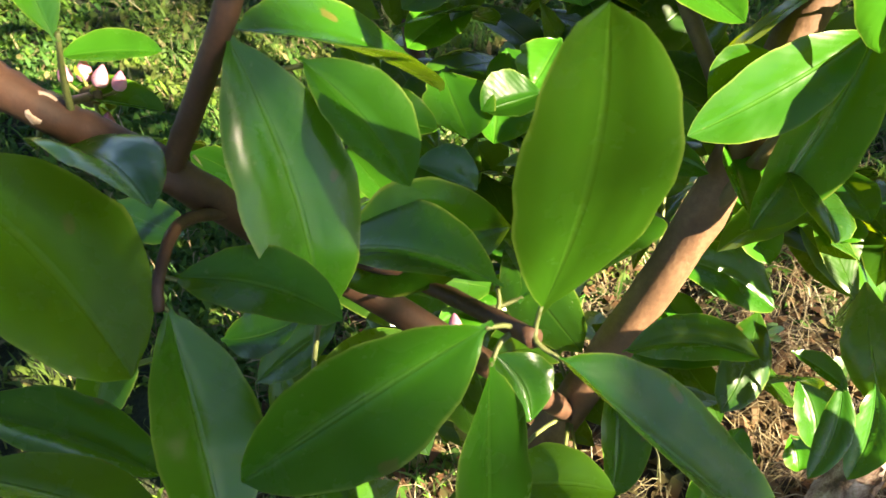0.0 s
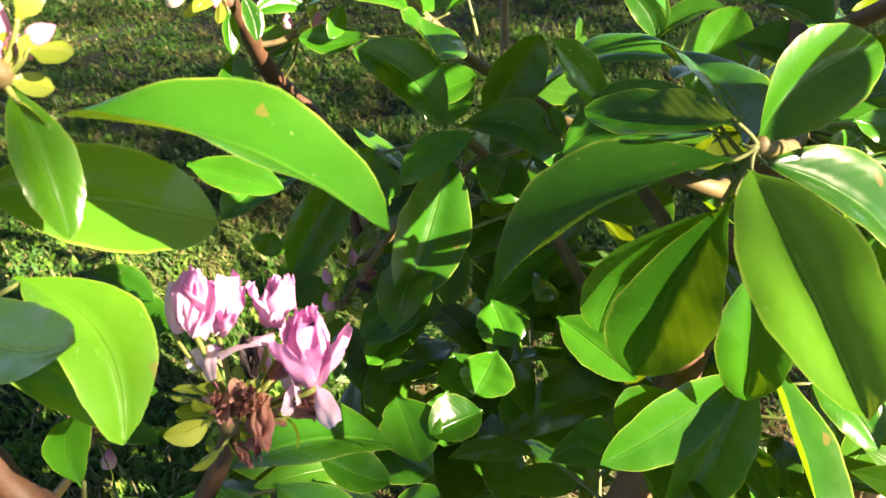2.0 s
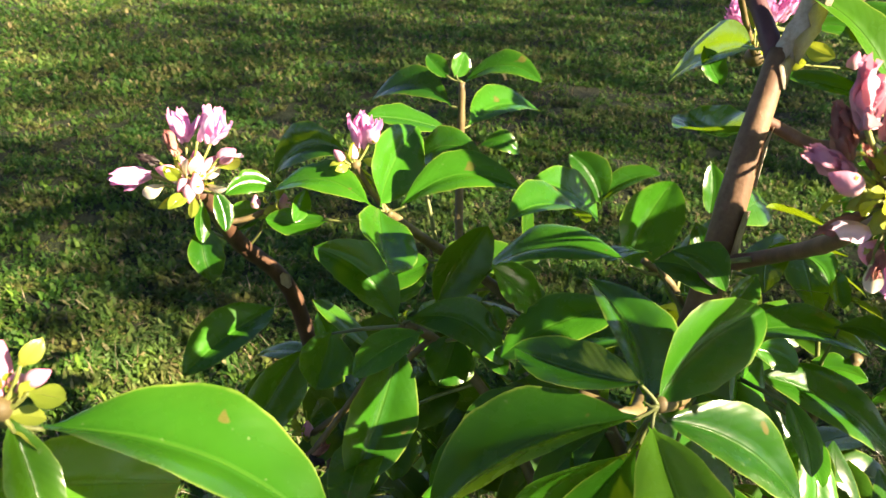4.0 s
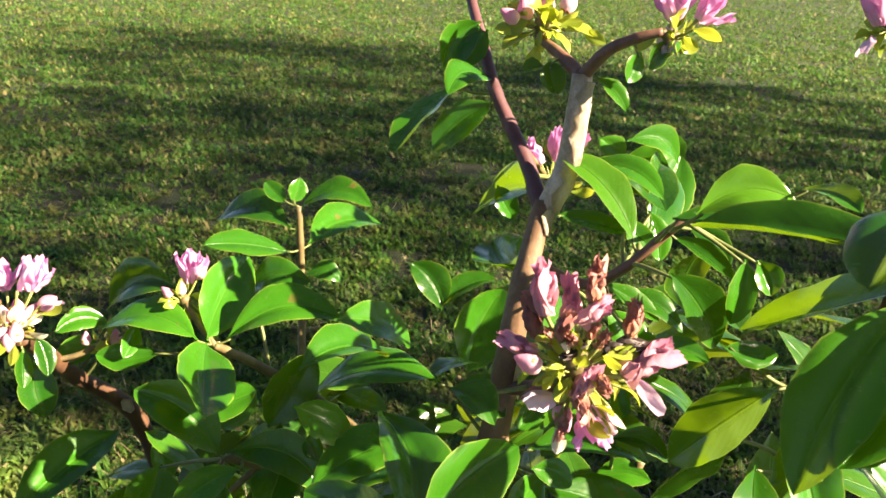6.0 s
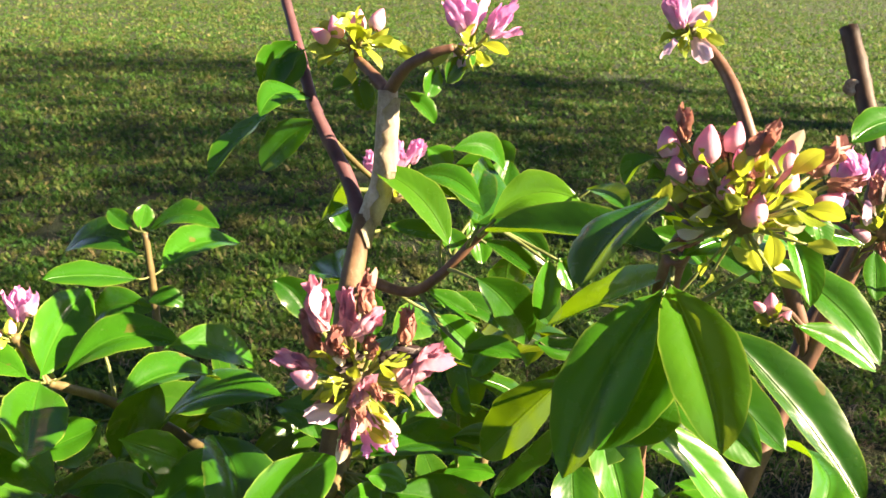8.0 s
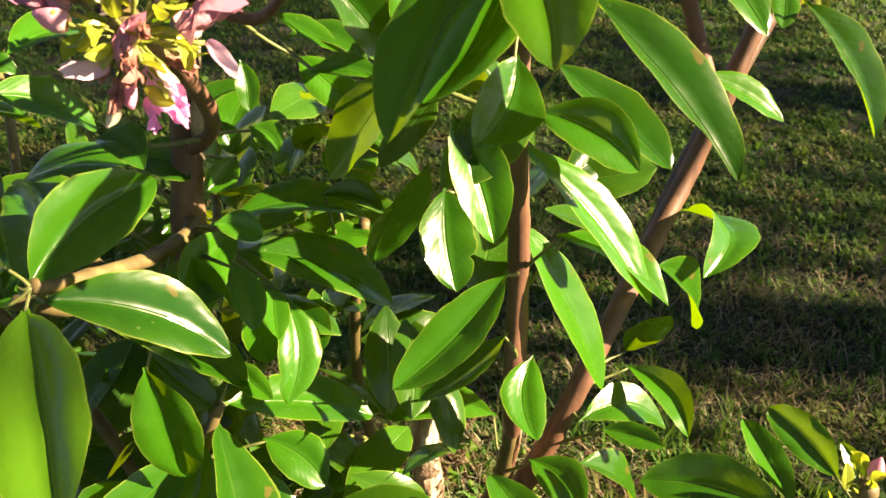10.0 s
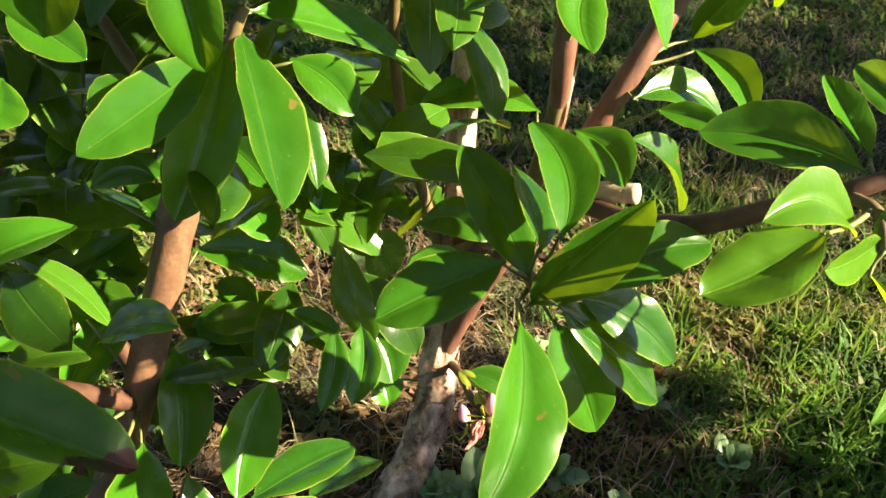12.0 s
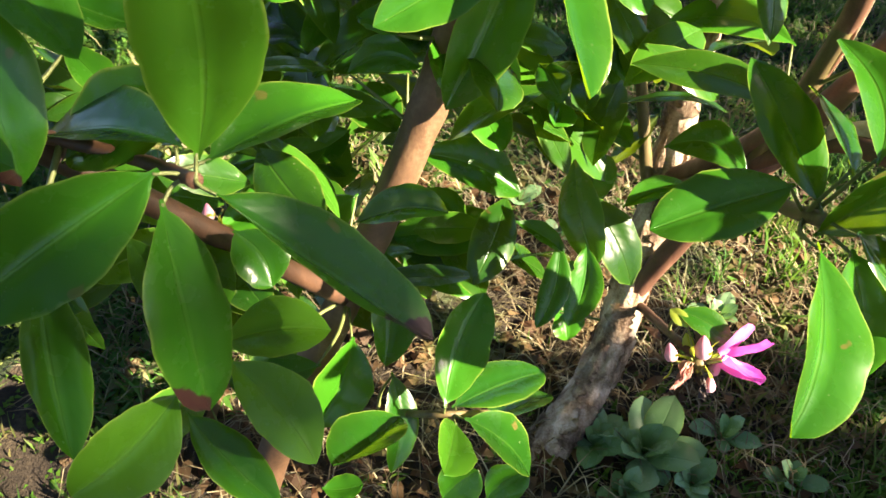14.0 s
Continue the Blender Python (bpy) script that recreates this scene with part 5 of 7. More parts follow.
leaf(inner_stem, (0.385, 0.550, 0.852), (0.438, 0.542, 0.834), 0.023, 40, 0.09, -0.16)
leaf(inner_stem, (0.378, 0.569, 0.787), (0.433, 0.561, 0.794), 0.027, 40, 0.06, -0.13)
leaf(inner_stem, (0.400, 0.603, 0.876), (0.407, 0.586, 0.848), 0.021, 6, -0.01, 0.07)
leaf(inner_stem, (0.373, 0.587, 0.419), (0.420, 0.543, 0.414), 0.035, 25, 0.05, -0.11)
leaf(inner_stem, (0.379, 0.519, 0.426), (0.410, 0.562, 0.293), 0.056, 115, -0.02, 0.01)
leaf(inner_stem, (0.382, 0.565, 0.551), (0.377, 0.519, 0.510), 0.035, -12, 0.02, 0.03)
leaf(inner_stem, (0.264, 0.601, 0.403), (0.245, 0.573, 0.377), 0.046, -42, 0.02, -0.00)
leaf(inner_stem, (0.389, 0.561, 0.535), (0.392, 0.511, 0.516), 0.035, -6, 0.00, 0.07)
leaf(inner_stem, (0.329, 0.522, 0.489), (0.322, 0.487, 0.482), 0.035, -29, 0.06, -0.07)
leaf(purple_branch, (0.314, 0.675, 1.040), (0.272, 0.795, 0.971), 0.057, -50, 0.05, 0.11)
leaf(purple_branch, (0.413, 0.764, 1.046), (0.423, 0.619, 1.053), 0.053, 5, 0.05, -0.03)
leaf(purple_branch, (0.276, 0.717, 1.115), (0.219, 0.717, 1.066), 0.035, -58, 0.04, 0.07)
leaf(purple_branch, (0.240, 0.722, 1.128), (0.184, 0.633, 1.089), 0.045, 19, 0.05, 0.02)
leaf(purple_branch, (0.357, 0.676, 1.067), (0.419, 0.617, 1.059), 0.033, 19, 0.12, -0.13)
leaf(purple_branch, (0.262, 0.744, 1.185), (0.229, 0.721, 1.141), 0.036, -75, -0.05, 0.13)
leaf(purple_branch, (0.278, 0.718, 1.131), (0.229, 0.646, 1.138), 0.033, -27, 0.13, 0.16)
leaf(purple_branch, (0.268, 0.740, 1.178), (0.242, 0.728, 1.145), 0.028, -44, 0.02, -0.01)
leaf(purple_branch, (0.388, 0.744, 1.075), (0.412, 0.732, 1.054), 0.027, 49, 0.04, -0.13)
leaf(purple_branch, (0.415, 0.748, 1.048), (0.464, 0.734, 1.043), 0.028, 57, 0.08, -0.18)
leaf(purple_branch, (0.358, 0.706, 1.053), (0.433, 0.679, 1.034), 0.032, 43, 0.07, -0.15)
leaf(purple_branch, (0.338, 0.670, 1.020), (0.403, 0.651, 1.013), 0.026, 22, 0.04, -0.02)
leaf(purple_branch, (0.287, 0.732, 1.026), (0.305, 0.712, 0.997), 0.025, 20, 0.01, 0.02)
leaf(side_branch, (0.385, 0.572, 1.035), (0.324, 0.617, 1.098), 0.036, -20, 0.07, 0.11, mat=LEAF_BRIGHT, label="yellow-green leaf")
leaf(side_branch, (0.439, 0.694, 0.996), (0.484, 0.760, 1.056), 0.049, 30, 0.02, 0.03)
leaf(side_branch, (0.400, 0.496, 1.091), (0.469, 0.495, 1.104), 0.032, 48, 0.10, -0.18, mat=LEAF_BRIGHT, label="yellow-green leaf")
leaf(side_branch, (0.394, 0.523, 1.077), (0.454, 0.511, 1.080), 0.024, 21, 0.05, -0.03)
leaf(side_branch, (0.393, 0.506, 1.040), (0.443, 0.509, 0.975), 0.038, 70, 0.03, -0.08)
leaf(side_branch, (0.412, 0.616, 1.029), (0.459, 0.746, 1.056), 0.054, 46, 0.05, 0.01)
leaf(side_branch, (0.466, 0.523, 1.045), (0.477, 0.511, 1.021), 0.023, 38, 0.03, -0.06)
leaf(side_branch, (0.383, 0.500, 0.977), (0.431, 0.493, 0.973), 0.020, 35, 0.07, -0.09)
leaf(side_branch, (0.473, 0.498, 1.112), (0.483, 0.444, 1.117), 0.021, 15, 0.08, -0.05)
leaf(side_branch, (0.457, 0.524, 1.045), (0.447, 0.504, 0.999), 0.023, -22, 0.03, -0.03)
leaf(side_branch, (0.363, 0.567, 1.000), (0.409, 0.551, 0.974), 0.022, 24, 0.04, -0.02)
leaf(side_branch, (0.379, 0.589, 1.049), (0.403, 0.577, 1.030), 0.021, 47, 0.01, 0.07)
leaf(side_branch, (0.408, 0.553, 1.050), (0.447, 0.518, 1.030), 0.022, 14, 0.06, -0.06)
leaf(side_branch, (0.369, 0.573, 0.980), (0.431, 0.550, 0.965), 0.027, 24, 0.14, -0.15)
leaf(side_branch, (0.379, 0.603, 0.955), (0.423, 0.572, 0.915), 0.038, 33, 0.03, -0.02)
leaf(side_branch, (0.439, 0.571, 0.941), (0.406, 0.562, 0.911), 0.023, -37, 0.03, 0.03)
leaf(side_branch, (0.412, 0.630, 1.042), (0.422, 0.607, 1.003), 0.025, 10, 0.05, -0.06)
leaf(side_branch, (0.445, 0.618, 1.033), (0.480, 0.594, 1.003), 0.023, 42, 0.06, -0.13)
leaf(withered_branch, (0.321, 0.565, 0.887), (0.295, 0.534, 0.873), 0.023, -42, 0.03, -0.04)
leaf(withered_branch, (0.233, 0.497, 0.941), (0.266, 0.467, 0.931), 0.028, 23, 0.14, -0.18)
leaf(withered_branch, (0.335, 0.530, 0.927), (0.355, 0.516, 0.911), 0.024, 28, 0.11, -0.16)
leaf(bud_head_stem, (0.483, 0.377, 1.088), (0.403, 0.313, 1.009), 0.048, -2, 0.06, 0.04)
leaf(bud_head_stem, (0.485, 0.374, 1.084), (0.421, 0.311, 1.029), 0.040, 4, -0.04, -0.07)
leaf(bud_head_stem, (0.487, 0.379, 1.093), (0.468, 0.266, 1.058), 0.045, 11, 0.00, -0.04, mat=LEAF_BRIGHT, label="yellow-green leaf")
leaf(bud_head_stem, (0.468, 0.360, 1.158), (0.393, 0.293, 1.145), 0.041, 25, 0.06, 0.02)
leaf(bud_head_stem, (0.471, 0.382, 1.172), (0.450, 0.378, 1.158), 0.020, 4, 0.22, 0.10)
leaf(bud_head_stem, (0.474, 0.376, 1.159), (0.463, 0.378, 1.161), 0.020, -15, 0.30, 0.18)
leaf(bud_head_stem, (0.494, 0.384, 1.106), (0.591, 0.410, 1.099), 0.040, 19, 0.09, -0.08)
leaf(bud_head_stem, (0.561, 0.388, 1.130), (0.566, 0.351, 1.085), 0.022, 5, 0.03, -0.06)
leaf(bud_head_stem, (0.575, 0.386, 1.133), (0.580, 0.373, 1.110), 0.019, 1, 0.11, -0.16)
leaf(bud_head_stem, (0.508, 0.405, 1.139), (0.535, 0.372, 1.110), 0.020, 17, 0.03, -0.03)
leaf(middle_stem, (0.501, 0.401, 1.087), (0.451, 0.507, 0.998), 0.050, -26, 0.01, 0.02)
leaf(middle_stem, (0.434, 0.401, 1.013), (0.382, 0.424, 0.933), 0.038, -52, 0.02, 0.01)
leaf(middle_stem, (0.516, 0.458, 1.105), (0.535, 0.443, 1.077), 0.023, 53, 0.02, -0.07)
leaf(middle_stem, (0.547, 0.439, 1.070), (0.498, 0.436, 1.102), 0.022, -64, 0.03, 0.08)
leaf(middle_stem, (0.442, 0.497, 0.983), (0.483, 0.491, 0.980), 0.022, 42, -0.00, 0.06)
leaf(middle_stem, (0.493, 0.384, 1.106), (0.394, 0.485, 1.088), 0.048, -7, 0.07, 0.05)
leaf(middle_stem, (0.505, 0.418, 1.009), (0.470, 0.380, 0.968), 0.043, -39, 0.05, -0.13)
leaf(middle_stem, (0.532, 0.391, 1.053), (0.600, 0.301, 0.973), 0.045, 8, 0.04, -0.04)
leaf(middle_stem, (0.588, 0.435, 1.078), (0.640, 0.363, 1.031), 0.038, 19, 0.06, -0.08)
leaf(middle_stem, (0.562, 0.491, 0.975), (0.626, 0.413, 0.919), 0.044, 11, 0.03, -0.02)
leaf(middle_stem, (0.526, 0.430, 0.963), (0.581, 0.380, 0.939), 0.040, 44, 0.04, -0.12)
leaf(middle_stem, (0.471, 0.443, 0.962), (0.489, 0.389, 0.890), 0.041, 13, 0.03, -0.04)
leaf(middle_stem, (0.532, 0.475, 0.922), (0.628, 0.399, 0.808), 0.048, 10, 0.05, -0.04)
leaf(middle_stem, (0.565, 0.462, 0.842), (0.637, 0.397, 0.808), 0.041, 1, 0.11, -0.09)
leaf(middle_stem, (0.474, 0.469, 0.893), (0.471, 0.417, 0.832), 0.045, -9, 0.01, 0.05)
leaf(middle_stem, (0.518, 0.440, 0.828), (0.418, 0.399, 0.762), 0.043, -20, 0.01, -0.04)
leaf(middle_stem, (0.518, 0.429, 0.775), (0.441, 0.419, 0.732), 0.034, 2, -0.02, -0.03)
leaf(middle_stem, (0.468, 0.499, 0.898), (0.429, 0.538, 0.784), 0.048, -154, -0.00, 0.03)
leaf(middle_stem, (0.574, 0.534, 1.041), (0.575, 0.517, 1.008), 0.021, 6, 0.02, 0.01)
leaf(middle_stem, (0.584, 0.536, 1.049), (0.628, 0.491, 1.028), 0.027, 48, 0.03, -0.10)
leaf(middle_stem, (0.538, 0.421, 0.754), (0.521, 0.357, 0.727), 0.037, -11, 0.00, 0.14)
leaf(pale_branch, (0.408, 0.712, 1.082), (0.472, 0.734, 1.050), 0.029, 60, 0.15, -0.18)
leaf(top_twig, (0.314, 0.651, 1.168), (0.321, 0.637, 1.142), 0.023, 16, 0.01, 0.04)
leaf(top_twig, (0.309, 0.648, 1.162), (0.291, 0.648, 1.159), 0.019, -26, 0.12, 0.13)
leaf(top_twig, (0.353, 0.641, 1.156), (0.379, 0.627, 1.132), 0.020, 26, 0.07, -0.10)
leaf(top_twig, (0.464, 0.802, 1.063), (0.487, 0.781, 1.033), 0.029, 39, 0.10, -0.18)
leaf(top_arm, (0.377, 0.606, 1.184), (0.367, 0.596, 1.162), 0.020, -70, 0.02, 0.00)
leaf(top_arm, (0.398, 0.608, 1.193), (0.384, 0.599, 1.172), 0.020, -83, -0.00, 0.03)
leaf(top_arm, (0.405, 0.610, 1.200), (0.398, 0.604, 1.185), 0.020, -91, 0.07, -0.04)
leaf(cut_stem, (0.776, 0.612, 0.755), (0.726, 0.480, 0.767), 0.052, -20, 0.22, -0.18)
leaf(bud_twig, (0.761, 0.608, 0.911), (0.842, 0.573, 0.870), 0.037, 26, 0.05, -0.06)
leaf(red_stem, (0.807, 0.550, 0.993), (0.896, 0.509, 0.874), 0.046, 38, 0.05, -0.08)
leaf(red_stem, (0.818, 0.594, 1.000), (0.788, 0.542, 0.975), 0.025, -6, 0.01, -0.01)
leaf(red_stem, (0.830, 0.622, 0.993), (0.742, 0.614, 1.005), 0.036, -23, 0.09, 0.08)
leaf(red_stem, (0.672, 0.481, 0.784), (0.754, 0.514, 0.674), 0.047, 52, 0.10, -0.09)
leaf(red_stem, (0.935, 0.711, 1.098), (0.831, 0.675, 1.093), 0.043, -22, 0.07, 0.07)
leaf(red_stem, (0.955, 0.657, 1.114), (0.869, 0.631, 1.092), 0.036, -23, 0.05, 0.04)
leaf(red_stem, (0.825, 0.486, 1.061), (0.823, 0.463, 1.017), 0.021, 21, 0.02, -0.00)
leaf(red_stem, (0.566, 0.574, 0.527), (0.438, 0.600, 0.528), 0.045, -35, 0.05, 0.14)
leaf(red_stem, (0.697, 0.544, 0.624), (0.715, 0.501, 0.700), 0.036, 135, -0.04, -0.03)
leaf(red_stem, (0.618, 0.474, 0.607), (0.726, 0.478, 0.572), 0.046, 21, 0.11, -0.16)
leaf(red_stem, (0.683, 0.515, 0.633), (0.714, 0.430, 0.610), 0.035, 24, 0.02, -0.17)
leaf(red_stem, (0.638, 0.465, 0.601), (0.689, 0.428, 0.603), 0.025, 34, 0.03, -0.04)
leaf(olive_stem, (0.550, 0.513, 0.829), (0.626, 0.447, 0.674), 0.054, 5, 0.04, -0.02)
leaf(olive_stem, (0.590, 0.500, 0.816), (0.639, 0.473, 0.794), 0.025, 24, 0.08, -0.09)
leaf(olive_stem, (0.556, 0.448, 0.596), (0.586, 0.385, 0.581), 0.043, 21, 0.04, -0.16)
leaf(low_branch, (0.716, 0.290, 0.663), (0.618, 0.356, 0.657), 0.051, -35, 0.04, 0.08)
leaf(low_branch, (0.720, 0.297, 0.670), (0.716, 0.372, 0.694), 0.029, -5, 0.02, 0.01)
leaf(low_branch, (0.760, 0.302, 0.684), (0.740, 0.373, 0.699), 0.035, -34, 0.01, 0.05)
leaf(low_branch, (0.754, 0.275, 0.688), (0.758, 0.312, 0.717), 0.017, -15, -0.00, 0.14)
leaf(cut_stub, (0.602, 0.435, 0.593), (0.677, 0.426, 0.509), 0.046, 9, 0.14, -0.10)
leaf(pale_shoot, (0.694, 0.247, 0.639), (0.604, 0.229, 0.684), 0.041, -31, 0.13, 0.18, mat=LEAF_BRIGHT, label="yellow-green leaf")
leaf(pale_shoot, (0.639, 0.218, 0.681), (0.559, 0.204, 0.649), 0.048, -9, 0.00, -0.03, mat=LEAF_BRIGHT, label="yellow-green leaf")
leaf(pale_shoot, (0.703, 0.239, 0.633), (0.734, 0.245, 0.684), 0.048, 40, 0.01, 0.13, mat=LEAF_BRIGHT, label="yellow-green leaf")
leaf(pale_shoot, (0.701, 0.230, 0.623), (0.646, 0.124, 0.612), 0.041, -24, 0.09, -0.18, mat=LEAF_BRIGHT, label="yellow-green leaf")
leaf(pale_shoot, (0.710, 0.244, 0.640), (0.639, 0.201, 0.662), 0.032, -72, 0.03, -0.02, mat=LEAF_BRIGHT, label="yellow-green leaf")
leaf(low_twig, (0.226, 0.280, 0.302), (0.262, 0.377, 0.359), 0.057, 34, -0.00, -0.05)
leaf(low_twig, (0.234, 0.296, 0.275), (0.342, 0.382, 0.216), 0.058, -2, 0.04, -0.02)
leaf(low_twig, (0.280, 0.357, 0.142), (0.373, 0.446, 0.074), 0.059, -20, 0.04, 0.01)
leaf(low_twig, (0.245, 0.273, 0.296), (0.323, 0.271, 0.189), 0.051, 11, 0.07, -0.05)
leaf(low_twig, (0.237, 0.270, 0.292), (0.226, 0.190, 0.355), 0.046, -39, 0.03, -0.01, mat=LEAF_BRIGHT, label="yellow-green leaf")
leaf(low_twig, (0.184, 0.273, 0.296), (0.138, 0.178, 0.394), 0.055, 4, 0.01, 0.01)
leaf(low_twig, (0.172, 0.327, 0.288), (0.179, 0.250, 0.220), 0.041, -32, 0.07, -0.06)
leaf(low_twig, (0.113, 0.217, 0.255), (0.151, 0.221, 0.260), 0.027, 7, -0.01, 0.05)
leaf(low_twig, (0.231, 0.274, 0.110), (0.269, 0.289, 0.152), 0.052, 44, 0.02, -0.03)
leaf(trunk, (0.369, 0.537, 0.236), (0.396, 0.480, 0.187), 0.062, 2, 0.06, -0.10)
leaf(trunk, (0.377, 0.507, 0.168), (0.390, 0.477, 0.143), 0.048, -1, 0.06, -0.09)
leaf(trunk, (0.286, 0.295, 0.064), (0.331, 0.311, 0.107), 0.049, 42, 0.02, -0.07)
leaf(pink_twig, (0.464, 0.390, 0.323), (0.521, 0.360, 0.306), 0.031, 23, 0.05, -0.11)

# flower heads
head = cluster((-0.041, 0.266, 0.803), (-0.041, 0.266, 0.803), 0.018, "fresh pink flowers among withered brown ones")
bloom(head, "flower", (-0.057, 0.277, 0.846), (-0.10, 0.54, 0.83), 0.0350)
bloom(head, "flower", (-0.053, 0.290, 0.837), (0.28, 0.38, 0.88), 0.0285)
bloom(head, "petal", (-0.020, 0.282, 0.845), (-0.95, -0.31, 0.04), 0.0270)
bloom(head, "petal", (-0.019, 0.283, 0.832), (0.60, -0.41, -0.69), 0.0270)
bloom(head, "flower", (-0.024, 0.294, 0.840), (-0.01, 0.61, 0.79), 0.0247)
bloom(head, "flower", (-0.002, 0.274, 0.819), (-0.07, 0.40, 0.91), 0.0389)
bloom(head, "petal", (-0.071, 0.281, 0.842), (-0.10, 0.36, 0.93), 0.0258)
bloom(head, "petal", (-0.050, 0.285, 0.831), (-0.68, -0.72, -0.12), 0.0184)
bloom(head, "petal", (-0.054, 0.278, 0.839), (0.09, -0.78, -0.62), 0.0172)
bloom(head, "petal", (-0.024, 0.281, 0.822), (-0.63, 0.33, 0.70), 0.0184)
bloom(head, "petal", (0.002, 0.268, 0.825), (0.45, -0.78, -0.42), 0.0197)
bloom(head, "petal", (-0.007, 0.273, 0.823), (-0.17, -0.66, -0.73), 0.0172)
bloom(head, "bud", (-0.055, 0.273, 0.811), (-0.03, 0.37, 0.93), 0.0137)
bloom(head, "wilt", (-0.027, 0.270, 0.817), (0.10, -0.82, -0.56), 0.0301)
bloom(head, "wilt", (-0.034, 0.266, 0.829), (-0.33, -0.80, -0.50), 0.0205)
bloom(head, "wilt", (-0.022, 0.273, 0.824), (0.65, 0.54, 0.53), 0.0219)
bloom(head, "wilt", (-0.016, 0.273, 0.812), (0.93, -0.37, 0.02), 0.0219)
bloom(head, "black", (-0.030, 0.270, 0.827), (-0.09, 0.34, 0.94), 0.0232)
bloom(head, "bract", (-0.049, 0.257, 0.810), (-0.84, -0.54, -0.02), 0.0232)
bloom(head, "bract", (-0.047, 0.263, 0.802), (0.50, -0.49, -0.72), 0.0205)
bloom(head, "bract", (-0.048, 0.265, 0.801), (0.92, 0.07, 0.39), 0.0164)
bloom(head, "bract", (-0.061, 0.268, 0.812), (-0.88, -0.34, 0.34), 0.0123)
bloom(head, "bract", (-0.014, 0.264, 0.807), (0.42, -0.74, -0.53), 0.0164)
fill(head, 16, 0.0234, 0.0156, (0.22, 0.29, 0.72))
fill(head, 7, 0.0293, 0.0197, (0.22, 0.29, 0.72), "wilt")
head = cluster((-0.094, 0.244, 0.985), (-0.078, 0.241, 0.992), 0.009, "pink buds with yellow-green bracts")
bloom(head, "bud", (-0.084, 0.252, 1.004), (0.11, 0.60, 0.80), 0.0195)
bloom(head, "bud", (-0.082, 0.244, 0.994), (-0.04, 0.44, 0.90), 0.0143)
bloom(head, "bud", (-0.085, 0.243, 1.007), (-0.36, 0.50, 0.79), 0.0164)
bloom(head, "bud", (-0.064, 0.249, 1.003), (0.87, 0.29, 0.40), 0.0102)
bloom(head, "bud", (-0.073, 0.249, 0.998), (0.74, -0.36, -0.56), 0.0102)
bloom(head, "bract", (-0.065, 0.243, 1.000), (0.99, -0.08, -0.08), 0.0158)
bloom(head, "bract", (-0.070, 0.249, 1.008), (0.56, 0.50, 0.66), 0.0135)
bloom(head, "bract", (-0.079, 0.234, 1.004), (-0.59, -0.72, -0.36), 0.0135)
bloom(head, "bract", (-0.080, 0.239, 0.990), (0.08, -0.73, -0.68), 0.0135)
fill(head, 8, 0.0123, 0.0117, (0.16, 0.26, 0.59))
head = cluster((-0.157, 0.617, 0.907), (-0.165, 0.616, 0.912), 0.016, "small pink flowers and cream bracts")
bloom(head, "flower", (-0.171, 0.636, 0.945), (-0.26, 0.41, 0.87), 0.0308)
bloom(head, "flower", (-0.148, 0.636, 0.945), (0.20, 0.46, 0.87), 0.0336)
bloom(head, "flower", (-0.202, 0.622, 0.918), (-0.93, -0.37, -0.07), 0.0336)
bloom(head, "bud", (-0.131, 0.628, 0.938), (0.79, -0.15, 0.59), 0.0204)
bloom(head, "bud", (-0.159, 0.627, 0.932), (-0.05, 0.12, 0.99), 0.0178)
bloom(head, "bud", (-0.153, 0.605, 0.919), (-0.06, 0.35, 0.94), 0.0178)
bloom(head, "bud", (-0.180, 0.609, 0.928), (-0.98, 0.04, 0.19), 0.0178)
bloom(head, "bud", (-0.166, 0.607, 0.917), (-0.35, -0.74, -0.57), 0.0153)
bloom(head, "wilt", (-0.171, 0.617, 0.940), (-0.50, 0.31, 0.81), 0.0224)
bloom(head, "black", (-0.190, 0.619, 0.931), (-0.88, -0.26, 0.40), 0.0196)
bloom(head, "bract", (-0.151, 0.623, 0.916), (0.78, 0.00, 0.62), 0.0252, 0.45)
bloom(head, "bract", (-0.156, 0.603, 0.908), (0.07, -0.64, -0.76), 0.0196, 0.45)
bloom(head, "bract", (-0.187, 0.614, 0.912), (-0.89, -0.17, -0.42), 0.0224, 0.45)
bloom(head, "bract", (-0.139, 0.624, 0.928), (0.92, 0.09, 0.37), 0.0224, 0.45)
bloom(head, "bract", (-0.173, 0.610, 0.908), (-0.62, -0.61, -0.49), 0.0224, 0.45)
bloom(head, "bract", (-0.150, 0.615, 0.913), (0.98, -0.18, 0.04), 0.0224, 0.45)
bloom(head, "bud", (-0.154, 0.619, 0.925), (0.31, 0.43, 0.85), 0.0163)
bloom(head, "bud", (-0.175, 0.615, 0.921), (-0.65, 0.35, 0.68), 0.0153)
bloom(head, "bud", (-0.168, 0.619, 0.929), (-0.24, 0.23, 0.94), 0.0173)
bloom(head, "bud", (-0.147, 0.626, 0.929), (0.55, 0.28, 0.79), 0.0173)
bloom(head, "bud", (-0.158, 0.600, 0.912), (0.07, -0.63, -0.77), 0.0163)
bloom(head, "petal", (-0.155, 0.625, 0.951), (0.18, 0.14, 0.97), 0.0255)
bloom(head, "petal", (-0.135, 0.623, 0.938), (0.92, 0.09, 0.37), 0.0204)
fill(head, 22, 0.0181, 0.0194, (0.15, 0.10, 0.62), cream=0.45)
head = cluster((0.007, 0.658, 0.876), (-0.030, 0.696, 0.906), 0.010, "pink buds and small flowers")
bloom(head, "flower", (-0.027, 0.707, 0.920), (0.03, 0.34, 0.94), 0.0340)
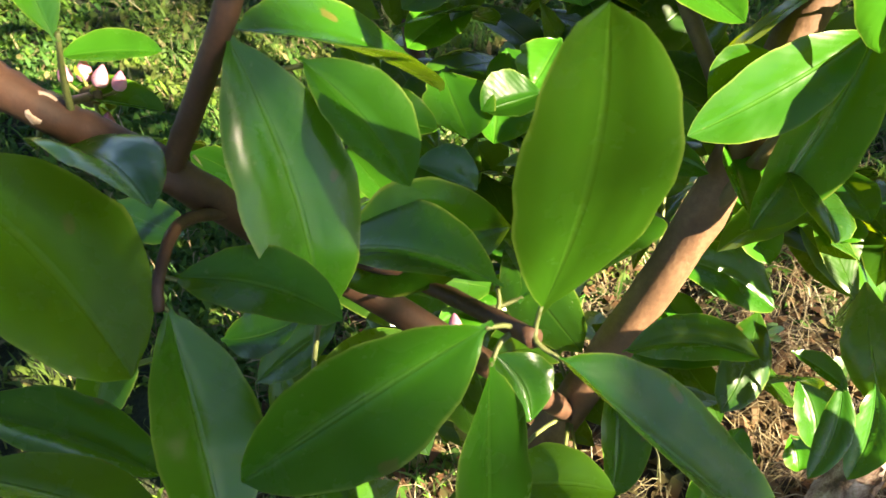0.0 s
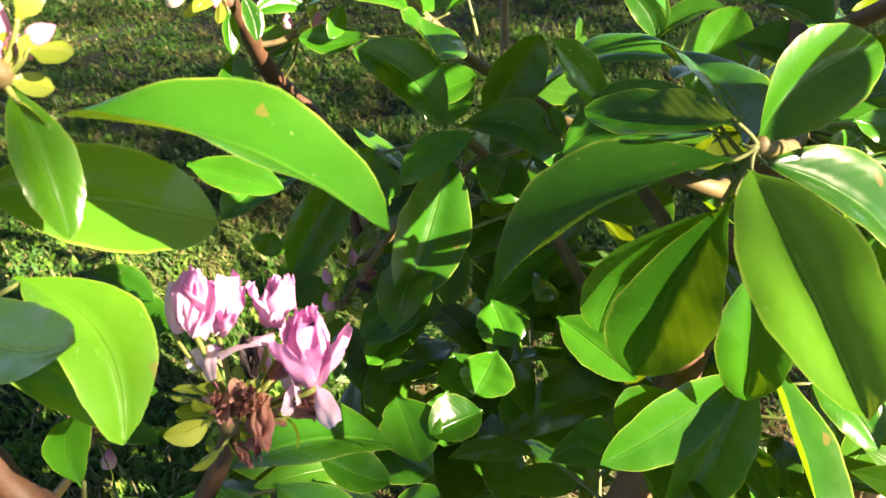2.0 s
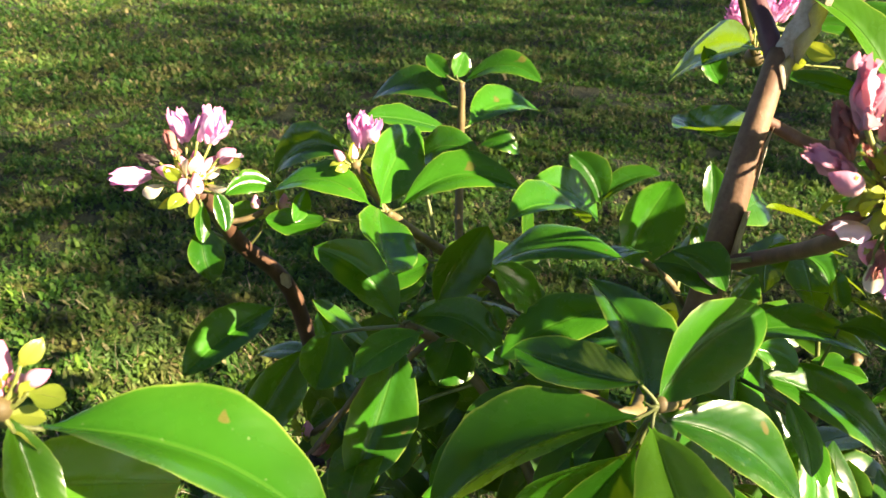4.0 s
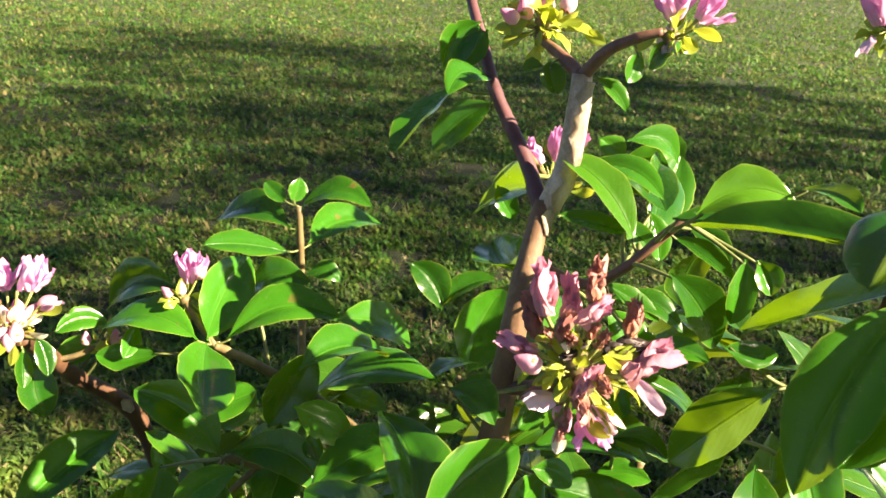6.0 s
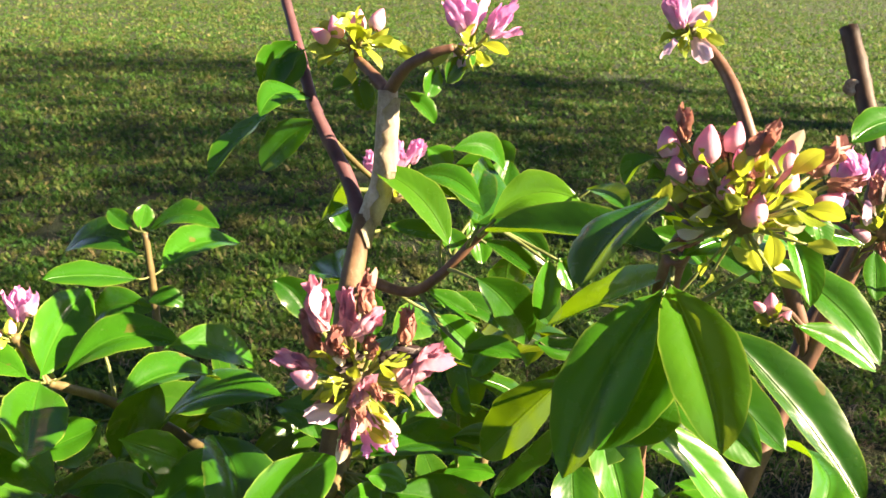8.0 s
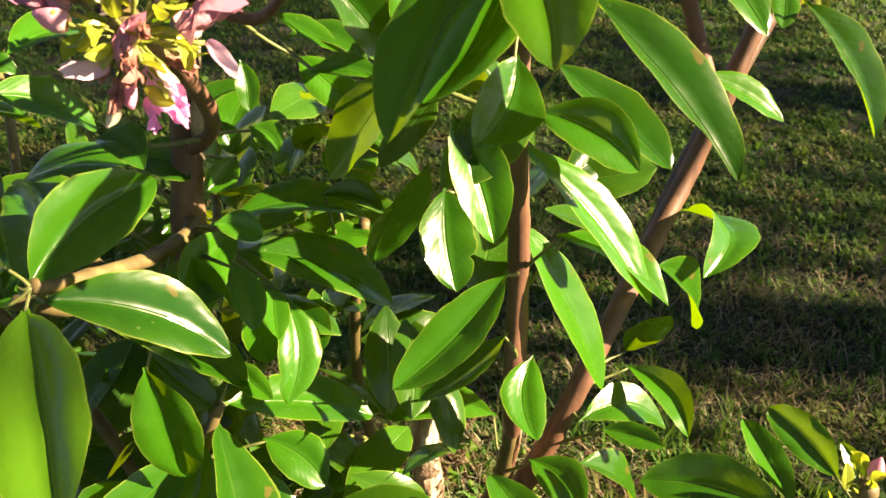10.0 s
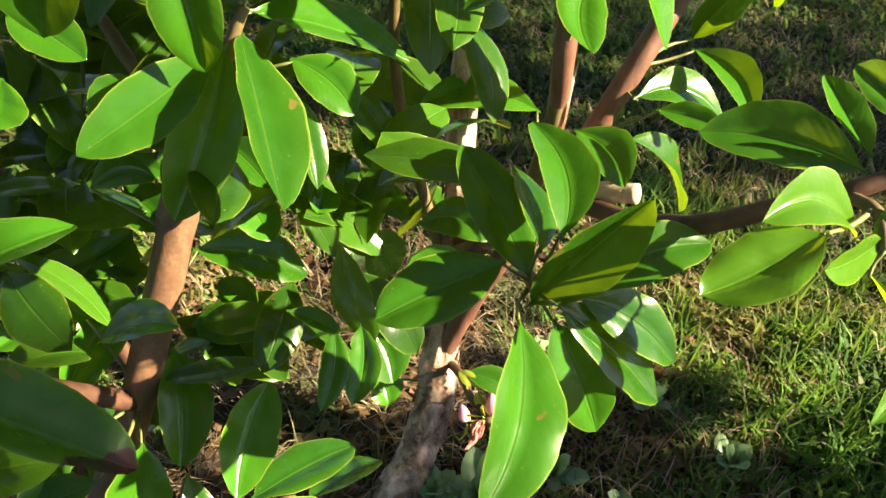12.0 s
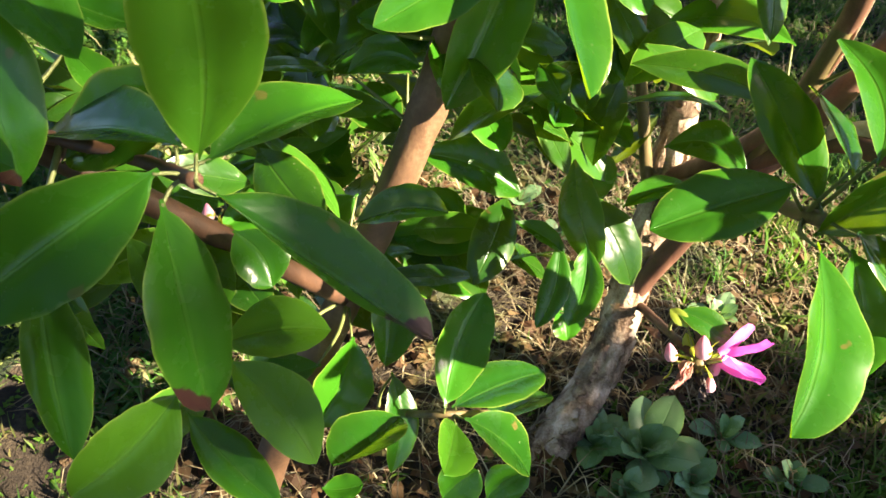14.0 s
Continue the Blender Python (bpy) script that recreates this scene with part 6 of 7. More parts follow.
bloom(head, "bud", (-0.045, 0.691, 0.917), (-0.74, 0.18, 0.65), 0.0140)
bloom(head, "bud", (-0.032, 0.696, 0.919), (-0.06, 0.50, 0.87), 0.0140)
bloom(head, "bud", (-0.013, 0.705, 0.933), (0.62, -0.03, 0.79), 0.0157)
bloom(head, "bract", (-0.037, 0.693, 0.910), (-0.89, -0.45, -0.09), 0.0185)
bloom(head, "bract", (-0.024, 0.702, 0.909), (0.92, -0.38, 0.01), 0.0185)
fill(head, 8, 0.0130, 0.0160, (0.04, 0.21, 0.75))
head = cluster((0.035, 0.562, 0.816), (-0.060, 0.513, 0.673), 0.010, "pink buds and small flowers")
bloom(head, "bud", (-0.071, 0.513, 0.675), (-0.23, 0.17, 0.96), 0.0178)
bloom(head, "bud", (-0.074, 0.526, 0.693), (-0.36, 0.44, 0.82), 0.0127)
bloom(head, "wilt", (-0.050, 0.519, 0.690), (0.83, 0.30, 0.47), 0.0251)
bloom(head, "black", (-0.045, 0.517, 0.695), (0.86, -0.39, -0.33), 0.0168)
bloom(head, "bract", (-0.062, 0.503, 0.676), (-0.71, -0.63, -0.32), 0.0196)
bloom(head, "bract", (-0.052, 0.511, 0.675), (0.73, -0.27, -0.62), 0.0168)
fill(head, 8, 0.0127, 0.0157, (0.05, 0.12, 0.69))
head = cluster((0.307, 0.376, 1.032), (0.293, 0.362, 1.053), 0.017, "withered mauve and brown flowers with a blackened one")
bloom(head, "wiltp", (0.275, 0.369, 1.080), (-0.11, 0.33, 0.94), 0.0291)
bloom(head, "wiltp", (0.289, 0.372, 1.074), (0.05, 0.50, 0.86), 0.0277)
bloom(head, "wilt", (0.300, 0.369, 1.089), (0.02, 0.27, 0.96), 0.0259)
bloom(head, "wilt", (0.322, 0.365, 1.070), (0.10, 0.19, 0.98), 0.0244)
bloom(head, "wiltp", (0.270, 0.358, 1.063), (-0.90, 0.15, 0.41), 0.0235)
bloom(head, "wilt", (0.272, 0.371, 1.064), (-0.22, 0.40, 0.89), 0.0274)
bloom(head, "wiltp", (0.291, 0.363, 1.079), (0.80, 0.24, 0.55), 0.0222)
bloom(head, "black", (0.306, 0.360, 1.065), (1.00, 0.03, 0.05), 0.0274)
bloom(head, "black", (0.298, 0.365, 1.066), (-0.83, -0.56, -0.10), 0.0183)
bloom(head, "wiltp", (0.316, 0.350, 1.054), (0.83, 0.15, 0.54), 0.0305)
bloom(head, "petal", (0.326, 0.358, 1.045), (0.41, -0.72, -0.56), 0.0222)
bloom(head, "flower", (0.302, 0.358, 1.032), (0.28, -0.42, -0.86), 0.0259)
bloom(head, "petal", (0.283, 0.351, 1.040), (-0.90, -0.35, 0.25), 0.0208)
bloom(head, "wiltp", (0.289, 0.343, 1.044), (0.39, 0.20, 0.90), 0.0222)
bloom(head, "petal", (0.300, 0.344, 1.041), (0.72, -0.56, -0.41), 0.0194)
bloom(head, "bud", (0.287, 0.352, 1.025), (0.30, -0.61, -0.73), 0.0152)
bloom(head, "bud", (0.264, 0.350, 1.062), (-0.92, 0.20, 0.33), 0.0152)
bloom(head, "bract", (0.277, 0.357, 1.057), (-0.60, -0.67, -0.43), 0.0168, 0.12)
bloom(head, "bract", (0.282, 0.356, 1.063), (-0.05, 0.18, 0.98), 0.0152, 0.12)
bloom(head, "bract", (0.288, 0.353, 1.050), (-0.50, -0.47, -0.73), 0.0152, 0.12)
bloom(head, "bract", (0.284, 0.357, 1.045), (0.43, -0.48, -0.77), 0.0122, 0.12)
bloom(head, "bract", (0.281, 0.340, 1.027), (-0.06, -0.73, -0.68), 0.0137, 0.12)
bloom(head, "bract", (0.297, 0.345, 1.030), (0.76, -0.54, -0.35), 0.0168, 0.12)
bloom(head, "bract", (0.302, 0.358, 1.053), (0.75, -0.28, -0.60), 0.0137, 0.12)
bloom(head, "bract", (0.312, 0.359, 1.058), (0.71, -0.05, 0.70), 0.0152, 0.12)
fill(head, 30, 0.0196, 0.0132, (-0.01, -0.22, 0.10), cream=0.12)
crowd(head, 16, 0.0300, 0.0150, (0.0, -0.3, -0.1), cream=0.12)
fill(head, 12, 0.0276, 0.0166, (-0.01, -0.22, 0.10), "wilt")
head = cluster((0.284, 0.682, 1.111), (0.363, 0.825, 0.995), 0.018, "pink buds and small flowers")
bloom(head, "flower", (0.365, 0.834, 1.021), (0.06, 0.03, 1.00), 0.0401)
bloom(head, "flower", (0.346, 0.820, 1.021), (-0.60, 0.25, 0.76), 0.0301)
bloom(head, "flower", (0.383, 0.843, 1.028), (0.45, 0.14, 0.88), 0.0301)
bloom(head, "bud", (0.462, 0.825, 0.995), (0.26, 0.18, 0.95), 0.0182)
bloom(head, "bract", (0.379, 0.835, 1.007), (0.96, -0.29, 0.01), 0.0267)
bloom(head, "bract", (0.410, 0.830, 1.010), (0.87, -0.38, -0.31), 0.0334)
fill(head, 8, 0.0292, 0.0260, (0.77, 0.16, 0.51))
head = cluster((0.387, 0.591, 1.202), (0.402, 0.609, 1.197), 0.008, "pink buds and small flowers")
bloom(head, "flower", (0.402, 0.612, 1.207), (-0.09, 0.34, 0.94), 0.0381)
bloom(head, "flower", (0.419, 0.611, 1.209), (0.67, -0.01, 0.74), 0.0330)
bloom(head, "petal", (0.399, 0.614, 1.205), (-0.34, -0.53, -0.78), 0.0231)
bloom(head, "bract", (0.411, 0.594, 1.204), (0.87, -0.43, -0.24), 0.0229)
bloom(head, "bract", (0.386, 0.614, 1.199), (-0.57, -0.54, -0.62), 0.0229)
bloom(head, "bract", (0.402, 0.606, 1.196), (0.14, -0.54, -0.83), 0.0178)
fill(head, 16, 0.0107, 0.0197, (0.05, -0.06, 0.44))
head = cluster((0.313, 0.713, 1.177), (0.315, 0.715, 1.188), 0.013, "pink buds and small flowers")
bloom(head, "bud", (0.298, 0.713, 1.201), (-0.20, 0.12, 0.97), 0.0212)
bloom(head, "bud", (0.284, 0.705, 1.196), (-0.85, -0.11, 0.52), 0.0186)
bloom(head, "bud", (0.320, 0.725, 1.205), (0.15, -0.03, 0.99), 0.0212)
bloom(head, "bud", (0.337, 0.708, 1.209), (0.46, 0.37, 0.81), 0.0212)
bloom(head, "bract", (0.305, 0.714, 1.178), (-0.87, -0.27, -0.42), 0.0292)
bloom(head, "bract", (0.323, 0.701, 1.185), (0.59, -0.49, -0.63), 0.0263)
bloom(head, "bract", (0.338, 0.710, 1.189), (0.91, -0.24, -0.34), 0.0263)
bloom(head, "bract", (0.295, 0.711, 1.190), (-0.91, -0.34, -0.24), 0.0263)
bloom(head, "bract", (0.310, 0.706, 1.170), (-0.32, -0.29, -0.90), 0.0234)
bloom(head, "bract", (0.353, 0.711, 1.184), (0.82, -0.43, -0.38), 0.0234)
fill(head, 16, 0.0171, 0.0227, (0.08, -0.19, 0.14))
crowd(head, 12, 0.0210, 0.0190, (0.05, -0.20, 0.0))
head = cluster((0.717, 0.827, 1.173), (0.698, 0.809, 1.184), 0.011, "pink buds and small flowers")
bloom(head, "flower", (0.683, 0.804, 1.187), (-0.31, 0.20, 0.93), 0.0445)
bloom(head, "petal", (0.673, 0.797, 1.177), (-0.76, -0.54, -0.37), 0.0311)
bloom(head, "petal", (0.694, 0.794, 1.178), (0.33, -0.61, -0.72), 0.0311)
bloom(head, "petal", (0.689, 0.800, 1.193), (0.79, -0.08, 0.61), 0.0311)
bloom(head, "bud", (0.723, 0.820, 1.204), (0.39, -0.05, 0.92), 0.0249)
bloom(head, "bract", (0.707, 0.792, 1.181), (0.79, -0.52, -0.32), 0.0240)
fill(head, 8, 0.0145, 0.0207, (-0.18, -0.43, 0.16))
crowd(head, 12, 0.0190, 0.0185, (-0.10, -0.30, 0.10))
head = cluster((0.513, 0.397, 1.136), (0.512, 0.355, 1.143), 0.018, "pointed pink buds on yellow-green bracts")
bloom(head, "bud", (0.476, 0.384, 1.180), (-0.02, 0.42, 0.91), 0.0179)
bloom(head, "bud", (0.493, 0.371, 1.182), (0.03, 0.12, 0.99), 0.0207)
bloom(head, "bud", (0.511, 0.375, 1.184), (0.25, 0.21, 0.95), 0.0179)
bloom(head, "bud", (0.477, 0.372, 1.167), (-0.20, 0.18, 0.96), 0.0165)
bloom(head, "bud", (0.488, 0.364, 1.167), (0.03, 0.15, 0.99), 0.0124)
bloom(head, "bud", (0.536, 0.361, 1.174), (0.17, 0.09, 0.98), 0.0221)
bloom(head, "bud", (0.521, 0.360, 1.168), (0.07, 0.32, 0.94), 0.0152)
bloom(head, "bud", (0.535, 0.354, 1.165), (0.15, -0.02, 0.99), 0.0179)
bloom(head, "bud", (0.499, 0.355, 1.161), (0.10, 0.43, 0.90), 0.0138)
bloom(head, "bud", (0.512, 0.344, 1.152), (0.14, 0.02, 0.99), 0.0193)
bloom(head, "bud", (0.562, 0.352, 1.150), (0.83, 0.04, 0.56), 0.0207)
bloom(head, "bud", (0.509, 0.360, 1.174), (-0.22, 0.45, 0.87), 0.0152)
bloom(head, "wilt", (0.517, 0.365, 1.174), (0.63, 0.02, 0.77), 0.0247)
bloom(head, "wilt", (0.552, 0.359, 1.166), (0.68, 0.16, 0.72), 0.0297)
bloom(head, "wilt", (0.561, 0.355, 1.160), (0.93, -0.30, 0.22), 0.0231)
bloom(head, "wilt", (0.484, 0.381, 1.181), (-0.10, 0.10, 0.99), 0.0198)
bloom(head, "wilt", (0.507, 0.374, 1.173), (-0.38, 0.29, 0.88), 0.0165)
bloom(head, "bract", (0.496, 0.360, 1.153), (-0.86, -0.27, -0.43), 0.0198, 0.10)
bloom(head, "bract", (0.510, 0.347, 1.150), (0.51, -0.62, -0.59), 0.0198, 0.10)
bloom(head, "bract", (0.484, 0.379, 1.172), (-0.94, -0.09, 0.34), 0.0198, 0.10)
bloom(head, "bract", (0.467, 0.362, 1.168), (-0.49, -0.54, -0.68), 0.0231, 0.10)
bloom(head, "bract", (0.530, 0.349, 1.158), (0.93, -0.30, -0.23), 0.0181, 0.10)
bloom(head, "bract", (0.540, 0.340, 1.153), (0.79, -0.61, -0.05), 0.0198, 0.10)
bloom(head, "bract", (0.529, 0.362, 1.155), (0.05, 0.22, 0.97), 0.0148, 0.10)
bloom(head, "bract", (0.491, 0.362, 1.164), (0.70, -0.04, 0.71), 0.0148, 0.10)
bloom(head, "bract", (0.505, 0.376, 1.179), (0.36, -0.00, 0.93), 0.0148, 0.10)
bloom(head, "bract", (0.505, 0.349, 1.157), (-0.76, -0.16, -0.63), 0.0148, 0.10)
bloom(head, "bract", (0.485, 0.372, 1.160), (-0.71, -0.35, -0.61), 0.0165, 0.10)
bloom(head, "bract", (0.523, 0.352, 1.146), (0.45, -0.74, -0.51), 0.0165, 0.10)
bloom(head, "bract", (0.542, 0.352, 1.157), (0.70, -0.19, 0.69), 0.0148, 0.10)
bloom(head, "bract", (0.493, 0.369, 1.172), (-0.89, -0.06, -0.45), 0.0148, 0.10)
bloom(head, "bract", (0.527, 0.352, 1.169), (-0.74, -0.01, 0.68), 0.0132, 0.10)
fill(head, 38, 0.0273, 0.0142, (-0.02, 0.18, 0.64), cream=0.10)
crowd(head, 44, 0.0420, 0.0165, (0.05, -0.10, 0.25), cream=0.06)
fill(head, 8, 0.0394, 0.0180, (-0.02, 0.18, 0.64), "wilt")
head = cluster((0.860, 0.654, 0.995), (0.856, 0.633, 1.001), 0.018, "bright pink open flowers round withered ones")
bloom(head, "flower", (0.821, 0.645, 1.043), (-0.32, 0.18, 0.93), 0.0450)
bloom(head, "flower", (0.853, 0.658, 1.045), (0.21, 0.35, 0.91), 0.0386)
bloom(head, "petal", (0.831, 0.640, 1.036), (-0.28, -0.49, -0.82), 0.0263)
bloom(head, "petal", (0.820, 0.647, 1.032), (-0.99, -0.02, -0.10), 0.0292)
bloom(head, "flower", (0.898, 0.633, 1.036), (0.46, -0.16, 0.87), 0.0546)
bloom(head, "flower", (0.906, 0.618, 1.023), (0.74, -0.38, 0.55), 0.0482)
bloom(head, "petal", (0.913, 0.608, 1.010), (0.55, -0.76, -0.33), 0.0292)
bloom(head, "bud", (0.829, 0.630, 1.001), (-0.85, 0.08, 0.52), 0.0205)
bloom(head, "bud", (0.880, 0.619, 1.019), (-0.13, 0.30, 0.95), 0.0263)
bloom(head, "wilt", (0.867, 0.640, 1.024), (0.13, 0.14, 0.98), 0.0418)
bloom(head, "wilt", (0.862, 0.633, 1.000), (0.92, -0.31, -0.22), 0.0386)
bloom(head, "wilt", (0.850, 0.623, 0.994), (-0.26, -0.60, -0.76), 0.0354)
bloom(head, "black", (0.861, 0.634, 1.039), (0.01, 0.06, 1.00), 0.0257)
bloom(head, "bract", (0.846, 0.627, 0.999), (-0.96, 0.04, -0.27), 0.0257)
bloom(head, "bract", (0.867, 0.616, 0.996), (0.74, -0.61, -0.27), 0.0257)
bloom(head, "bract", (0.868, 0.606, 0.984), (0.04, -0.48, -0.87), 0.0257)
bloom(head, "bract", (0.893, 0.616, 1.004), (0.95, -0.31, -0.08), 0.0289)
fill(head, 16, 0.0305, 0.0222, (0.17, -0.11, 0.42))
crowd(head, 12, 0.0290, 0.0190, (0.10, -0.20, 0.10))
fill(head, 6, 0.0404, 0.0280, (0.17, -0.11, 0.42), "wilt")
head = cluster((0.731, 0.607, 0.935), (0.723, 0.595, 0.929), 0.009, "pink buds and small flowers")
bloom(head, "bud", (0.722, 0.600, 0.941), (-0.05, 0.20, 0.98), 0.0253)
bloom(head, "bud", (0.738, 0.596, 0.930), (0.59, -0.09, 0.80), 0.0140)
bloom(head, "bud", (0.705, 0.595, 0.944), (-0.72, 0.35, 0.60), 0.0140)
bloom(head, "bract", (0.724, 0.583, 0.938), (0.75, -0.45, -0.48), 0.0154)
bloom(head, "bract", (0.712, 0.597, 0.935), (-0.88, -0.33, -0.34), 0.0154)
fill(head, 8, 0.0113, 0.0133, (-0.23, -0.05, 0.58))
head = cluster((0.487, 0.353, 0.293), (0.488, 0.350, 0.289), 0.015, "low magenta flower with round buds")
bloom(head, "magenta", (0.508, 0.350, 0.303), (0.84, 0.31, 0.46), 0.0442)
bloom(head, "magenta", (0.514, 0.357, 0.294), (0.88, -0.23, 0.41), 0.0501)
bloom(head, "magenta", (0.508, 0.344, 0.303), (0.82, -0.41, -0.40), 0.0442)
bloom(head, "magenta", (0.512, 0.354, 0.293), (0.96, -0.29, 0.05), 0.0471)
bloom(head, "bud", (0.491, 0.358, 0.305), (-0.10, 0.54, 0.84), 0.0248)
bloom(head, "bud", (0.460, 0.358, 0.294), (-0.16, 0.78, 0.61), 0.0189)
bloom(head, "bud", (0.508, 0.349, 0.282), (0.32, 0.33, 0.89), 0.0177)
bloom(head, "bud", (0.499, 0.330, 0.280), (-0.02, 0.62, 0.79), 0.0165)
bloom(head, "wilt", (0.477, 0.345, 0.297), (-0.54, -0.76, -0.37), 0.0324)
bloom(head, "black", (0.484, 0.336, 0.291), (0.31, -0.84, -0.44), 0.0259)
bloom(head, "bract", (0.462, 0.355, 0.287), (-0.43, -0.78, -0.45), 0.0227)
bloom(head, "bract", (0.477, 0.379, 0.312), (-0.72, 0.53, 0.45), 0.0259)
bloom(head, "bract", (0.486, 0.360, 0.293), (-0.46, 0.69, 0.56), 0.0227)
fill(head, 8, 0.0197, 0.0196, (0.13, 0.06, 0.26))
head = cluster((0.763, 0.274, 0.683), (0.761, 0.280, 0.698), 0.017, "pink buds and small flowers")
bloom(head, "bud", (0.764, 0.281, 0.720), (0.29, 0.23, 0.93), 0.0170)
bloom(head, "bract", (0.758, 0.283, 0.717), (-0.47, 0.63, 0.62), 0.0187)
bloom(head, "bract", (0.737, 0.276, 0.709), (-0.06, 0.29, 0.96), 0.0234)
bloom(head, "bract", (0.719, 0.268, 0.695), (0.31, 0.58, 0.76), 0.0187)
bloom(head, "bud", (0.730, 0.280, 0.681), (0.06, 0.27, 0.96), 0.0106)
fill(head, 8, 0.0217, 0.0161, (-0.73, -0.08, 0.23))
head = cluster((-0.164, 0.256, 0.727), (-0.230, 0.382, 0.638), 0.013, "pink buds and small flowers")
bloom(head, "bud", (-0.244, 0.383, 0.653), (-0.41, 0.60, 0.69), 0.0133)
bloom(head, "bud", (-0.238, 0.395, 0.649), (-0.05, 0.41, 0.91), 0.0152)
bloom(head, "bud", (-0.224, 0.391, 0.648), (0.16, 0.55, 0.82), 0.0152)
bloom(head, "bud", (-0.210, 0.389, 0.647), (0.25, 0.33, 0.91), 0.0133)
bloom(head, "bud", (-0.214, 0.367, 0.627), (-0.11, 0.73, 0.68), 0.0159)
bloom(head, "bract", (-0.209, 0.358, 0.630), (0.55, -0.70, -0.45), 0.0125)
bloom(head, "bract", (-0.234, 0.388, 0.645), (-0.41, -0.83, -0.37), 0.0125)
fill(head, 8, 0.0166, 0.0108, (0.25, -0.02, 0.25))
head = cluster((-0.161, 0.672, 0.846), (-0.116, 0.690, 0.858), 0.008, "pink buds and small flowers")
bloom(head, "bud", (-0.104, 0.692, 0.862), (-0.06, 0.39, 0.92), 0.0173)
bloom(head, "bud", (-0.131, 0.684, 0.865), (-0.06, 0.40, 0.91), 0.0138)
bloom(head, "bract", (-0.108, 0.683, 0.862), (-0.86, -0.31, -0.40), 0.0159)
fill(head, 8, 0.0109, 0.0137, (0.16, -0.25, 0.38))
head = cluster((0.058, 0.580, 0.790), (-0.053, 0.541, 0.695), 0.006, "pink buds and small flowers")
bloom(head, "bud", (-0.054, 0.545, 0.699), (-0.06, 0.47, 0.88), 0.0170)
bloom(head, "bract", (-0.047, 0.532, 0.704), (0.72, -0.54, -0.43), 0.0175)
fill(head, 8, 0.0076, 0.0151, (0.25, -0.23, 0.67))
head = cluster((0.034, 0.331, 0.477), (0.026, 0.344, 0.476), 0.007, "pink buds and small flowers")
bloom(head, "bud", (0.022, 0.347, 0.488), (-0.19, 0.66, 0.73), 0.0141)
bloom(head, "bud", (0.026, 0.347, 0.471), (0.37, 0.35, 0.86), 0.0132)
bloom(head, "bract", (0.027, 0.338, 0.485), (-0.68, -0.53, -0.51), 0.0155)
fill(head, 8, 0.0094, 0.0134, (-0.04, -0.03, 0.51))


# leaves deep inside the shrub
def foliage(centres, seed):
    """Many inner leaves round the given places, joined into one part."""
    rng = random.Random(seed)
    pts, faces, uvs = [], [], []
    for cx, cy, cz, radius, n in centres:
        for _ in range(n):
            way = Vector((rng.gauss(0, 1), rng.gauss(0, 1) - 0.25, rng.gauss(0, 0.6) - 0.15)).normalized()
            at = Vector((cx, cy, cz)) - SHRUB_AT + Vector((rng.gauss(0, 0.6), rng.gauss(0, 0.6), rng.gauss(0, 0.6))) * radius
            size = rng.uniform(0.075, 0.12)
            m = frame_of(at, at + way * size, rng.uniform(-45, 45))
            p, f, u = leaf_grid(size, size * rng.uniform(0.38, 0.5), rng.uniform(0.03, 0.12), rng.uniform(-0.05, 0.05), 0.2, 0.5, rng.random(), 9, 3)
            start = len(pts)
            pts += [m @ Vector(q) for q in p]
            faces += [tuple(k + start for k in q) for q in f]
            uvs += u
    return part("inner_foliage", mesh_of("inner_foliage", pts, faces, uvs, LEAF_INNER), shrub, None, "dense dark green inner leaves")


inner = foliage([
    (0.10, 0.62, 0.62, 0.08, 10), (0.22, 0.64, 0.68, 0.08, 10), (0.00, 0.64, 0.68, 0.08, 9), (0.30, 0.70, 0.76, 0.08, 9),
    (0.12, 0.78, 0.70, 0.07, 8), (-0.05, 0.75, 0.62, 0.07, 8), (0.38, 0.70, 0.82, 0.07, 9), (0.42, 0.64, 0.74, 0.08, 10),
    (0.18, 0.58, 0.52, 0.08, 10), (0.05, 0.58, 0.44, 0.08, 10), (0.32, 0.60, 0.62, 0.08, 9), (-0.10, 0.64, 0.52, 0.08, 9)], 5)
tagged(inner, kind="stuff")
inner = foliage([
    (0.46, 0.58, 0.64, 0.07, 8), (0.12, 0.66, 0.36, 0.08, 9), (0.02, 0.48, 0.36, 0.08, 10), (-0.12, 0.47, 0.50, 0.08, 10),
    (0.02, 0.42, 0.48, 0.06, 8), (-0.10, 0.40, 0.40, 0.08, 10), (0.50, 0.52, 0.95, 0.05, 6), (0.58, 0.54, 0.84, 0.05, 5),
    (0.42, 0.60, 0.90, 0.06, 8), (-0.05, 0.50, 0.20, 0.08, 8), (0.06, 0.46, 0.20, 0.06, 6), (0.25, 0.56, 0.75, 0.06, 7)], 6)
tagged(inner, kind="stuff")
inner = foliage([
    (0.36, 0.62, 0.46, 0.06, 7), (0.40, 0.60, 0.36, 0.06, 5), (0.31, 0.63, 0.54, 0.06, 7), (0.22, 0.63, 0.43, 0.06, 7),
    (0.31, 0.50, 0.51, 0.05, 6), (0.34, 0.49, 0.44, 0.05, 6), (0.31, 0.48, 0.36, 0.05, 5), (0.38, 0.47, 0.56, 0.04, 5),
    (0.05, 0.60, 0.57, 0.06, 8), (0.07, 0.67, 0.67, 0.06, 8), (-0.02, 0.58, 0.58, 0.06, 8), (0.14, 0.50, 0.30, 0.07, 8)], 7)
tagged(inner, kind="stuff")


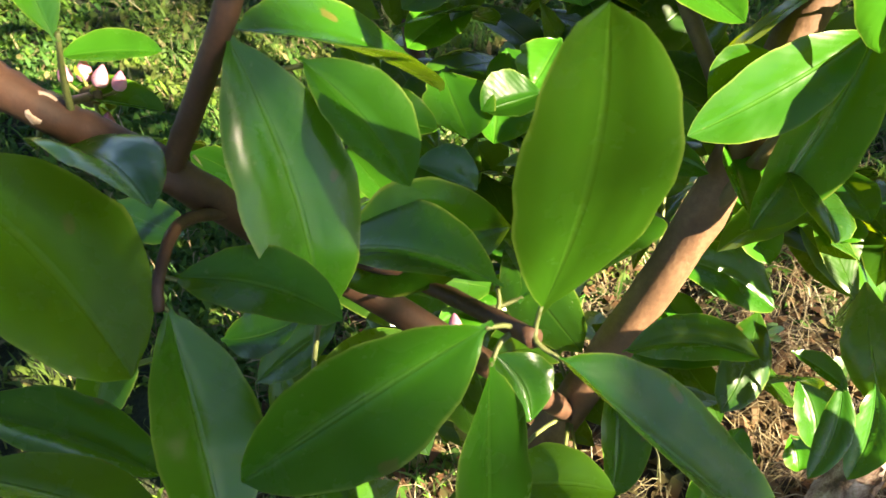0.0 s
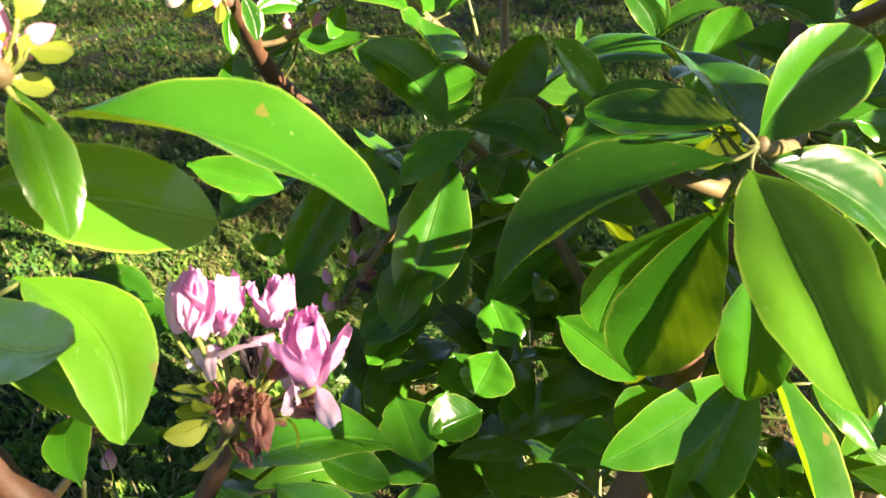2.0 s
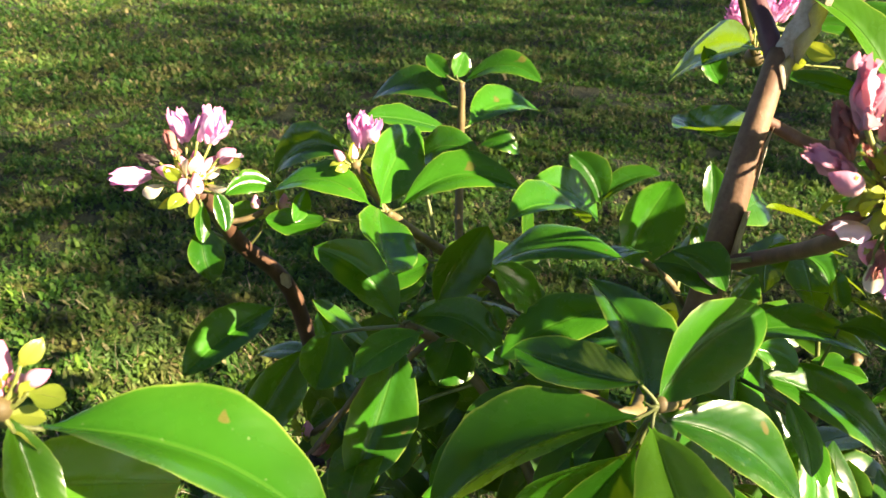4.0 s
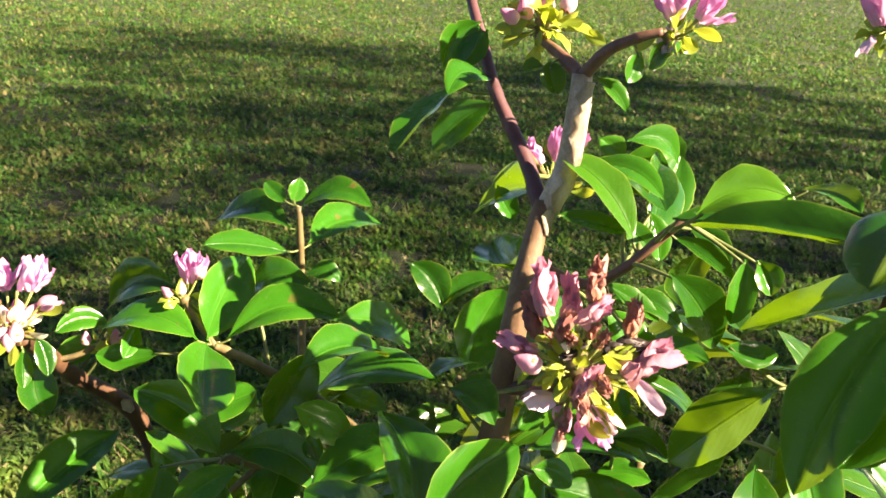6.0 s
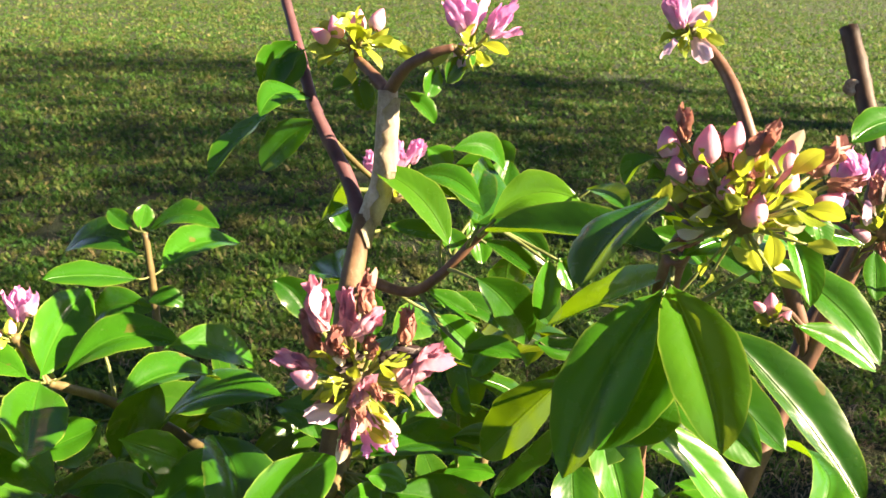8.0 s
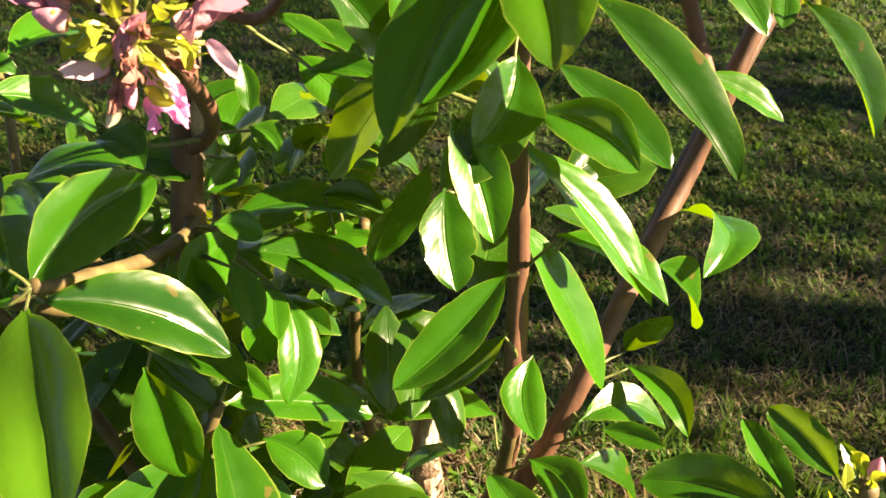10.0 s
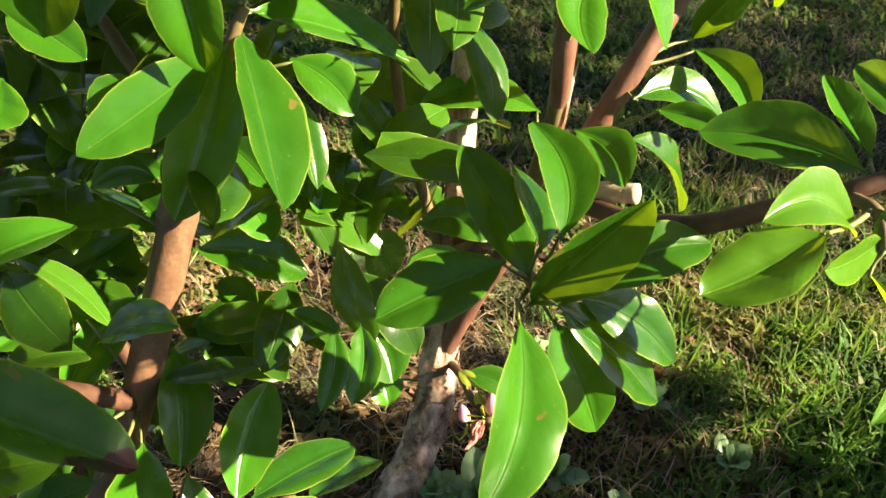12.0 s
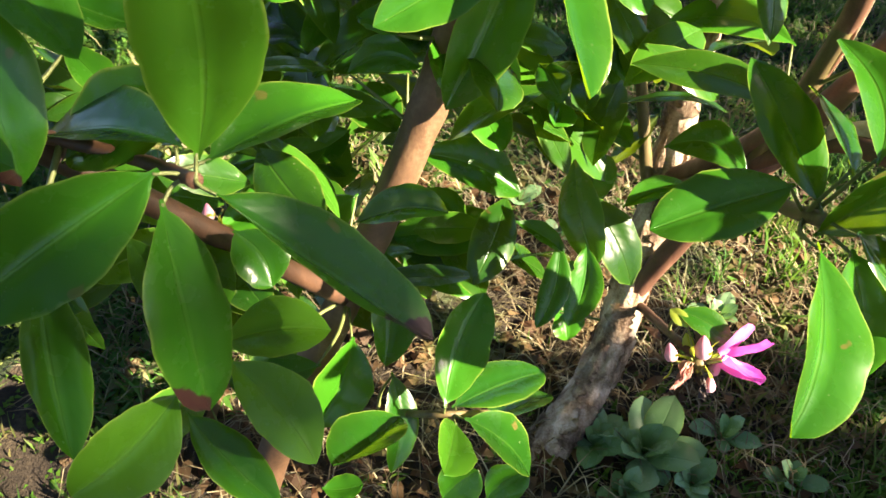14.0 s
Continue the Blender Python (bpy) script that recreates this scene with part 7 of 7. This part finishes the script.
# ---- weeds on the ground ----
def weed(at, leaves, size, seed):
    """A small broad-leaved weed: a rosette of soft grey-green leaves, each a part."""
    rng = random.Random(seed)
    root = new("weed")
    root.matrix_world = Matrix.Translation((at[0], at[1], ground_height(*at)))
    for k in range(leaves):
        az = k * 2.4 + rng.uniform(-0.4, 0.4)
        rise = rng.uniform(0.25, 0.9) if k > leaves // 3 else rng.uniform(0.9, 1.3)
        ln = size * rng.uniform(0.6, 1.1)
        tip = Vector((math.cos(az) * math.cos(rise), math.sin(az) * math.cos(rise), math.sin(rise))) * ln
        start = Vector((0, 0, 0.004 + 0.01 * rng.random()))
        me = mesh_of("leaf", *leaf_grid(ln, ln * rng.uniform(0.46, 0.60), 0.10, rng.uniform(-0.06, 0.06), 0.2, 0.58, seed * 50 + k, 9, 3), WEED)
        part("leaf", me, root, frame_of(start, start + tip, rng.uniform(-15, 15)))
    return tagged(root, "low grey-green broad-leaved weed growing in soil", "weed", "weeds at the shrub's foot")


for n, (x, y, k, s) in enumerate(((0.505, 0.385, 16, 0.085), (0.44, 0.40, 9, 0.06), (0.56, 0.345, 9, 0.05), (0.47, 0.33, 9, 0.05), (0.62, 0.42, 8, 0.05), (0.70, 0.36, 8, 0.045),
                                  (0.42, 0.78, 8, 0.05), (0.36, 0.86, 8, 0.05), (0.52, 0.72, 8, 0.045), (0.66, 0.62, 8, 0.05), (-0.32, 0.92, 9, 0.06), (-0.42, 1.05, 9, 0.06), (-0.25, 1.08, 8, 0.055), (0.80, 0.52, 8, 0.045), (0.88, 0.40, 8, 0.05))):
    weed((x, y), k, s, n + 1)


# ---- unseen trees added beside the lawn, shading it and one side of the shrub ----
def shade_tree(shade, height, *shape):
    """An unseen tree, placed so that its crown throws its shade round the place (x, y)."""
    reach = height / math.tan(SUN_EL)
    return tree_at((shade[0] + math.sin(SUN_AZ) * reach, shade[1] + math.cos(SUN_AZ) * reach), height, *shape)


def tree_at(at, height, radii, leaves, seed, leaf_size, clump):
    """A broad tree, its crown round the given height: trunk, limbs and leaves in clumps with gaps."""
    rng = random.Random(seed)
    root = new("tree")
    root.matrix_world = Matrix.Translation((*at, 0.0))
    top = Vector((0, 0, height))
    girth = min(1.0, height / 4.5) * min(1.0, radii[1] + 0.05)
    bm = bmesh.new()
    tube(bm, smooth_line([(0, 0, -0.1, 0.19 * girth), (0.05, 0.03, top.z * 0.3, 0.15 * girth), (-0.03, 0.02, top.z * 0.6, 0.12 * girth), (*top, 0.05 * girth)], 6), 12, 0.12, seed)
    trunk_part = part("trunk", finish("trunk", bm, BARK), root)
    hubs = []
    for _ in range(60):
        d = Vector((rng.gauss(0, 1), rng.gauss(0, 1), rng.gauss(0, 1))).normalized() * rng.uniform(0.35, 1.0) ** 0.5
        hubs.append(top + Vector((d.x * radii[0], d.y * radii[1], d.z * radii[2])))
    for hub in hubs[:14]:
        bm = bmesh.new()
        foot = Vector((0, 0, top.z * rng.uniform(0.45, 0.75)))
        tube(bm, smooth_line([(*foot, 0.06 * girth), (*((foot + hub) / 2 + Vector((0, 0, 0.12 * girth))), 0.035 * girth), (*hub, 0.012 * girth)], 4), 8, 0.1, seed)
        part("limb", finish("limb", bm, BARK), root)
    pts, faces, uvs = [], [], []
    for _ in range(leaves):
        c = rng.choice(hubs) + Vector((rng.gauss(0, 1), rng.gauss(0, 1), rng.gauss(0, 1))) * clump
        way = Vector((rng.gauss(0, 1), rng.gauss(0, 1), rng.gauss(0, 0.7) - 0.3)).normalized()
        size = rng.uniform(*leaf_size)
        m = frame_of(c, c + way * size, rng.uniform(-70, 70))
        start = len(pts)
        for q, uv in (((0, 0, 0), (0.5, 0)), ((size * 0.27, size * 0.5, 0.012), (1, 0.5)), ((0, size, 0), (0.5, 1)), ((-size * 0.27, size * 0.5, 0.012), (0, 0.5))):
            pts.append(m @ Vector(q))
            uvs.append(uv)
        faces.append((start, start + 1, start + 2, start + 3))
    part("crown", mesh_of("crown", pts, faces, uvs, TREE_LEAF), root)
    return tagged(root, "unseen broad leafy tree added to hold back light", "tree", "trees beside the lawn")


# each added to darken a patch of lawn, soil or leaves
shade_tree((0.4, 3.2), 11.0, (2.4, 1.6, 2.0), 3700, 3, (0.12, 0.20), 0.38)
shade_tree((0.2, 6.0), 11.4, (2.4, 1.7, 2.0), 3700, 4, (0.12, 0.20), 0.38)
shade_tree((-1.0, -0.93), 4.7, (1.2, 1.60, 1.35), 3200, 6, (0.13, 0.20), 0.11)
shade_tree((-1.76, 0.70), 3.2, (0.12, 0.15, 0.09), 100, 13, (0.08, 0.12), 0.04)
# added behind the camera, to keep sky light off the near leaves
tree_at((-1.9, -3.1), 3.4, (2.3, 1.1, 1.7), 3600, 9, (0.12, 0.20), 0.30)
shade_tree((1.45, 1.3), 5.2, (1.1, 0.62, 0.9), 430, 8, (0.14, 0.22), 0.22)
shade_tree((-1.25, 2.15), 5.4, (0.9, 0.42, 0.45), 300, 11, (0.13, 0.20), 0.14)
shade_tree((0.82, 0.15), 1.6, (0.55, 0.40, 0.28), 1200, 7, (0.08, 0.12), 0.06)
